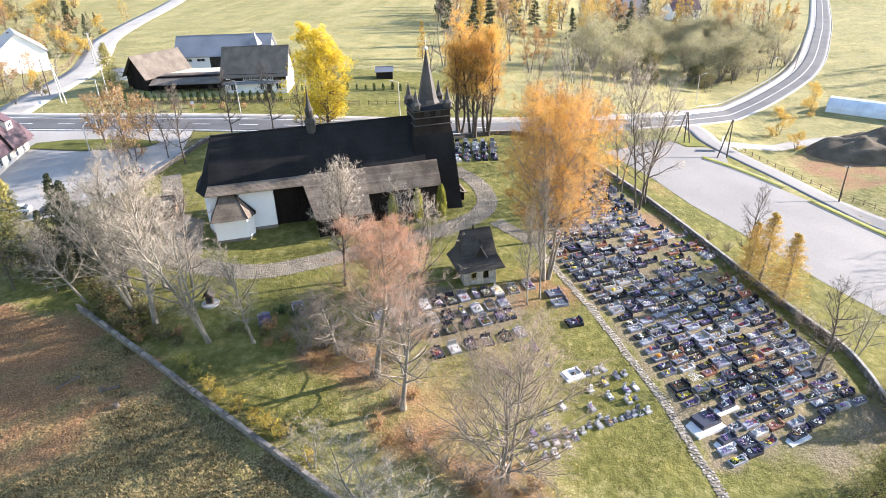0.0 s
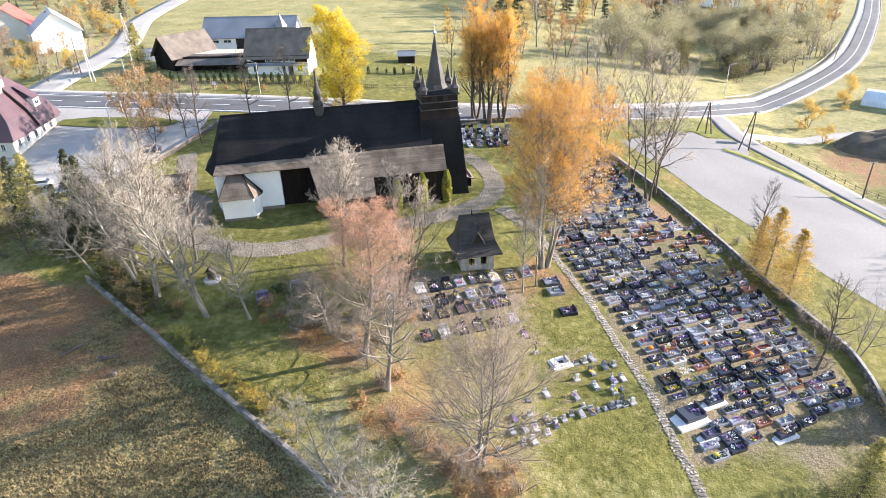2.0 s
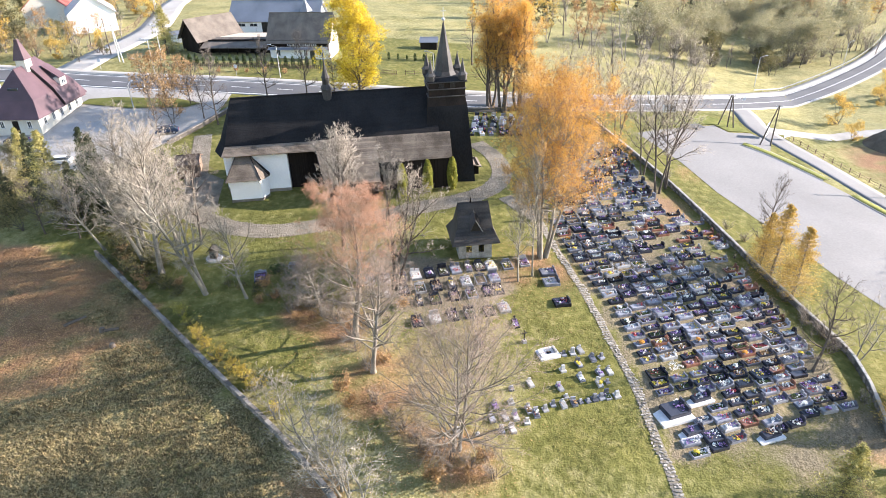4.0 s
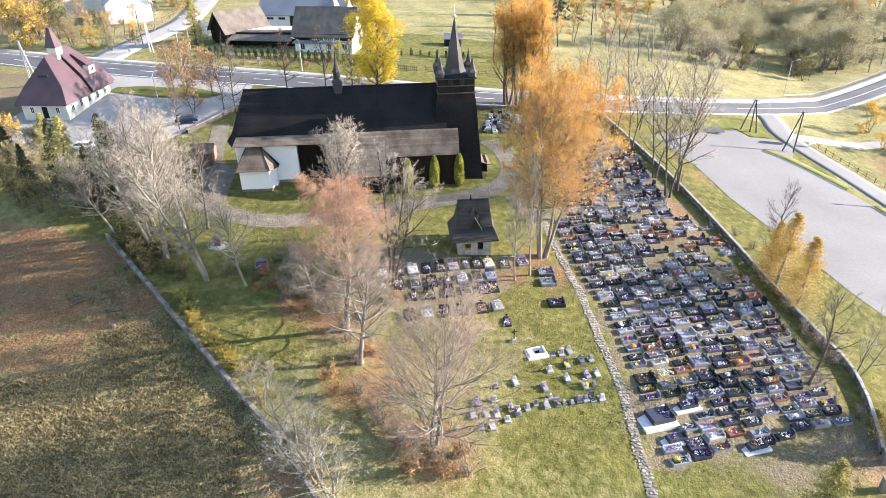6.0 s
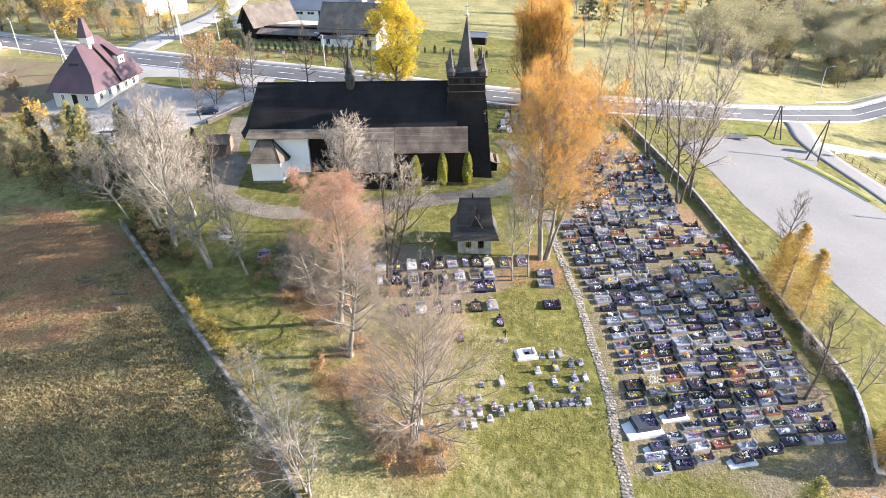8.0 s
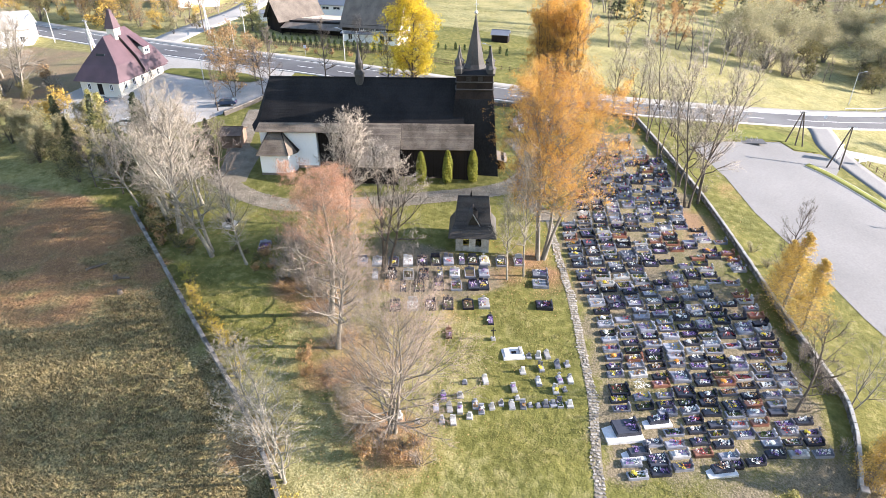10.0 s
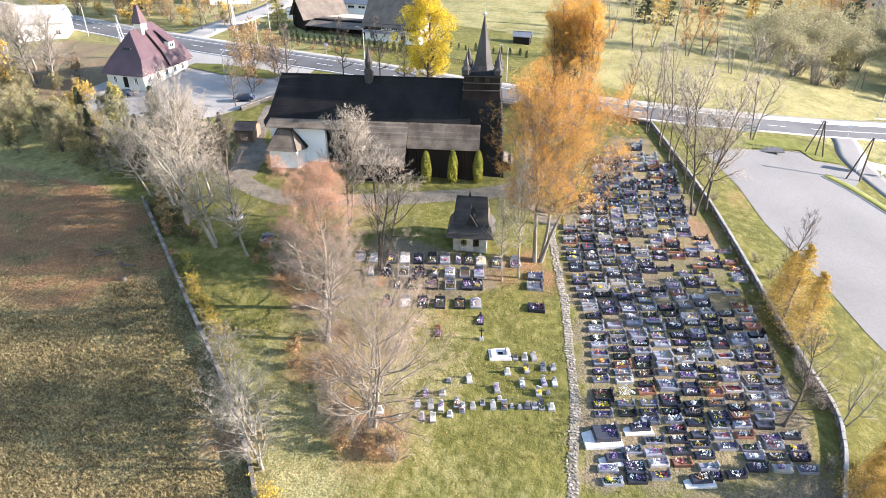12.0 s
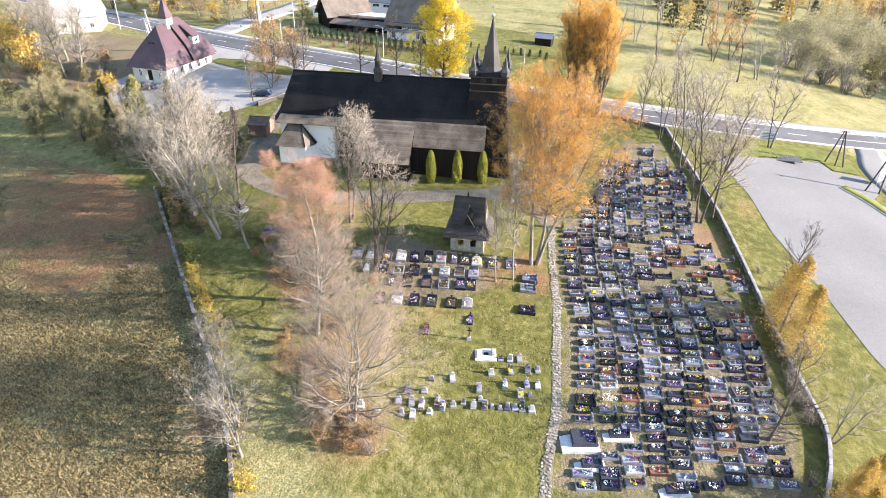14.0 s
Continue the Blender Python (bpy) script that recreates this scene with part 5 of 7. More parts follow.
stock("bush_bare", shrub(19, 3.0, 3.2, 0, 0.1, 14), ("twig_dark", "twig"), 3.0)
stock("bush_green", shrub(20, 1.6, 1.6, 900, 0.12, 8), ("twig_dark", "twig_dark", "leaf_green"), 1.6)
stock("thuja", column(21, 5.5, 1.0, 3000, 0.11), ("bark_dark", None, "leaf_thuja"), 5.5)
stock("hedge", column(22, 2.2, 0.85, 400, 0.14), ("bark_dark", None, "leaf_green"), 2.2)

GREY = "bare grey tree with fine leafless branches"
for kind, x, y, h, lean in (("bare2", -30.3, 62.5, 19.5, (4, -6)), ("bare3", -24.6, 62.1, 13.0, (0, -14)), ("bare3", -48.6, 69.2, 12.5, (0, -16)), ("bare1", -37.8, 65.2, 20, (0, -3)), ("bare2", -41.5, 67.4, 18.5, (0, -4)),
                            ("bare1", -43.3, 70.7, 18.5, (0, 2)), ("bare3", -39.5, 72.5, 17, (0, 4)), ("bare2", -47.5, 74.5, 16, (0, 0)), ("bare5", -44, 79, 12, (0, 0)), ("bare5", -36.0, 72.8, 14, (0, 3))):
    plant(kind, x, y, h, GREY + " by the stone wall", group="grey trees by the wall", lean=lean)
plant("red", -9.3, 57.4, 20.6, "tall tree with pinkish brown leaves at its top", lean=(2, 3), wide=1.2)
plant("brown_bare", -5.9, 52.7, 13.5, "bare brown tree beside the pink-leaved one", wide=1.2)
plant("brown_bare", -14.2, 60.6, 8.5, "low spreading brown tree in the brush", wide=1.5)
plant("brown_bare", -17.8, 61.8, 6.5, "low spreading brown tree in the brush", wide=1.6)
plant("slim_bare", -6.4, 67.2, 19.0, "bare slim tree with several dark upright stems near graves", lean=(0, 6))
plant("pollard", -15.6, 74.4, 16.5, "pale bare tree with dense upright twigs", lean=(0, 3))
plant("round_bare", 4.5, 44.5, 16.2, "wide bare tree with reddish brown twigs")
plant("orange_big", 11.9, 78.2, 25.4, "huge orange autumn tree with several trunks", turn=220, wide=0.84)
plant("bare3", 10.7, 73.5, 18.0, "slim bare tree beside the orange tree", turn=70, wide=0.5)
plant("bare3", 8.9, 71.9, 14.0, "thin bare tree beside the orange tree", wide=0.55)
for x, y, h in ((30.4, 102.3, 24), (32.0, 104.8, 23), (28.6, 108.8, 20)):
    plant("bare4", x, y, h, "tall bare tree by the graveyard wall", group="bare trees by the graveyard wall")
for x, y, h in ((18.8, 129.5, 19), (24.7, 119.0, 22), (22.0, 124.5, 19), (38.2, 140.7, 20), (14.5, 131.5, 18), (26.5, 130, 17)):
    plant("bare4", x, y, h, "tall bare roadside tree", group="bare roadside trees", wide=0.85)
for x, y, h in ((2.2, 130.2, 24), (5.2, 132.0, 22), (-0.6, 132.4, 21)):
    plant("orange", x, y, h, "orange autumn tree behind the church", group="orange trees behind the church", wide=1.15)
plant("yellow", -27.4, 128.4, 19.8, "bright yellow autumn tree behind the church", wide=1.15)
for x, y, h in ((43.6, 82.4, 11.4), (45.4, 78.3, 10.7), (42.9, 85.0, 8.5)):
    plant("larch", x, y, h, "small golden larch by the wall", group="golden larches", wide=1.6)
plant("bare5", 43.4, 87.2, 13.0, "thin bare tree beside the larches", wide=0.7)
plant("bare5", 43.7, 63.8, 12.5, "bare tree at the edge of the graves", wide=0.95, lean=(0, 6))
plant("small_bare", 49.9, 67.2, 8.5, "small bare tree outside the wall", lean=(0, 16))
plant("bush_bare", 46.9, 70.5, 3.6, "tangled bare bush by the wall", "bush", "bush")
plant("bush_bare", 46.0, 74.0, 2.8, "tangled bare bush by the wall", "bush", "bush")
for x, y, h in ((44.0, 77.0, 2.2), (47.6, 68.4, 3.0), (45.2, 72.6, 2.6), (43.2, 80.0, 2.0), (40.0, 94.0, 2.0), (33.0, 109, 2.2), (48.0, 60.0, 2.2)):
    plant("bush_bare", x, y, h, "tangled bare brush along the wall", "bush", "bush", group="brush along the wall")
for x, y, h in ((45.8, 61.4, 1.5), (45.0, 64.4, 1.7), (44.4, 67.6, 1.4), (43.6, 70.2, 1.7), (42.8, 73.0, 1.5), (41.8, 75.6, 1.6), (41.2, 78.4, 1.3), (40.2, 82.0, 1.6), (39.4, 85.4, 1.4), (44.9, 66.0, 1.1), (42.3, 74.4, 1.2)):
    plant("bush_bare", x, y, h, "dry brown perennial at the edge of the graves", "shrub", "shrub", group="dry shrubs by the graves", wide=0.55)
plant("bush_bare", 42.0, 91.0, 2.2, "tangled bare bush by the wall", "bush", "bush")
for x, y, h in ((-8.6, 40.8, 9.0), (-2.9, 35.9, 10), (-5.2, 37.9, 9), (-14.0, 44.9, 6.0)):
    plant("small_bare", x, y, h, "small pale bare tree by the wall", group="small bare trees by the wall", lean=(0, -7), wide=1.35)
for x, y, h in ((50.2, 57.4, 7.2), (51.8, 59.8, 6.6), (53.6, 61.8, 6.5), (51.8, 56.6, 6.4)):
    plant("larch", x, y, h, "small golden larch outside the wall", group="golden larches", wide=1.8)
plant("gold_spruce", 39.8, 44.6, 9.4, "yellow-green conifer near the graveyard gate", wide=1.25)
for x, y, h in ((-31.2, 57.6, 2.0), (-29.6, 56.3, 1.6), (-27.2, 54.3, 2.3), (-25.6, 53.2, 2.0), (-23.4, 51.7, 2.3), (-21.2, 50.2, 2.3), (-19.6, 49.2, 2.5), (-17.6, 48.2, 2.4), (-14.4, 45.6, 1.9), (0.2, 33.1, 3.0)):
    lime = x < -28
    plant("bush_lime" if lime else "bush_yellow", x, y, h * 0.95, "yellow-green bush along the stone wall" if lime else "yellow-leaved bush along the stone wall", "bush", "bush", group="yellow bushes by the wall")
for x, y, h in ((-8.5, 49.6, 2.2), (-7.2, 47.8, 1.9), (-5.0, 54.2, 2.0), (3.0, 40.9, 2.4), (6.1, 41.4, 2.0), (1.8, 42.8, 1.9), (7.4, 43.6, 2.0), (-22.6, 61.4, 1.6), (-21.0, 62.6, 1.4), (-34, 63, 1.8), (-40, 63.5, 2.1), (-45, 68, 2.3), (-43.5, 66, 2.0), (-38.5, 61.9, 1.7)):
    plant("bush_brown", x, y, h, "low brown bush with dry leaves", "bush", "bush", group="brown bushes")
BRUSH = [(-21, 62.7, 2.4), (-19.8, 64.2, 2.8), (-16.2, 61.7, 3.0), (-23.2, 64.6, 2.2), (-12.4, 60, 3.2),
         (-9.7, 57.1, 3.0), (-4.7, 48.7, 2.4), (-2.4, 46.9, 2.8), (0.2, 44.7, 2.6), (2.1, 43.5, 3.0),
         (4.2, 43.1, 2.4), (-7.8, 59.7, 2.8), (-6.2, 61.2, 2.4), (-4.8, 63.8, 2.2), (-15.7, 64.1, 2.8),
         (-16.4, 58.9, 2.2), (-12.1, 62.8, 2.8), (6.1, 42.7, 2.4), (-18.2, 60.6, 3.2), (-16.0, 62.2, 4.4), (-13.6, 60.6, 4.0), (-11.6, 59.6, 3.4), (-8.6, 55.6, 3.0), (-6.6, 53.2, 2.8), (-1.2, 45.8, 3.4), (1.2, 43.8, 3.6), (8.4, 42.0, 2.8)]
for x, y, h in BRUSH:
    plant("bush_bare" if h > 2.3 else "bush_brown", x, y, h * 0.85, "tangled brown brush under the trees", "bush", "bush", group="brush under the trees", wide=1.2)
stock("bush_dark", shrub(23, 2.2, 2.6, 700, 0.13, 9), ("twig_dark", "twig_dark", "leaf_moss"), 2.2)
for x, y, h in ((-39.5, 64.2, 2.0), (-37.2, 63.2, 1.7), (-41.5, 65.0, 2.2), (-43.4, 66.6, 2.4), (-45.2, 68.0, 2.2), (-35.6, 62.4, 1.4), (-40.2, 67.5, 2.0), (-42.8, 69.4, 2.2), (-46.4, 70.4, 2.6), (-38.6, 66.8, 1.6), (-33.6, 61.6, 1.2), (-48.2, 72.0, 2.4), (-28.0, 64.2, 0.9), (-26.2, 64.0, 0.9), (-24.0, 63.6, 0.9)):
    plant("bush_dark", x, y, h, "dark tangled undergrowth beneath the grey trees", "bush", "bush", group="undergrowth by the wall", wide=1.15)
for x, y, h in ((-48.5, 77.5, 10), (-45.5, 80.5, 9), (-50.5, 76.0, 11), (-47, 84.5, 8)):
    plant("spruce", x, y, h, "dark spruce behind the grey trees", group="spruces behind the grey trees")
for x, y in ((-22.5, 67.5), (-18.6, 67.4), (-20.4, 66.9)):
    plant("bush_green", x, y, 1.3, "small clipped green bush beside old graves", "bush", "bush", group="clipped bushes by old graves")
for x, y in ((-10.4, 89.9), (-6.7, 92.1), (-3.1, 94.1)):
    plant("thuja", x, y, 5.6, "upright yellow-green thuja before the church", group="thujas before the church", name="thuja", wide=1.5)
plant("thuja", 12.7, 88.4, 3.0, "small clipped conifer at the path")
plant("thuja", 13.1, 92.4, 3.0, "small clipped conifer at the path")
for x, y, h in ((-51.3, 111, 15), (-46.9, 125.2, 13.5), (-39.1, 127.8, 14), (-55.5, 113.5, 11), (-33, 127.5, 11), (-59, 103, 10)):
    plant("bare5", x, y, h, "bare dark tree along the churchyard wall", group="bare trees along the churchyard wall", wide=0.8)
for x, y, h in ((-66.5, 119, 11), (-71.5, 121, 9), (-62, 120.5, 9), (-60.5, 110.5, 8.5)):
    plant("brown_tree", x, y, h, "bushy tree with brown autumn leaves", group="trees on the island")
# conifers and thicket west of the churchyard
for kind, x, y, h in (("gold_spruce", -61.5, 78.0, 13.5), ("gold_spruce", -72.5, 86, 10), ("spruce", -57.0, 80.5, 13), ("spruce", -66, 80, 12), ("spruce", -79, 84, 9), ("spruce", -51, 79.5, 8), ("spruce", -53.5, 75, 7.5), ("spruce", -70, 78, 8.5), ("spruce", -54, 78, 13), ("spruce", -56.5, 76, 10), ("spruce", -49.5, 82.5, 9), ("spruce", -52, 73, 7),
                      ("near_thicket", -83, 80, 6), ("near_thicket", -80.6, 80.5, 6.5), ("near_thicket", -76.5, 76, 6), ("near_thicket", -88.3, 80.4, 7), ("thicket_gold", -81, 85, 7.5), ("thicket_dark", -70, 74.5, 5), ("thicket_dark", -64, 72.5, 5), ("near_thicket", -92, 77, 6),
                      ("thicket_dark", -58, 74.0, 5), ("thicket_gold", -113, 92, 10), ("thicket_gold", -124, 97, 11), ("near_thicket", -98, 83, 6), ("thicket_dark", -104, 80, 6), ("thicket_dark", -84, 73, 5), ("near_thicket", -74, 81, 6),
                      ("bare5", -60, 72, 9), ("bare5", -54, 71.5, 9),  ("near_thicket", -75, 86.5, 6)):
    plant(kind, x, y, h, "conifer in the thicket beside the yard" if "spruce" in kind else "dense autumn thicket beside the yard", group="thicket trees")
# out of view, added to throw long shadows across the car park
for x, y, h in ((100, 93, 20), (106, 99, 22), (111, 106, 20), (103, 86, 19), (118, 112, 22), (99, 81, 18)):
    plant("far_bare", x, y, h, "unseen tall bare tree east of the car park", group="trees east of the car park")
# never in view; high crowns added for their shadows on the lower grass
for x, y, h in ((58, 47.5, 15), (63, 52, 16), (57, 43, 13), (66, 46, 17)):
    plant("sparse", x, y, h, "unseen autumn tree outside the graveyard gate", group="trees outside the gate")
# far trees, woods and bushes round the houses and along the brook
rngf = random.Random(5)
GROVE = []
BROOK = [(36, 200), (48, 200), (71, 219), (88, 220), (100, 226), (114, 246), (128, 276), (120, 300), (90, 300), (45, 262)]
made = 0
while made < 52:
    x, y = rngf.uniform(34, 132), rngf.uniform(198, 302)
    if inside(x, y, BROOK):
        made += 1
        plant("willow", x, y, rngf.uniform(9, 13), "sage green willow in the brookside thicket", group="brookside willows", wide=1.45)
for k in range(120):
    x = rngf.uniform(-16, 150)
    y = 274 + rngf.triangular(-22, 110, 10) + 0.15 * x
    kind = rngf.choice(("far_bare", "far_bare_dark", "far_bare", "far_sparse", "far_larch", "far_orange", "far_bare_dark", "far_spruce", "far_larch", "far_sparse"))
    plant(kind, x, y, rngf.uniform(12, 20), {"far_spruce": "dark spruce at the wood's edge", "far_larch": "golden larch at the wood's edge", "far_orange": "orange tree at the wood's edge"}.get(kind, "bare tree at the wood's edge"), group="trees at the wood's edge")
for k in range(34):
    u = rngf.random()
    x, y = 44 + 78 * u + rngf.uniform(-3, 3), 200 + 44 * u * u + rngf.uniform(-1, 9)
    plant(rngf.choice(("far_bare", "far_bare_dark", "thicket_dark", "far_bare_dark", "bush_bare")), x, y, rngf.uniform(5, 10), "bare brown growth at the wood's edge", group="growth at the wood's edge")
grove("brook_wood", GROVE, "sage green willows and mixed autumn wood behind the meadow")
GROVE = None
for x, y, h, kind in ((-6, 196, 19, "far_bare"), (-2, 200, 17, "far_bare"), (6, 190, 13, "far_bare_dark"), (10, 200, 14, "far_sparse"), (20, 198, 14, "far_orange"), (24, 204, 13, "far_orange"), (15, 214, 15, "far_bare_dark"), (-13, 205, 12, "far_larch"), (-8, 162, 15, "far_bare_dark"), (-2, 170, 12, "far_sparse"),
                      (32, 190, 17, "far_bare"), (36, 186, 15, "far_bare"), (28, 183, 14, "far_bare_dark"), (3, 232, 17, "far_spruce"), (9, 236, 18, "far_spruce"), (-2, 240, 15, "far_bare"), (16, 240, 16, "far_bare")):
    plant(kind, x, y, h, "tree on the meadow behind the road", group="meadow trees")
for x, y, h in ((80, 160.5, 6.0), (79, 149, 4.0), (100, 186, 6), (96, 178, 4)):
    plant("thicket_gold", x, y, h, "small yellow tree beside the farm track", group="small yellow trees")
GROVE = []
for k in range(26):
    x, y = rngf.uniform(133, 175), rngf.uniform(172, 250)
    plant(rngf.choice(("far_larch", "far_sparse", "far_bare")), x + (y - 172) * 0.3, y, rngf.uniform(9, 14), "autumn tree beyond the road bend", group="trees beyond the bend")
# wood along the far side of the road, west
for k in range(48):
    x = rngf.uniform(-235, -103)
    y = np.interp(x, [-235, -150, -103], [163, 150, 147]) + rngf.uniform(0, 24)
    if math.hypot(x + 131.5, y - 190) < 14 or math.hypot(x + 143.5, y - 127.5) < 11:
        continue
    kind = rngf.choice(("far_bare", "far_bare_dark", "thicket", "far_bare", "brown_tree", "bush_bare", "thicket_gold", "far_sparse", "thicket_dark"))
    plant(kind, x, float(y), rngf.uniform(3, 5) if "thicket" in kind or "bush" in kind else rngf.uniform(6, 10), "brown growth on the bank behind the road", group="growth behind the road", category="bush" if "bush" in kind else "tree")
made = 0
while made < 44:
    x, y = rngf.uniform(-205, -112), rngf.uniform(147, 214)
    if min(math.hypot(x - a, y - b) for a, b in ((-131.5, 190), (-152, 198), (-143.5, 127.5))) < 12 or x > float(np.interp(y, [136, 160, 190, 232], [-98, -106, -116, -130])) - 4:
        continue
    made += 1
    plant(rngf.choice(("far_orange", "thicket_gold", "far_bare", "far_bare_dark", "thicket", "brown_tree", "far_sparse", "thicket_dark")), x, y, rngf.uniform(6, 11), "autumn tree behind the road", group="growth behind the road")
# gardens west of the side road
made = 0
while made < 42:
    y = rngf.uniform(146, 300)
    edge = float(np.interp(y, [136, 160, 190, 232, 290, 372], [-90, -97, -108, -122, -140, -165])) - 8
    x = rngf.uniform(-205, edge)
    if math.hypot(x + 131.5, y - 190) < 11 or math.hypot(x + 152, y - 198) < 10:
        continue
    made += 1
    kind = rngf.choice(("far_bare", "far_bare_dark", "thicket", "bush_yellow", "far_spruce", "far_sparse", "bush_bare", "brown_tree", "thicket_gold", "bush_brown", "willow"))
    h = rngf.uniform(2, 4) if "bush" in kind else rngf.uniform(5, 10)
    plant(kind, x, y, h, "garden bush near the houses" if "bush" in kind else "garden tree near the houses", "bush" if "bush" in kind else "tree", group="garden trees")
grove("garden_growth", GROVE, "bare and yellow trees and bushes round the distant houses")
GROVE = None
for x, y, h, kind in ((-110.5, 97.5, 17, "bare1"), (-112.5, 103, 16, "bare2"), (-128, 104, 14, "bare1"), (-134, 100, 11, "orange"), (-112, 104, 9, "bare5"), (-148, 112, 13, "bare1"), (-140, 118, 11, "bare3")):
    plant(kind, x, y, h, "tree beside the western houses", group="trees by the western houses")
for kind, x, y, h in (("bare1", -105.5, 98.5, 17), ("bare2", -117.5, 97.5, 18), ("bare1", -121, 106, 16), ("thicket_dark", -101, 96, 4), ("thicket_dark", -108, 93, 5), ("near_thicket", -104, 90.5, 5), ("thicket_dark", -114, 92, 5), ("bush_bare", -99, 101, 4),
                      ("bush_bare", -104, 104, 4), ("thicket_dark", -120, 99, 5), ("bush_brown", -110, 108, 3.5), ("bush_bare", -112, 99, 4), ("near_thicket", -126, 94, 6), ("thicket_dark", -131, 103, 5), ("bush_bare", -124, 112, 4)):
    plant(kind, x, y, h, "tall bare tree over brown brush" if "bare" in kind and h > 9 else "brown brush west of the maroon house", group="growth west of the maroon house", category="tree" if h > 9 else "bush")
for kind, x, y, h in (("bush_yellow", -127, 217, 5), ("thicket_gold", -125, 211, 5), ("far_spruce", -157, 261, 13), ("far_spruce", -163, 271, 14), ("far_spruce", -144, 249, 9), ("thicket", -137, 222, 6), ("thicket_dark", -150, 238, 6), ("thicket_dark", -160, 236, 6),
                      ("thicket_gold", -218, 312, 12), ("thicket", -205, 300, 11), ("thicket_gold", -232, 330, 14), ("thicket_dark", -215, 344, 13), ("thicket", -198, 320, 11), ("thicket_gold", -209, 356, 13), ("thicket_dark", -245, 350, 13), ("thicket", -230, 300, 12),
                      ("thicket_gold", -192, 298, 9), ("thicket_dark", -180, 285, 8), ("thicket_gold", -112, 164, 4), ("thicket", -106, 147, 4), ("thicket_gold", -114, 150, 4.5), ("thicket_dark", -104, 154, 3.5), ("thicket_gold", -122, 166, 5), ("thicket_dark", -130, 172, 5)):
    plant(kind, x, y, h, "autumn garden growth by the side road", group="garden growth", category="bush" if "bush" in kind or "thicket" in kind else "tree")
plant("gold_spruce", -87.5, 157, 12.5, "tall pale green conifer beside the old barn", wide=1.3)
for k in range(8):
    plant("bush_brown", -78 + 4 * k + rngf.uniform(-1, 1), 141.5 + rngf.uniform(-1, 1), rngf.uniform(1, 2), "low bush along the road", "bush", "bush", group="roadside bushes")
for k in range(22):
    plant("hedge", -79.5 + 1.75 * k, 147.2 + 0.05 * k, rngf.uniform(1.8, 2.5), "small dark clipped conifer in a row", "hedge", "hedge_conifer", group="row of hedge conifers")
for k in range(12):
    plant("hedge", -40 + 2.2 * k, 158 + 0.4 * k + rngf.uniform(-1, 1), rngf.uniform(1.2, 1.9), "small dark garden conifer", "hedge", "hedge_conifer", group="garden conifers")


# ---- houses ----
def window(parent, x, z, w, h, y, m=None, material="white"):
    """A framed window on the wall plane y = const, facing -y."""
    fr = bmesh.new()
    t = 0.09
    for a, b, c, d in ((x - w / 2, x + w / 2, z, z + t), (x - w / 2, x + w / 2, z + h - t, z + h), (x - w / 2, x - w / 2 + t, z + t, z + h - t), (x + w / 2 - t, x + w / 2, z + t, z + h - t), (x - 0.03, x + 0.03, z + t, z + h - t)):
        add_box(fr, a, b, y - 0.06, y + 0.02, c, d)
    win = part("window", fr, M[material], parent, "", m)
    part("pane", box(x - w / 2 + t, x + w / 2 - t, y - 0.03, y + 0.02, z + t, z + h - t), M["glass"], win)
    part("sill", box(x - w / 2 - 0.08, x + w / 2 + 0.08, y - 0.12, y + 0.02, z - 0.06, z), M["kerb"], win)
    return win


def gable_house(name, x, y, turn, w, d, eave, ridge, wall, roof, label, over=0.5, fenest=(), back=()):
    """A house with its ridge along its local x. Windows: (centre, sill, width, height) on the front; back: on the right end."""
    z = min(ground(x, y), ground(x + w * 0.4, y), ground(x - w * 0.4, y))
    ob = thing(name, Matrix.Translation((x, y, z)) @ pose(0, 0, 0, 0, 0, turn), label, "house")
    bm = bmesh.new()
    outline = [(-d / 2, -1.5), (d / 2, -1.5), (d / 2, eave), (0, ridge - 0.15), (-d / 2, eave)]
    ends = [[bm.verts.new((sx, yy, zz)) for yy, zz in outline] for sx in (-w / 2, w / 2)]
    for k in range(5):
        bm.faces.new((ends[0][k], ends[0][(k + 1) % 5], ends[1][(k + 1) % 5], ends[1][k]))
    bm.faces.new(ends[0])
    bm.faces.new(ends[1][::-1])
    part("wall", bm, M[wall], ob)
    k = (ridge - eave) / (d / 2)
    for s, nm in ((-1, "roof"), (1, "roof_back")):
        part(nm, slab([(-w / 2 - over, s * (d / 2 + over), eave - over * k), (w / 2 + over, s * (d / 2 + over), eave - over * k), (w / 2 + over, 0, ridge), (-w / 2 - over, 0, ridge)], 0.15), M[roof], ob)
    bm = bmesh.new()
    rod(bm, (-w / 2 - over, 0, ridge + 0.02), (w / 2 + over, 0, ridge + 0.02), 0.1, sides=5)
    part("ridge_cap", bm, M[roof], ob)
    for c, s, ww, hh in fenest:
        window(ob, c, s, ww, hh, -d / 2)
    for c, s, ww, hh in back:
        window(ob, c, s, ww, hh, -w / 2, pose(0, 0, 0, 0, 0, 90))
    return ob


def chimney(ob, x, y, z0, z1, material="brick"):
    ch = part("chimney", box(x - 0.35, x + 0.35, y - 0.35, y + 0.35, z0, z1, 0.02), M[material], ob)
    part("cap", box(x - 0.45, x + 0.45, y - 0.45, y + 0.45, z1, z1 + 0.12, 0.02), M["kerb"], ch)


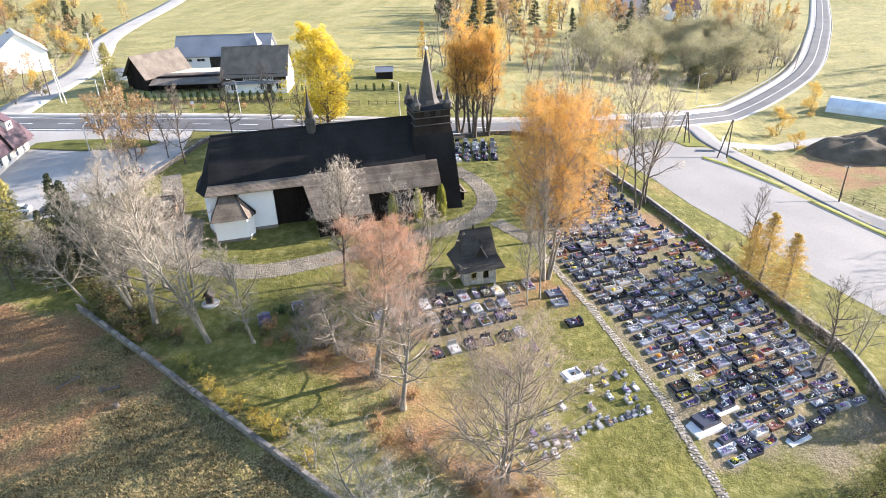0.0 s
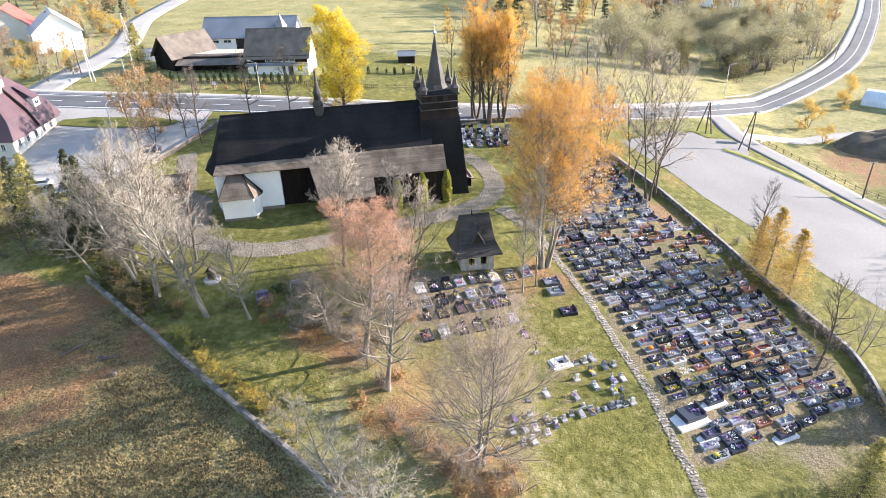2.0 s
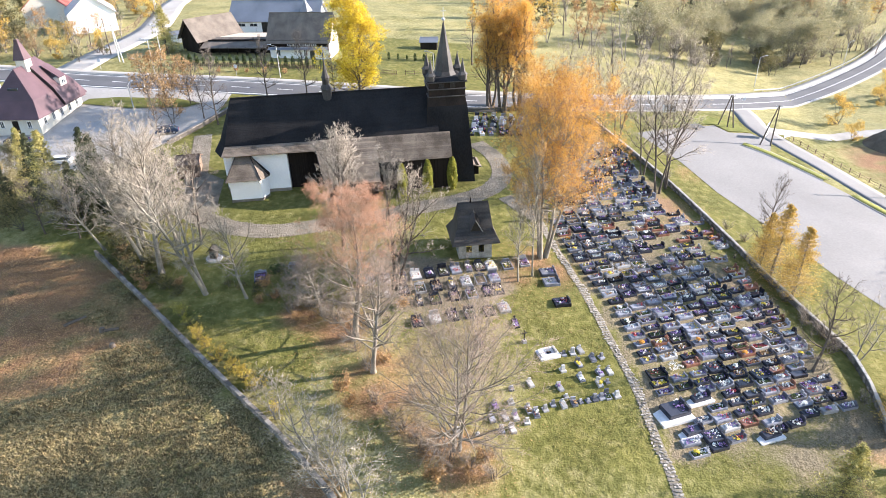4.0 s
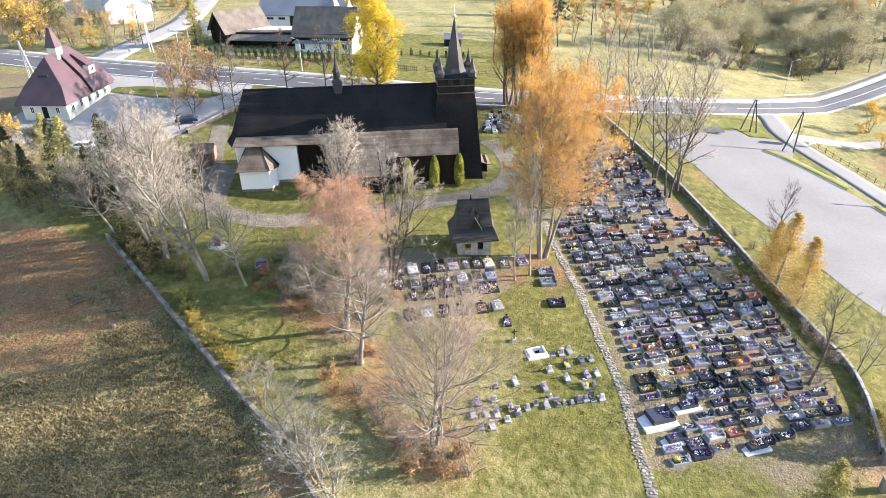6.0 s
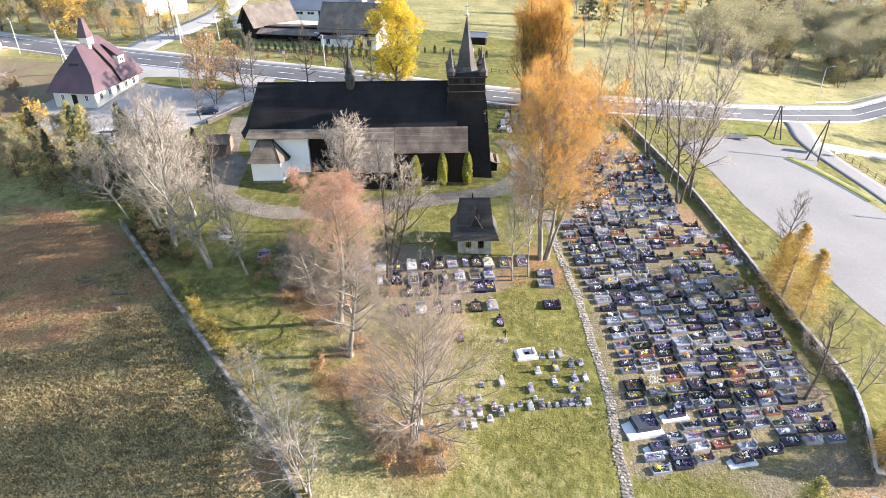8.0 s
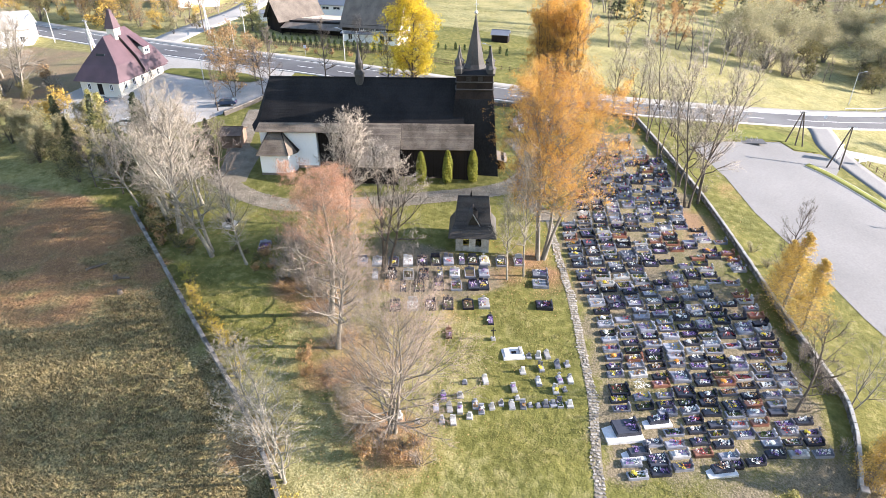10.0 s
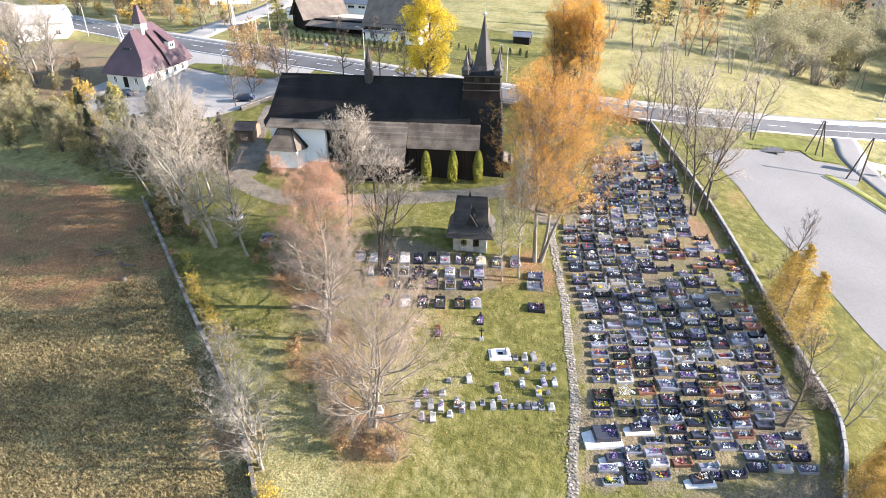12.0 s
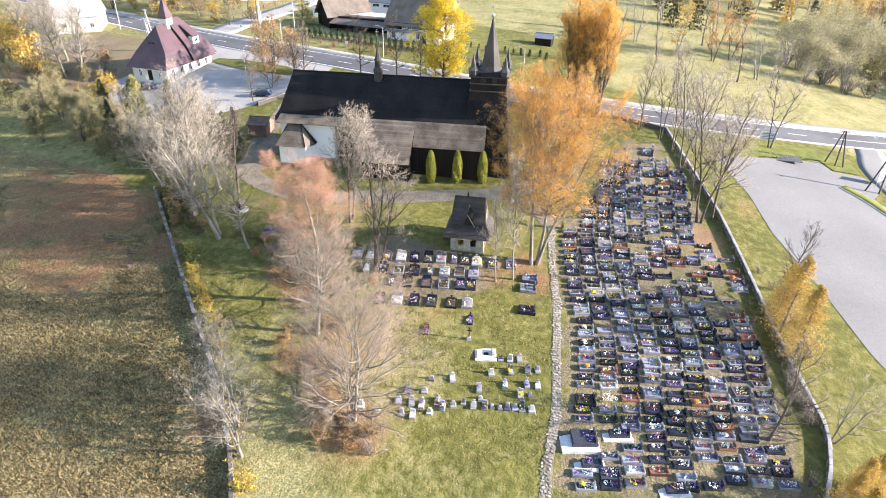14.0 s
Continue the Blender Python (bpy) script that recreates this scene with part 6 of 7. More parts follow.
# farmhouse group behind the road
h1 = gable_house("farmhouse", -50.8, 160.0, 4, 15.0, 10.0, 4.8, 10.4, "white", "old_roof", "white farmhouse with weathered brown shingle roof", 0.7,
                 [(-5.5, 0.9, 1.2, 1.5), (1.5, 0.9, 0.9, 1.5), (5.5, 0.9, 1.3, 1.5)])
part("upper_wall", box(-7.55, 7.55, -5.12, -4.8, 3.1, 4.75), M["darkwood"], h1, "dark timber upper wall")
for k in range(5):
    window(h1, -2.2 + 1.5 * k, 3.3, 1.2, 1.0, -5.14)
part("door", box(2.6, 3.8, -5.08, -4.98, 0.0, 2.2, 0.02), M["glass"], h1, "dark glazed door")
part("porch_roof", slab([(-7.8, -5.1, 3.0), (7.8, -5.1, 3.0), (7.8, -6.3, 2.65), (-7.8, -6.3, 2.65)], 0.12), M["grey_roof"], h1, "grey lean-to roof")
h2 = gable_house("long_barn", -66.5, 183.0, 4, 25.0, 10.0, 5.4, 9.6, "white", "grey_roof", "long white barn with grey metal roof", 0.8, [(-9.5, 3.4, 2.2, 0.8), (-6.0, 3.4, 2.2, 0.8)])
# flat black panel paints the shade inside the open bay
part("doorway", box(-3.6, 4.2, -5.06, -4.96, 0, 4.9), M["iron"], h2, "black panel for the shaded open barn bay")
cup = part("cupola", lathe([(1.9, 7.2), (1.6, 7.8), (0.5, 9.6), (0.0, 11.0)], 6, (9.0, -3.0, 0)), M["grey_roof"], h2, "small pointed roof cupola")
h3 = thing("flat_annex", Matrix.Translation((-69.2, 162.5, ground(-69.2, 162.5))) @ pose(0, 0, 0, 0, 0, 4), "low annex with tan deck and grey sloping roof", "house")
part("wall", box(-8, 8.6, -3.4, 5.0, -1, 3.2), M["darkwood"], h3)
part("deck", box(-8.2, 8.8, -1.0, 5.2, 3.2, 3.4), M["deck"], h3, "tan gravel flat roof")
part("lean_roof", slab([(-8.4, -7.0, 1.9), (8.9, -7.0, 1.9), (8.9, -0.9, 3.5), (-8.4, -0.9, 3.5)], 0.12), M["old_roof"], h3, "grey sloping metal roof")
bm = bmesh.new()
for k in range(8):
    add_box(bm, -8.2 + 2.35 * k, -8.05 + 2.35 * k, -6.8, -6.65, -1, 2.0)
part("post", bm, M["darkwood"], h3)
h4 = gable_house("old_barn", -78.5, 164.5, 58, 12.5, 8.5, 3.8, 8.2, "darkwood", "old_roof", "old dark barn with weathered brown roof", 0.8)
gable_house("garden_shed", -21.5, 176, 5, 4.4, 3.2, 2.2, 3.1, "darkwood", "grey_roof", "small dark garden shed in the meadow", 0.3)
gable_house("field_shed", -92, 171.5, 20, 4.0, 3.0, 2.4, 3.0, "white", "grey_roof", "small white shed beside the side road", 0.3)
# house with the maroon half-hipped roof
mz = ground(-90, 108)
mh = thing("maroon_house", Matrix.Translation((-89.5, 110.8, mz)) @ pose(0, 0, 0, 0, 0, 8) @ Matrix.Diagonal((0.93, 0.98, 1.04, 1)), "pale house with steep maroon roof and small roof turret", "house")
part("wall", box(-5.0, 5.0, -8.0, 8.0, -1.5, 3.3), M["cream"], mh)
B0, B1, B2, B3 = (-5.9, -8.9, 2.7), (5.9, -8.9, 2.7), (5.9, 8.9, 2.7), (-5.9, 8.9, 2.7)
C0, C1, C2, C3 = (-4.3, -6.6, 5.6), (4.3, -6.6, 5.6), (4.3, 6.6, 5.6), (-4.3, 6.6, 5.6)
D0, D1 = (0, -3.4, 10.6), (0, 3.4, 10.6)
mroof = part("roof", slab([B0, B1, C1, C0], 0.12), M["maroon"], mh, "steep maroon sheet roof")
for q in ((B1, B2, C2, C1), (B2, B3, C3, C2), (B3, B0, C0, C3), (C0, C1, D0), (C1, C2, D1, D0), (C2, C3, D1), (C3, C0, D0, D1)):
    part("roof_face", slab(q, 0.12), M["maroon"], mroof)
tur = part("roof_turret", box(-1.0, 1.0, -0.7, 1.3, 8.6, 11.9), M["cream"], mh, "pale roof turret with maroon cap")
part("cap", lathe([(1.75, 11.6), (1.45, 12.3), (0.55, 14.7), (0.5, 15.2), (0, 15.25)], 4, (0, 0.3, 0), math.pi / 4), M["maroon"], tur)
gab = part("raised_roof", slab([(0.0, 0.3, 11.35), (4.7, 0.3, 6.2), (4.7, 7.6, 6.2), (0.0, 4.2, 11.35)], 0.14), M["maroon"], mh, "raised rear part of the roof")
part("raised_eave", slab([(4.7, 0.3, 6.2), (6.3, 0.3, 3.2), (6.3, 8.9, 3.2), (4.7, 7.6, 6.2)], 0.14), M["maroon"], gab)
part("step_cheek", slab([(0.0, 0.32, 11.3), (4.7, 0.32, 6.15), (6.3, 0.32, 3.15), (5.6, 0.32, 2.7), (3.9, 0.32, 5.6), (0.0, 0.32, 10.2)], 0.1), M["iron"], gab, "dark step between the roof parts")
dz = part("dormer", slab([(1.9, 2.4, 9.9), (5.2, 2.4, 7.6), (5.2, 4.9, 7.6), (1.9, 4.9, 9.9)], 0.12), M["maroon"], mh, "flat-roofed dormer")
part("dormer_front", box(3.0, 4.95, 2.6, 4.7, 6.0, 7.5), M["cream"], dz)
part("skylight", slab([(-2.6, -1.2, 7.9), (-1.5, -1.2, 9.2), (-1.5, 0.6, 9.2), (-2.6, 0.6, 7.9)], 0.1), M["grey_roof"], mh, "pale hatch on the roof slope")
part("front_window", box(-1.1, 1.1, -5.6, -4.4, 6.6, 7.6, 0.03), M["glass"], mh, "glazed dormer on the front slope")
window(mh, 3.6, 6.3, 1.4, 0.9, -4.97, pose(0, 0, 0, 0, 0, 90))
for k in range(5):
    window(mh, -6 + 3 * k, 1.0, 1.0, 1.4, -5.0, pose(0, 0, 0, 0, 0, 90))
window(mh, -2.8, 0.9, 0.9, 1.3, -8.0)
window(mh, 2.9, 0.9, 0.9, 1.3, -8.0)
part("door", box(-0.6, 0.6, -8.08, -7.98, 0, 2.2, 0.02), M["darkwood"], mh)
chimney(mh, -2.2, 2.5, 6.5, 11.4, "maroon")
# houses farther out
w1 = gable_house("white_house", -131.5, 190, 128, 16, 13, 5.8, 11.0, "white", "lastrico", "white two-storey house with pale roof", 0.6, [(-4, 1, 1.2, 1.4), (0, 1, 1.2, 1.4), (4, 1, 1.2, 1.4), (-2, 3.4, 1.2, 1.2), (2, 3.4, 1.2, 1.2)], [(-2, 1, 1.2, 1.4), (2, 1, 1.2, 1.4), (0, 5.0, 1.2, 1.2)])
chimney(w1, 2, 1, 7, 10.4)
gable_house("white_house", -143.5, 127.5, 40, 12, 9, 4.5, 8.0, "white", "lastrico", "white house with pale roof beside the road", 0.5, [(-3, 1, 1.2, 1.4), (0.5, 1, 1.2, 1.4), (4, 1, 1.2, 1.4)], [(-2, 1, 1, 1.3), (2, 1, 1, 1.3)])
gable_house("red_house", -152, 198, 120, 17, 13, 6.0, 11.5, "cream", "red_roof", "cream house with red tiled roof", 0.6, [(-3, 1, 1.2, 1.4), (3, 1, 1.2, 1.4)])
gable_house("red_house", 117, 372, 12, 16, 12, 5.5, 10.5, "white", "maroon", "white house with dark red roof beyond the woods", 0.6, [(-5, 1, 1.4, 1.5), (0, 1, 1.4, 1.5), (5, 1, 1.4, 1.5), (-5, 3.6, 1.4, 1.3), (0, 3.6, 1.4, 1.3), (5, 3.6, 1.4, 1.3)])
gable_house("grey_house", 92, 384, 10, 16, 11, 5.0, 9.0, "cream", "grey_roof", "pale house with grey roof beyond the woods", 0.6, [(-4, 1, 1.4, 1.5), (0, 1, 1.4, 1.5), (4, 1, 1.4, 1.5)])
gable_house("garage", -47.2, 91.8, 20, 3.4, 4.2, 2.3, 3.1, "plank", "plank", "small wooden shed with brown roof by the church", 0.3)
gh = thing("greenhouse", Matrix.Translation((113, 178, ground(113, 178))) @ pose(0, 0, 0, 0, 0, -38), "long plastic-covered greenhouse on a metal frame", "greenhouse")
bm = bmesh.new()
pr = [(-4 * math.cos(a), 3.6 * math.sin(a)) for a in np.linspace(0, math.pi, 11)]
r0, r1 = [bm.verts.new((-11, x, z)) for x, z in pr], [bm.verts.new((11, x, z)) for x, z in pr]
for i in range(10):
    bm.faces.new((r0[i], r0[i + 1], r1[i + 1], r1[i]))
bm.faces.new(r0)
bm.faces.new(r1[::-1])
part("cover", bm, M["plastic"], gh)
for k in range(7):
    bm = bmesh.new()
    for i in range(10):
        rod(bm, (-11 + k * 22 / 6, pr[i][0] * 1.01, pr[i][1] * 1.01), (-11 + k * 22 / 6, pr[i + 1][0] * 1.01, pr[i + 1][1] * 1.01), 0.05, sides=4)
    part("hoop", bm, M["metal"], gh)
# heap of dark earth
hv, hf = [], []
HN = 40
for j in range(HN + 1):
    for i in range(HN + 1):
        u, v = i / HN * 2 - 1, j / HN * 2 - 1
        x, y = 98 + 17 * u - 4 * v, 147 + 9 * v + 3 * u
        h = max(0.0, 1 - (u * u + v * v)) ** 0.7 * 5.2 * (0.8 + 0.5 * noise.noise((u * 2.2, v * 2.2, 3))) - 0.15 + 0.7 * noise.noise((x * 0.6, y * 0.6, 1)) * max(0, 1 - u * u - v * v)
        hv.append((x, y, ground(x, y) + h))
for j in range(HN):
    for i in range(HN):
        hf.append((j * (HN + 1) + i, j * (HN + 1) + i + 1, (j + 1) * (HN + 1) + i + 1, (j + 1) * (HN + 1) + i))
tagged(link_mesh("earth_mound", np_mesh("earth_mound", hv, hf), M["earth"]), "broad heap of dark earth with sparse grass", "earth heap")


# ---- lamps, poles, signs, cars ----
def street_lamp(x, y, h, arm, turn, label="pale street lamp on a tall post"):
    ob = thing("street_lamp", Matrix.Translation((x, y, ground(x, y))) @ pose(0, 0, 0, 0, 0, turn), label, "street lamp", "street lamps")
    bm = bmesh.new()
    rod(bm, (0, 0, -0.5), (0, 0, h), 0.12, 0.07, 8)
    part("post", bm, M["pole"], ob)
    bm = bmesh.new()
    rod(bm, (0, 0, h - 0.05), (arm, 0, h + 0.35), 0.05, 0.04, 6)
    part("arm", bm, M["metal"], ob)
    part("head", box(arm - 0.2, arm + 0.6, -0.16, 0.16, h + 0.28, h + 0.44, 0.04), M["metal"], ob)
    return ob


for x, y, h, arm, turn in ((-49.5, 139.0, 7.0, 1.4, 180), (67.8, 188.2, 8.0, 1.6, 20), (100.5, 216, 8.0, 1.6, 35), (-132, 131.2, 8.0, 1.5, 150), (-30.5, 139.2, 7.5, 1.4, 180), (-81, 139.5, 7.5, 1.4, 180), (-74.5, 124.8, 7.5, 1.4, 170), (-71, 114.5, 6.0, 1.2, 90), (-14, 140.5, 7.5, 1.4, 180), (-85, 150, 8, 1.4, 170)):
    street_lamp(x, y, h, arm, turn)


def pole(x, y, h, legs, label, material="bark_dark"):
    ob = thing("utility_pole", Matrix.Translation((x, y, ground(x, y))), label, "utility pole", "utility poles")
    for dx, dy in legs:
        bm = bmesh.new()
        rod(bm, (dx, dy, -0.5), (0.12 * (dx > 0) - 0.12 * (dx < 0), 0, h), 0.16, 0.11, 7)
        part("leg", bm, M[material], ob)
    bm = bmesh.new()
    add_box(bm, -0.7, 0.7, -0.06, 0.06, h - 0.25, h - 0.12)
    part("crossarm", bm, M["metal"], ob)
    bm = bmesh.new()
    for k in (-0.6, 0, 0.6):
        add_lathe(bm, [(0.05, 0), (0.08, 0.08), (0.05, 0.16), (0.0, 0.2)], 6, (k, 0, h - 0.12))
    part("insulator", bm, M["lastrico"], ob)
    return ob


pole(50.1, 142.2, 7.0, ((-1.9, 0.4), (0.1, -0.3), (1.6, 0.3)), "dark wooden pole braced by three legs")
pole(57.6, 135.2, 8.5, ((0, 0), (-2.6, -0.9)), "leaning wooden pole with a brace")
pole(74, 118.5, 7.5, ((0, 0),), "dark wooden utility pole beside the lane")
pole(-100.5, 114, 10.0, ((0, 0), (2.0, 0.4)), "pale concrete pole with a brace", "pole")
pole(-107, 120, 10.0, ((0, 0), (1.8, 0.3)), "pale concrete pole with a brace", "pole")
pole(-95.5, 148, 9.0, ((0, 0), (1.6, -0.8)), "pale concrete pole with a brace", "pole")
pole(-102.5, 155, 9.0, ((0, 0),), "dark wooden utility pole by the side road")
pole(-113, 196, 9.0, ((0, 0), (1.4, 0.2)), "pale concrete pole with a brace", "pole")
# wires
def wire(a, b, sag):
    ob = thing("wire", Matrix(), "thin overhead wire between poles", "wire", "overhead wires")
    t = np.linspace(0, 1, 9)[:, None]
    line = np.array(a) * (1 - t) + np.array(b) * t - np.array([0, 0, sag * 4]) * t * (1 - t)
    part("strand", np_mesh("strand", *tubes(line[None], np.full((1, 9), 0.018), 3)), M["iron"], ob)


for k in (-0.6, 0, 0.6):
    wire((-100.5 + k, 114, ground(-100.5, 114) + 10), (-107 + k, 120, ground(-107, 120) + 10), 0.2)
    wire((-107 + k, 120, ground(-107, 120) + 10), (-90 + k, 70, ground(-90, 70) + 9), 1.0)
wire((68.2, 188.2, ground(68, 188) + 8), (100.7, 216, ground(100, 216) + 8), 0.6)


def board(x, y, w, h, z, turn, label, material="sign"):
    ob = thing("notice_board", Matrix.Translation((x, y, ground(x, y))) @ pose(0, 0, 0, 0, 0, turn), label, "notice board")
    for s in (-1, 1):
        bm = bmesh.new()
        rod(bm, (s * w * 0.45, 0, -0.3), (s * w * 0.45, 0, z + h), 0.05, sides=6)
        part("post", bm, M["metal"], ob)
    face = part("panel", box(-w / 2, w / 2, -0.04, 0.04, z, z + h, 0.01), M[material], ob)
    for k in range(4):
        part("text_bar", box(-w * 0.38, w * (0.38 - 0.1 * (k % 2)), -0.052, -0.044, z + h * (0.2 + 0.18 * k), z + h * (0.2 + 0.18 * k) + h * 0.07), M["granite_grey"], face)
    return ob


board(37.5, 141.5, 3.0, 1.7, 1.2, 12, "pale information board on two posts")
board(57.8, 139.5, 2.2, 2.6, 0.8, 60, "tall notice board at the lane entrance")
board(62.6, 141.0, 2.4, 1.2, 0.8, 40, "small white sign board beside the lane")
# traffic signs
for x, y in ((-60, 138.8), (34, 150.2), (58, 161.0), (-96, 141)):
    ob = thing("traffic_sign", Matrix.Translation((x, y, ground(x, y))) @ pose(0, 0, 0, 0, 0, 10), "small road sign on a grey post", "traffic sign", "traffic signs")
    bm = bmesh.new()
    rod(bm, (0, 0, -0.3), (0, 0, 2.6), 0.035, sides=6)
    part("post", bm, M["metal"], ob)
    part("plate", box(-0.35, 0.35, -0.05, -0.02, 1.9, 2.6, 0.05), M["sign"], ob)


def guard_rail(line, label):
    ob = thing("guard_rail", Matrix(), label, "guard rail")
    bm = bmesh.new()
    for p, q in zip(line, line[1:]):
        for h in (0.62, 0.78):
            rod(bm, (p[0], p[1], ground(*p) + h), (q[0], q[1], ground(*q) + h), 0.06, sides=4)
    part("rail", bm, M["metal"], ob)
    for p in line[::2]:
        bm = bmesh.new()
        rod(bm, (p[0], p[1], ground(*p) - 0.3), (p[0], p[1], ground(*p) + 0.75), 0.05, sides=5)
        part("post", bm, M["metal"], ob)


RN = normals2(ROAD)
sel = [i for i in range(len(ROAD)) if 70 < ROAD[i][0] < 150]
guard_rail([ROAD[i] + RN[i] * 6.7 for i in sel], "galvanised guard rail on the outside of the bend")


def fence(pts, h, label, material="plank", step=0.22, gap=True):
    ob = thing("fence", Matrix(), label, "fence")
    line = spline(pts, step if gap else 2.0)
    me = bm_mesh("slat", box(-0.06, 0.06, -0.012, 0.012, 0, h, 0.0))
    me.materials.append(M[material])
    post = bm_mesh("post", box(-0.06, 0.06, -0.06, 0.06, -0.4, h + 0.05, 0.0))
    post.materials.append(M[material])
    for i, p in enumerate(line):
        q = line[min(i + 1, len(line) - 1)]
        a = math.atan2(q[1] - p[1], q[0] - p[0])
        m = Matrix.Translation((p[0], p[1], ground(*p))) @ Matrix.Rotation(a, 4, "Z")
        if gap:
            link_mesh("slat", me, None, ob, "", m)
        if not gap or i % 10 == 0:
            link_mesh("post", post, None, ob, "", m)
    for hh in (0.3, h - 0.25):
        for p, q in zip(line[::8 if gap else 1], line[8 if gap else 1::8 if gap else 1]):
            bm = bmesh.new()
            rod(bm, (p[0], p[1], ground(*p) + hh), (q[0], q[1], ground(*q) + hh), 0.035, sides=4)
            part("rail", bm, M[material], ob)


fence([(-80, 144.6), (-60, 145.4), (-40, 146.4), (-24, 146.6)], 1.1, "low wooden fence before the farmhouse", step=0.5)
fence([(-22, 147.5), (-8, 150), (2, 153)], 1.0, "low wooden fence along the meadow", gap=False)
fence([(-111, 158), (-115, 172), (-118, 190), (-129, 215), (-138, 243)], 1.6, "brown wooden garden fence", step=0.7)
fence([(63, 143), (69, 132), (77, 119), (86, 104)], 1.0, "thin post and rail fence beside the lane", gap=False)


def car(x, y, turn, paint, label, L=4.2, scale=1.0):
    ob = thing("car", Matrix.Translation((x, y, ground(x, y) + 0.06)) @ pose(0, 0, 0, 0, 0, turn) @ Matrix.Scale(scale, 4), label, "car", "parked cars")
    prof = [(-2.1, 0.35), (-2.08, 0.85), (-1.5, 0.95), (-1.15, 1.02), (1.75, 1.0), (2.1, 0.85), (2.1, 0.35)]
    bm = bmesh.new()
    a, b = [bm.verts.new((px, -0.86, pz)) for px, pz in prof], [bm.verts.new((px, 0.86, pz)) for px, pz in prof]
    bm.faces.new(a)
    bm.faces.new(b[::-1])
    for i in range(len(prof)):
        j = (i + 1) % len(prof)
        bm.faces.new((a[j], a[i], b[i], b[j]))
    bmesh.ops.bevel(bm, geom=bm.edges[:], offset=0.07, segments=2, affect="EDGES")
    part("body", bm, M[paint], ob)
    cab = part("cabin", add_box(bmesh.new(), -1.3, 1.75, -0.78, 0.78, 0.98, 1.42, 0.06, None, 0.24), M["glass"], ob, "dark glazed cabin")
    part("roof", box(-0.85, 1.3, -0.6, 0.6, 1.41, 1.47, 0.02), M[paint], cab)
    for sx in (-1.3, 1.3):
        for sy in (-0.82, 0.82):
            bm = bmesh.new()
            rod(bm, (sx, sy - 0.1, 0.32), (sx, sy + 0.1, 0.32), 0.32, sides=14)
            wheel = part("tyre", bm, M["rubber"], ob)
            bm = bmesh.new()
            rod(bm, (sx, sy - 0.105, 0.32), (sx, sy + 0.105, 0.32), 0.19, sides=10)
            part("rim", bm, M["metal"], wheel)
    for sy in (-0.6, 0.6):
        part("headlight", box(-2.12, -2.02, sy - 0.18, sy + 0.18, 0.62, 0.76, 0.02), M["lastrico"], ob)
        part("tail_light", box(2.05, 2.12, sy - 0.16, sy + 0.16, 0.68, 0.84, 0.02), M["flower_red"], ob)
    return ob


car(-59.2, 106.0, 25, "car_blue", "dark blue car parked in the yard")
car(-86.0, 99.6, 12, "car_blue", "dark blue car parked before the maroon house")
car(-72.0, 92.4, 20, "car_white", "white car parked behind the conifers")
car(-66.0, 92.8, 20, "car_grey", "grey car parked behind the conifers")
# bicycle stand shelter at the car park's edge
ob = thing("bicycle_stand", Matrix.Translation((40.5, 137.4, ground(40.5, 137.4))) @ pose(0, 0, 0, 0, 0, 15), "low steel bicycle stand on dark paving", "bicycle stand")
part("pad", box(-3.6, 3.6, -1.6, 1.2, 0.02, 0.11), M["asphalt"], ob)
for k in range(5):
    bm = bmesh.new()
    rod(bm, (-2 + k, -0.4, 0.1), (-2 + k, -0.4, 0.8), 0.03)
    rod(bm, (-2 + k, 0.4, 0.1), (-2 + k, 0.4, 0.8), 0.03)
    rod(bm, (-2 + k, -0.4, 0.8), (-2 + k, 0.4, 0.8), 0.03)
    part("hoop", bm, M["metal"], ob)
# gate posts of the graveyard
for x, y in ((48.8, 54.6), (47.6, 51.0)):
    ob = thing("gate_post", Matrix.Translation((x, y, ground(x, y))), "square stone gate post of the graveyard", "gate post", "gate posts")
    part("shaft", box(-0.3, 0.3, -0.3, 0.3, -0.4, 1.6, 0.03), M["stone"], ob)
    part("cap", box(-0.38, 0.38, -0.38, 0.38, 1.6, 1.75, 0.03), M["cap"], ob)
# felled logs and stumps in the field
for x, y, tn, L in ((-43.5, 55.0, 55, 2.6), (-38.2, 54.2, 20, 1.6)):
    ob = thing("log", Matrix.Translation((x, y, ground(x, y) + 0.16)) @ pose(0, 0, 0, 0, 0, tn), "weathered log lying in fallen leaves", "log", "logs in the leaves")
    bm = bmesh.new()
    rod(bm, (-L / 2, 0, 0), (L / 2, 0, 0.05), 0.2, 0.15, 9)
    part("trunk", bm, M["bark_dark"], ob)
for x, y in ((-36.6, 51.8), (-39.3, 54.0)):
    ob = thing("tree_stump", Matrix.Translation((x, y, ground(x, y))), "dark sawn tree stump among leaves", "tree stump", "stumps in the field")
    part("bole", lathe([(0.42, -0.2), (0.32, 0.15), (0.3, 0.45), (0.0, 0.48)], 10), M["bark_dark"], ob)



# ---- graves ----
def ball_cluster(seed, n, rx, ry, z, size, squash=0.75):
    """A heap of small flower heads."""
    rng = random.Random(seed)
    bm = bmesh.new()
    for _ in range(n):
        x, y = rng.uniform(-rx, rx), rng.uniform(-ry, ry)
        r = size * rng.uniform(0.6, 1.2)
        add_lathe(bm, [(0, 0), (r * 0.9, r * 0.35), (r * 0.8, r * 0.9), (0, r * 1.2 * squash)], 5, (x, y, z + rng.uniform(0, size)), rng.uniform(0, 3))
    return bm_mesh("bouquet", bm)


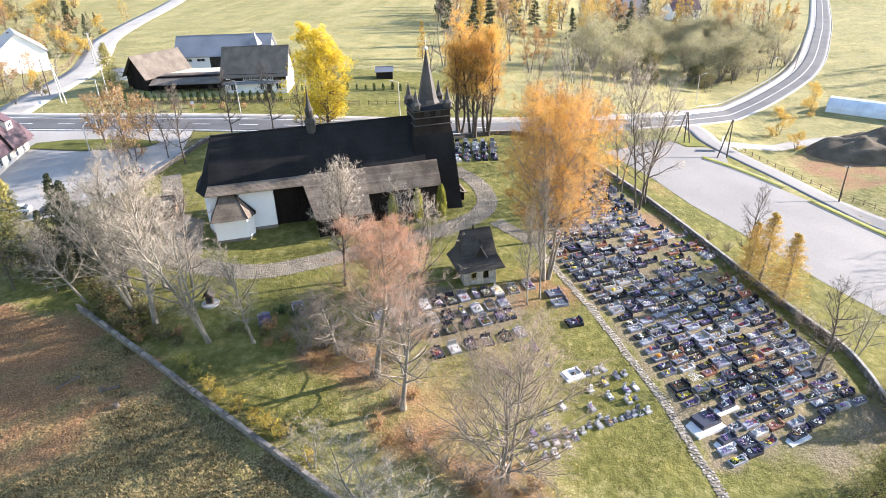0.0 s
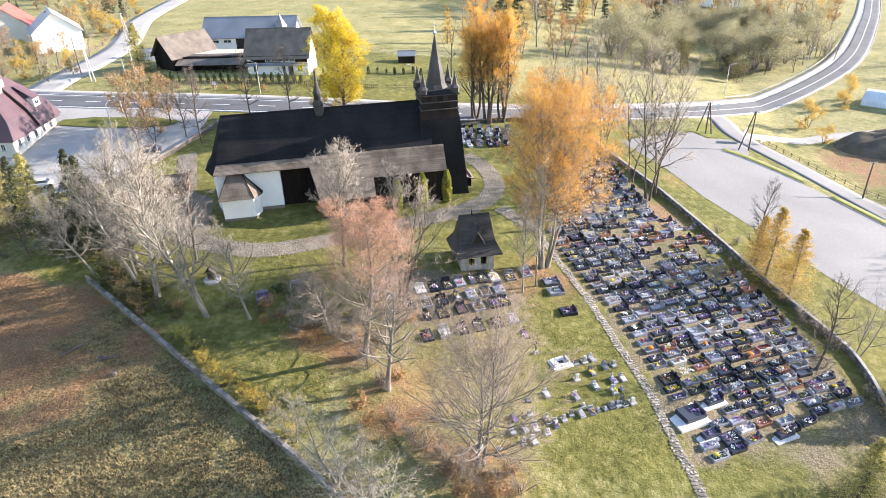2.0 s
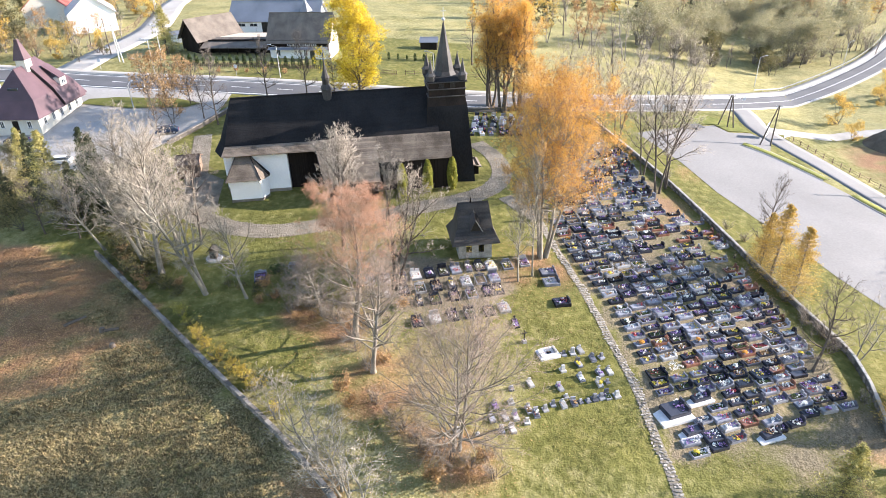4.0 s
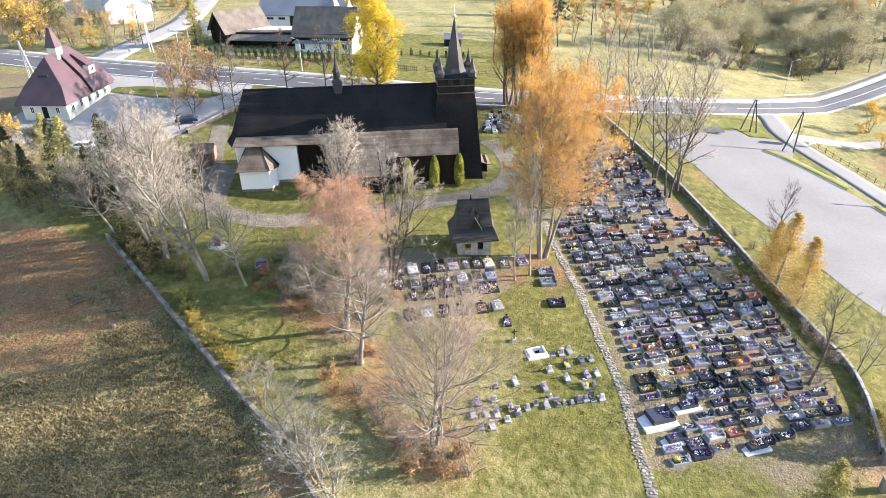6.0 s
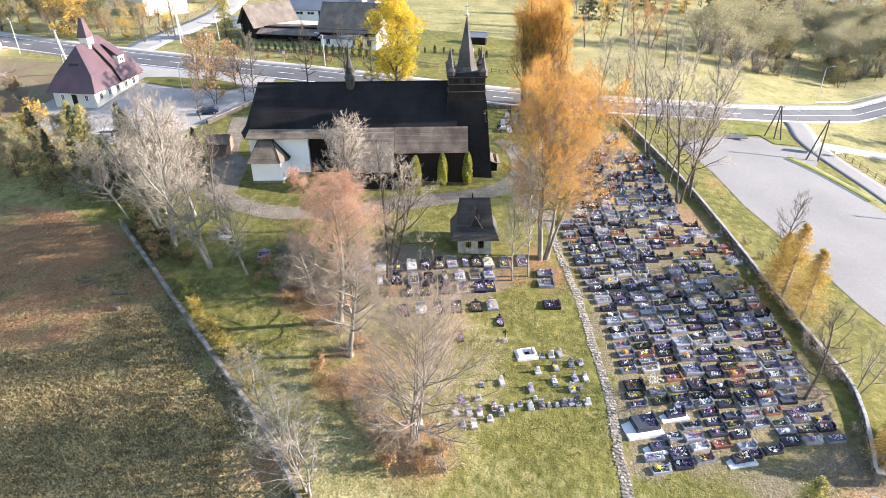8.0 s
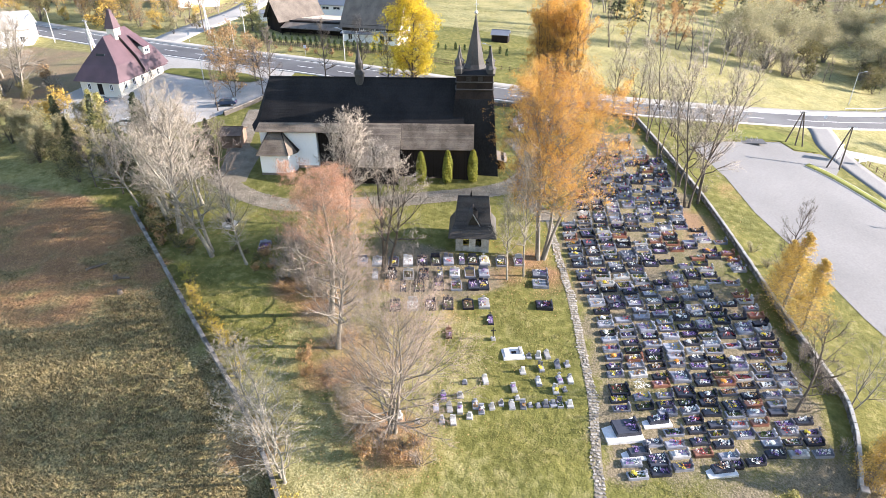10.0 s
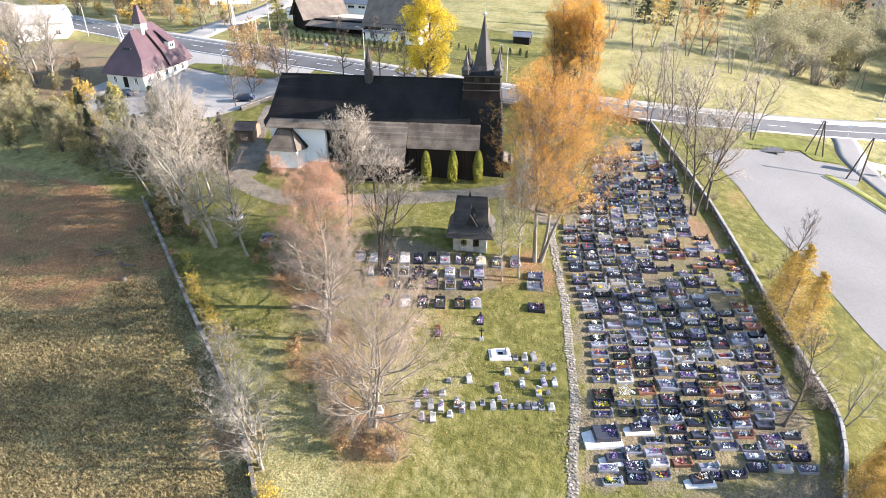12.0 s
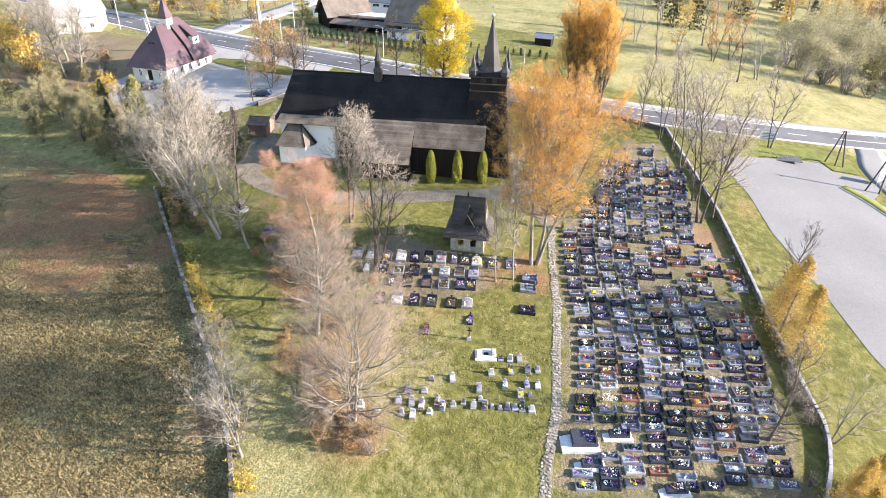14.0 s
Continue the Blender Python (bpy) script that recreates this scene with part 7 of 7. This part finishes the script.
def pot_flower(seed, r):
    """One round chrysanthemum in a pot."""
    rng = random.Random(seed)
    bm = bmesh.new()
    for _ in range(26):
        a, u = rng.uniform(0, 6.28), rng.uniform(0, 1)
        e = math.acos(1 - u)
        q = Vector((math.cos(a) * math.sin(e), math.sin(a) * math.sin(e), math.cos(e) * 0.8)) * r
        s = r * 0.42
        add_lathe(bm, [(0, -s * 0.3), (s, 0), (s * 0.7, s * 0.5), (0, s * 0.6)], 5, (q.x, q.y, q.z + r * 0.6), a)
    return bm_mesh("chrysanthemum", bm)


def lantern_shape(h, r):
    """One grave light: glass body, flared rim and pointed lid."""
    bm = bmesh.new()
    add_lathe(bm, [(r, 0), (r, h * 0.65), (r * 1.15, h * 0.68), (r * 0.5, h * 0.92), (0.01, h)], 6)
    return bm_mesh("lantern", bm)


def headstone(kind, w):
    bm = bmesh.new()
    if kind == 0:
        add_box(bm, -0.08, 0.08, -w * 0.42, w * 0.42, 0.12, 0.85, 0.02)
    elif kind == 1:
        pts = [(-w * 0.38, 0.12), (w * 0.38, 0.12), (w * 0.38, 0.7)] + [(w * 0.38 * math.cos(a), 0.7 + 0.24 * math.sin(a)) for a in (0.5, 1.0, 1.57, 2.14, 2.64)] + [(-w * 0.38, 0.7)]
        f, b = [bm.verts.new((-0.07, y, z)) for y, z in pts], [bm.verts.new((0.07, y, z)) for y, z in pts]
        bm.faces.new(f)
        bm.faces.new(b[::-1])
        for i in range(len(pts)):
            j = (i + 1) % len(pts)
            bm.faces.new((f[j], f[i], b[i], b[j]))
    elif kind == 2:
        add_box(bm, -0.08, 0.08, -w * 0.45, -w * 0.06, 0.12, 0.72, 0.02)
        add_box(bm, -0.08, 0.08, w * 0.02, w * 0.42, 0.12, 0.95, 0.02)
    elif kind == 3:
        add_box(bm, -0.22, 0.12, -w * 0.36, w * 0.36, 0.12, 0.42, 0.03, None, 0.25)
        add_box(bm, -0.05, 0.05, -0.06, 0.06, 0.4, 1.05)
        add_box(bm, -0.05, 0.05, -0.24, 0.24, 0.76, 0.87)
    else:
        add_box(bm, -0.07, 0.07, -w * 0.45, w * 0.45, 0.12, 0.62, 0.02)
        add_box(bm, -0.06, 0.06, -0.05, 0.05, 0.6, 1.1)
        add_box(bm, -0.06, 0.06, -0.2, 0.2, 0.86, 0.95)
    add_box(bm, -0.14, 0.14, -w * 0.47, w * 0.47, -0.02, 0.14, 0.015)
    return bm_mesh("headstone", bm)


def grave_frame(L, w, h):
    bm = bmesh.new()
    t = 0.13
    add_box(bm, -L / 2, L / 2, -w / 2, -w / 2 + t, -0.5, h, 0.015)
    add_box(bm, -L / 2, L / 2, w / 2 - t, w / 2, -0.5, h, 0.015)
    add_box(bm, -L / 2, -L / 2 + t, -w / 2 + t + 0.002, w / 2 - t - 0.002, -0.5, h, 0.015)
    add_box(bm, L / 2 - t, L / 2, -w / 2 + t + 0.002, w / 2 - t - 0.002, -0.5, h, 0.015)
    return bm_mesh("border", bm)


GV = {}
SIZES = {"single": (2.0, 0.88, 0.20), "low": (1.9, 0.84, 0.13), "wide": (2.1, 1.6, 0.24), "short": (1.15, 0.66, 0.15)}
for nm, (L_, W_, H_) in SIZES.items():
    slab_bm = box(-L_ / 2 + 0.04, L_ / 2 - 0.36, -W_ / 2 + 0.03, W_ / 2 - 0.03, H_, H_ + 0.09, 0.02)
    soil_bm = box(-L_ / 2 + 0.12, L_ / 2 - 0.12, -W_ / 2 + 0.12, W_ / 2 - 0.12, -0.3, H_ - 0.04, 0.0)
    GV[nm] = dict(border=grave_frame(L_, W_, H_), slab=bm_mesh("slab", slab_bm), soil=bm_mesh("soil", soil_bm),
                  stone=[headstone(k, W_) for k in range(5)], bouquet=[ball_cluster(k, 18, L_ * 0.19, W_ * 0.33, 0, 0.078) for k in range(3)],
                  full=[ball_cluster(k + 9, 44, L_ * 0.36, W_ * 0.36, 0, 0.09) for k in range(2)])
LIGHTS = [lantern_shape(0.17 + 0.05 * k, 0.055 + 0.009 * k) for k in range(4)]
POT = [pot_flower(k, 0.24) for k in range(3)]
FLOWERS = ["flower_white"] * 5 + ["flower_purple"] * 5 + ["leaf_brown"] * 3 + ["flower_yellow"] * 2 + ["flower_red", "leaf_green", "leaf_green", "leaf_moss"]
STONES = ["granite_grey"] * 7 + ["granite_dark"] * 6 + ["lastrico"] * 2 + ["granite_brown"]
WORDS = {"granite_grey": "grey granite", "granite_dark": "polished dark granite", "lastrico": "pale terrazzo", "granite_brown": "brown granite", "marble": "white stone", "soil": "planted earth"}
FW = {"leaf_moss": "faded plants", "leaf_brown": "dry plants", "flower_white": "white flowers", "flower_purple": "purple flowers", "flower_yellow": "yellow flowers", "flower_red": "red flowers", "flower_orange": "orange flowers", "leaf_green": "green plants"}


def grave(x, y, turn, size, stone, top, group, rng, deco=1.0, head=True, scale=1.0, head_kind=None, tall=1.0):
    L, w, h = SIZES[size]
    v = GV[size]
    fl = rng.choice(FLOWERS)
    dirx = Vector((math.cos(radians(turn)), math.sin(radians(turn))))
    slope = (ground(x + dirx.x, y + dirx.y) - ground(x - dirx.x, y - dirx.y)) / 2
    z = ground(x, y) + 0.06
    m = Matrix.Translation((x, y, z)) @ pose(0, 0, 0, 0, 0, turn) @ Matrix.Rotation(-math.atan(slope) * 0.6, 4, "Y") @ Matrix.Scale(scale, 4)
    ob = thing("grave", m, f"{WORDS[stone]} grave with {FW[fl]} on {'a flat slab' if top == 'slab' else 'planted soil'}", "grave", group)
    link_mesh("border", own(v["border"], M[stone]), None, ob)
    zt = h + 0.09 if top == "slab" else h - 0.05
    link_mesh(top, own(v[top], M[stone] if top == "slab" else M["soil"]), None, ob)
    if head:
        hk = rng.randrange(5) if head_kind is None else head_kind
        link_mesh("headstone", own(v["stone"][hk], M[stone]), None, ob, "", Matrix.Translation((L / 2 - 0.17, 0, h)) @ Matrix.Scale(rng.uniform(0.42, 0.8) * tall, 4, (0, 0, 1)))
    if deco > 0:
        if top == "soil" and rng.random() < 0.7:
            link_mesh("planting", own(rng.choice(v["full"]), M[fl if rng.random() < 0.55 else "leaf_green"]), None, ob, "", Matrix.Translation((-0.05, 0, zt)))
        if rng.random() < 0.85 * deco:
            link_mesh("bouquet", own(rng.choice(v["bouquet"]), M[fl]), None, ob, "", Matrix.Translation((L * 0.18, rng.uniform(-0.1, 0.1), zt)))
        if rng.random() < 0.68 * deco:
            link_mesh("bouquet", own(rng.choice(v["bouquet"]), M[rng.choice(FLOWERS)]), None, ob, "", Matrix.Translation((-L * 0.12, rng.uniform(-0.15, 0.15), zt)) @ pose(0, 0, 0, 0, 0, 90 * rng.randrange(4)))
        if rng.random() < 0.10 * deco:
            link_mesh("chrysanthemum", own(rng.choice(POT), M[rng.choice(("flower_yellow", "flower_yellow", "flower_white", "flower_orange", "flower_purple"))]), None, ob, "", Matrix.Translation((-L * rng.uniform(0.0, 0.3), rng.uniform(-0.2, 0.2), zt)))
        if rng.random() < 0.9 * deco:
            for _ in range(rng.randrange(3, 7)):
                link_mesh("lantern", own(rng.choice(LIGHTS), M["lantern"]), None, ob, "", Matrix.Translation((rng.uniform(-L * 0.36, L * 0.2), rng.uniform(-w * 0.38, w * 0.38), zt)))
    for c in ob.children:
        if c.name.split(".")[0] in ("bouquet", "planting", "chrysanthemum"):
            c["kind"] = "stuff"
    return ob


FAR = collections.defaultdict(list)


def far_grave(x, y, turn, stone, rng):
    """A simple grave, kept for the joined far rows."""
    z = ground(x, y)
    m = Matrix.Translation((x, y, z)) @ pose(0, 0, 0, 0, 0, turn)
    FAR[stone] += [(m, (-1.0, 0.75, -0.45, 0.45, -0.4, 0.33)), (m, (0.75, 0.98, -0.4, 0.4, -0.4, rng.uniform(0.8, 1.2)))]
    for _ in range(5):
        a, b = rng.uniform(-0.8, 0.6), rng.uniform(-0.35, 0.35)
        FAR[rng.choice(FLOWERS)].append((m, (a - 0.1, a + 0.1, b - 0.1, b + 0.1, 0.33, 0.33 + rng.uniform(0.12, 0.3))))


# the large field: columns of graves beside the flagged path
COLUMN = spline([(28.4, 48.2), (26.7, 53.0), (22.9, 67.0), (18.7, 75.8), (14.6, 85.9), (10.2, 103), (5.6, 121)], 0.25)
CUM = np.concatenate([[0], np.cumsum(np.linalg.norm(np.diff(COLUMN, axis=0), axis=1))])
FIELD_EDGE = [(14.0, 82.5), (13.6, 99), (12.4, 118), (17.5, 125), (25.5, 115.5), (29.2, 98.5), (33.0, 97.6), (36, 93.9), (38.6, 87.5), (40.4, 79.6), (42.6, 72.3), (44.2, 66), (46.4, 60.3), (45.6, 57.5), (36.2, 50.3), (27.0, 46.8), (21.2, 66)]
rg = random.Random(11)
for col in range(13):
    s = rg.uniform(0.0, 0.8)
    while s < CUM[-1]:
        wide = rg.random() < 0.07
        i = int(np.searchsorted(CUM, s))
        c = COLUMN[min(i, len(COLUMN) - 1)] + col * np.array([2.19, 1.30]) + np.array([rg.uniform(-0.15, 0.15), rg.uniform(-0.1, 0.1)])
        x, y = float(c[0]), float(c[1])
        gap = rg.random() < (0.05 if col < 4 else 0.26 if y > 80 else 0.05 if col < 6 else 0.13)
        plinth = math.hypot(x - 26.4, y - 53.6) < 2.6 or min(math.hypot(x - a, y - b) for a, b in ((28.0, 51.2), (36.0, 52.6), (29.5, 56.0), (27.5, 60.2))) < 1.25
        if inside(x, y, FIELD_EDGE) and not gap and not plinth:
            st = rg.choice(STONES)
            top = "soil" if rg.random() < 0.30 else "slab"
            if y > 98:
                far_grave(x, y, 27 + rg.uniform(-3, 3), st, rg)
            else:
                grave(x, y, 27 + rg.uniform(-2.5, 2.5), "wide" if wide else rg.choice(("single", "single", "single", "low")), st, top, "graves in the large field", rg, 1.0)
        s += 2.0 if wide else rg.uniform(1.12, 1.42)
# wide white plinth with a polished dark double grave
pl = thing("grave_plinth", Matrix.Translation((26.2, 53.4, ground(26.2, 53.4) - 0.02)) @ pose(0, 0, 0, 0, 0, 28), "broad white stone plinth under a dark grave", "plinth")
part("step", box(-2.0, 1.9, -1.6, 1.6, -0.6, 0.16, 0.03), M["marble"], pl)
g1 = grave(26.6, 53.6, 28, "wide", "granite_dark", "slab", "graves in the large field", rg, 1.0, scale=1.25)
g1.location.z += 0.18
for x, y in ((28.0, 51.2), (36.0, 52.6), (29.5, 56.0)):
    q = thing("grave_plinth", Matrix.Translation((x, y, ground(x, y) - 0.05)) @ pose(0, 0, 0, 0, 0, 28), "pale concrete plinth under a grave", "plinth")
    part("step", box(-1.6, 1.5, -0.85, 0.85, -0.6, 0.14, 0.03), M["marble"], q)
    gq = grave(x + 0.15, y + 0.08, 28, "single", "granite_dark", "slab", "graves in the large field", rg, 1.0, scale=1.05)
    gq.location.z += 0.14
heap = thing("flower_heap", Matrix.Translation((27.5, 60.2, ground(27.5, 60.2) + 0.3)) @ pose(0, 0, 0, 0, 0, 28), "heap of white wreaths on a fresh grave", "wreaths")
for k in range(5):
    fh = link_mesh("wreath", own(GV["wide"]["full"][k % 2], M["flower_white"]), None, heap, "", Matrix.Translation(((k % 3 - 1) * 0.45, (k // 3 - 0.5) * 0.6, 0.06 * k)) @ pose(0, 0, 0, 6 * k, 0, 70 * k) @ Matrix.Scale(0.5, 4))
    fh["kind"] = "stuff"

# rows near the bell house, turned to face the field
rm = random.Random(21)
ROW1 = [(-6.3, 69.4), (-4.5, 70.1), (-2.8, 70.9), (-1.1, 71.7), (0.5, 72.4), (2.1, 73.2), (3.5, 73.8), (5.0, 74.3), (7.2, 74.9), (9.4, 76.1), (-8.3, 68.5), (-10.2, 67.9)]
ROW2 = [(-5.4, 66.7), (-3.4, 67.6), (-1.5, 68.4), (0.4, 69.3), (2.2, 70.1), (4.0, 71.0), (5.7, 71.8), (-7.4, 65.9)]
ROW3 = [(-3.1, 65.1), (-1.2, 65.9), (1.1, 67.0), (3.2, 67.9), (5.2, 68.8), (6.4, 69.4)]
ROW4 = [(-0.6, 62.3), (1.4, 63.2), (3.4, 64.1), (5.7, 65.1), (7.5, 66.0), (-2.6, 61.4)]
for row in (ROW1, ROW2, ROW3, ROW4):
    for x, y in row:
        grave(x, y, 112 + rm.uniform(-2, 2), rm.choice(("single", "wide", "wide")), rm.choice(("granite_dark", "granite_dark", "granite_dark", "granite_grey", "lastrico")), rm.choice(("slab", "slab", "soil")), "graves by the bell house", rm, 1.0, scale=0.86, tall=1.2)
for x, y in ((12.7, 74.6), (13.2, 72.6), (14.6, 68.7)):
    grave(x, y, 20, "wide", "granite_dark" if y < 70 else "granite_grey", "slab", "graves beside the path", rm, 1.0, scale=1.0)
for x, y, st in ((9.1, 63.5, "granite_dark"), (5.2, 59.4, "granite_brown"), (-24.4, 66.2, "granite_grey"), (-20.6, 68.6, "lastrico")):
    grave(x, y, 112, "wide" if x < -10 else "single", st, "soil", "single graves in the grass", rm, 0.6, scale=1.0 if x < -10 else 0.8)
# old children's graves: low white slabs and small stones
big = thing("white_grave", Matrix.Translation((13.05, 59.3, ground(13.05, 59.3))) @ pose(0, 0, 0, 0, 0, 27), "large white stone slab grave in the grass", "grave")
part("base", box(-1.25, 1.25, -1.0, 1.0, -0.5, 0.14, 0.03), M["marble"], big)
part("slab", box(-1.0, 0.9, -0.75, 0.75, 0.14, 0.26, 0.03), M["marble"], big)
part("headstone", box(0.7, 0.98, -0.5, 0.5, 0.26, 0.62, 0.03), M["lastrico"], big)
part("plate", box(-0.2, 0.35, -0.35, 0.1, 0.262, 0.3, 0.01), M["granite_dark"], big, "small dark name plate")
SMALL = [(14.9, 59.5), (15.9, 59.9), (16.8, 60.5), (14.8, 57.0), (18.2, 59.5), (19.2, 60.0), (18.9, 57.4), (20.0, 57.9), (14.5, 54.3), (19.7, 56.3), (18.8, 55.8), (16.8, 56.2), (11.3, 54.2), (9.3, 53.1), (16.6, 58.3)]
LINE = [(13.0, 51.0), (13.8, 51.8), (14.9, 52.0), (15.2, 53.2), (16.0, 52.5), (16.7, 52.8), (17.5, 53.1), (18.2, 53.5), (18.9, 53.9), (19.6, 54.2), (20.6, 54.5), (8.9, 49.2), (10.0, 49.4), (11.2, 49.0), (11.3, 50.6), (8.7, 47.4), (9.8, 47.8), (6.4, 46.5), (7.6, 48.7), (7.8, 50.4), (9.4, 51.2), (4.4, 46.3), (12.1, 50.2)]
for x, y in SMALL + LINE:
    if rm.random() < 0.55:
        ob = thing("memorial_stone", Matrix.Translation((x, y, ground(x, y))) @ pose(0, 0, 0, 0, 0, 115 + rm.uniform(-8, 8)) @ Matrix.Scale(rm.uniform(0.8, 1.25), 4), "small pale old memorial stone in grass", "memorial stone", "old memorial stones")
        st = rm.choice(("lastrico", "granite_grey", "granite_grey"))
        part("base", box(-0.35, 0.35, -0.3, 0.3, -0.3, 0.16, 0.03), M[st], ob)
        part("stone", box(-0.12, 0.16, -0.22, 0.22, 0.16, rm.uniform(0.5, 0.85), 0.04, 0.2), M[st], ob)
    else:
        grave(x, y, 115 + rm.uniform(-6, 6), "short", rm.choice(("lastrico", "granite_grey", "granite_grey")), rm.choice(("soil", "slab")), "small old graves", rm, 0.25, scale=0.95)
# graves behind the tower
rn = random.Random(31)
for k in range(30):
    x, y = -2.5 + (k % 6) * 1.75 + rn.uniform(-0.2, 0.2), 116.5 + (k // 6) * 2.0 + (k % 6) * 0.5
    far_grave(x, y, 108 + rn.uniform(-4, 4), rn.choice(("lastrico", "marble", "granite_grey", "granite_dark")), rn)
bm = bmesh.new()
far_mats = list(FAR)
for mi, key in enumerate(far_mats):
    for m, dims in FAR[key]:
        n0 = len(bm.faces)
        add_box(bm, *dims, 0.0, m)
        bm.faces.ensure_lookup_table()
        for f in bm.faces[n0:]:
            f.material_index = mi
far_me = bm_mesh("far_graves", bm)
for key in far_mats:
    far_me.materials.append(M[key])
tagged(link_mesh("far_graves", far_me, None), "distant rows of granite graves with bright flowers", "graves", kind="stuff")
# a thin cross by the slab
cr = thing("cross_monument", Matrix.Translation((10.3, 60.6, ground(10.3, 60.6))) @ pose(0, 0, 0, 0, 0, 27), "slender weathered stone cross on a small base", "cross")
part("base", box(-0.3, 0.3, -0.3, 0.3, -0.3, 0.35, 0.04, 0.2), M["lastrico"], cr)
bm = box(-0.06, 0.06, -0.06, 0.06, 0.35, 1.7)
add_box(bm, -0.3, 0.3, -0.05, 0.05, 1.25, 1.37)
part("cross", bm, M["iron"], cr)
# roofed wayside shrine on a round stone base
sh = thing("wayside_shrine", Matrix.Translation((-32.3, 69.3, ground(-32.3, 69.3))) @ pose(0, 0, 0, 0, 0, 10), "small roofed wooden shrine on a round stone base", "shrine")
part("base", lathe([(1.15, -0.3), (1.15, 0.12), (1.0, 0.16), (0, 0.16)], 14), M["lastrico"], sh)
part("body", box(-0.45, 0.45, -0.4, 0.4, 0.16, 1.3, 0.02), M["plank"], sh)
# no hollow here: a black plate gives the shade of the niche
part("opening", box(-0.3, 0.3, -0.43, -0.39, 0.3, 1.15), M["iron"], sh)
part("roof", slab([(-0.75, -0.7, 1.2), (0, -0.7, 1.95), (0, 0.7, 1.95), (-0.75, 0.7, 1.2)], 0.06), M["shingle"], sh)
# slope to the sun in lighter shingle: lit side painted by material
part("roof_side", slab([(0.75, -0.7, 1.2), (0, -0.7, 1.95), (0, 0.7, 1.95), (0.75, 0.7, 1.2)], 0.06), M["shingle_brown"], sh)
# flagged path
rp = random.Random(41)
path = thing("graveyard_path", Matrix(), "narrow irregular flagstone path through the graveyard", "path", kind="structure")
PL = spline(PATH_LINE, 0.38)
PN = normals2(PL)
FLAG_SHAPES = []
for k in range(12):
    n = rp.choice((5, 6, 7))
    sx, sy = rp.uniform(0.13, 0.23), rp.uniform(0.11, 0.18)
    FLAG_SHAPES.append([(math.cos(2 * math.pi * i / n) * sx * rp.uniform(0.8, 1.15), math.sin(2 * math.pi * i / n) * sy * rp.uniform(0.8, 1.15)) for i in range(n)])


def flagstone(bm, pts, m=Matrix()):
    lo, hi = [bm.verts.new(m @ Vector((x, y, -0.15))) for x, y in pts], [bm.verts.new(m @ Vector((x * 0.9, y * 0.9, 0.03))) for x, y in pts]
    for i in range(len(pts)):
        j = (i + 1) % len(pts)
        bm.faces.new((lo[i], lo[j], hi[j], hi[i]))
    bm.faces.new(hi)
    return bm


shapes = []
for pts in FLAG_SHAPES:
    me = bm_mesh("flagstone", flagstone(bmesh.new(), pts))
    me.materials.append(M["flag"])
    shapes.append(me)
strip("joint_bed", spline(PATH_LINE, 1.0), -0.48, 0.48, 0.025, mat("trodden earth", (0.14, 0.12, 0.085), (0.28, 0.245, 0.185), 0.8, 7, 0.95, 0.5), 2, path)
far_flags = bmesh.new()
for i, p in enumerate(PL):
    wander = 0.12 * math.sin(i * 0.17) + 0.08 * math.sin(i * 0.46)
    for o in (-0.36, -0.12, 0.12, 0.36):
        if rp.random() < 0.93:
            q = p + PN[i] * (o + wander + rp.uniform(-0.08, 0.08)) + np.array([rp.uniform(-0.08, 0.08), rp.uniform(-0.08, 0.08)])
            m = Matrix.Translation((q[0], q[1], ground(*q) + 0.05 + rp.uniform(-0.012, 0.02))) @ pose(0, 0, 0, rp.uniform(-4, 4), rp.uniform(-4, 4), rp.uniform(0, 360))
            k = rp.randrange(12)
            if p[1] < 64:
                link_mesh("flagstone", shapes[k], None, path, "", m)
            else:
                flagstone(far_flags, FLAG_SHAPES[k], m)
part("flagstones_beyond", far_flags, M["flag"], path)["kind"] = "stuff"
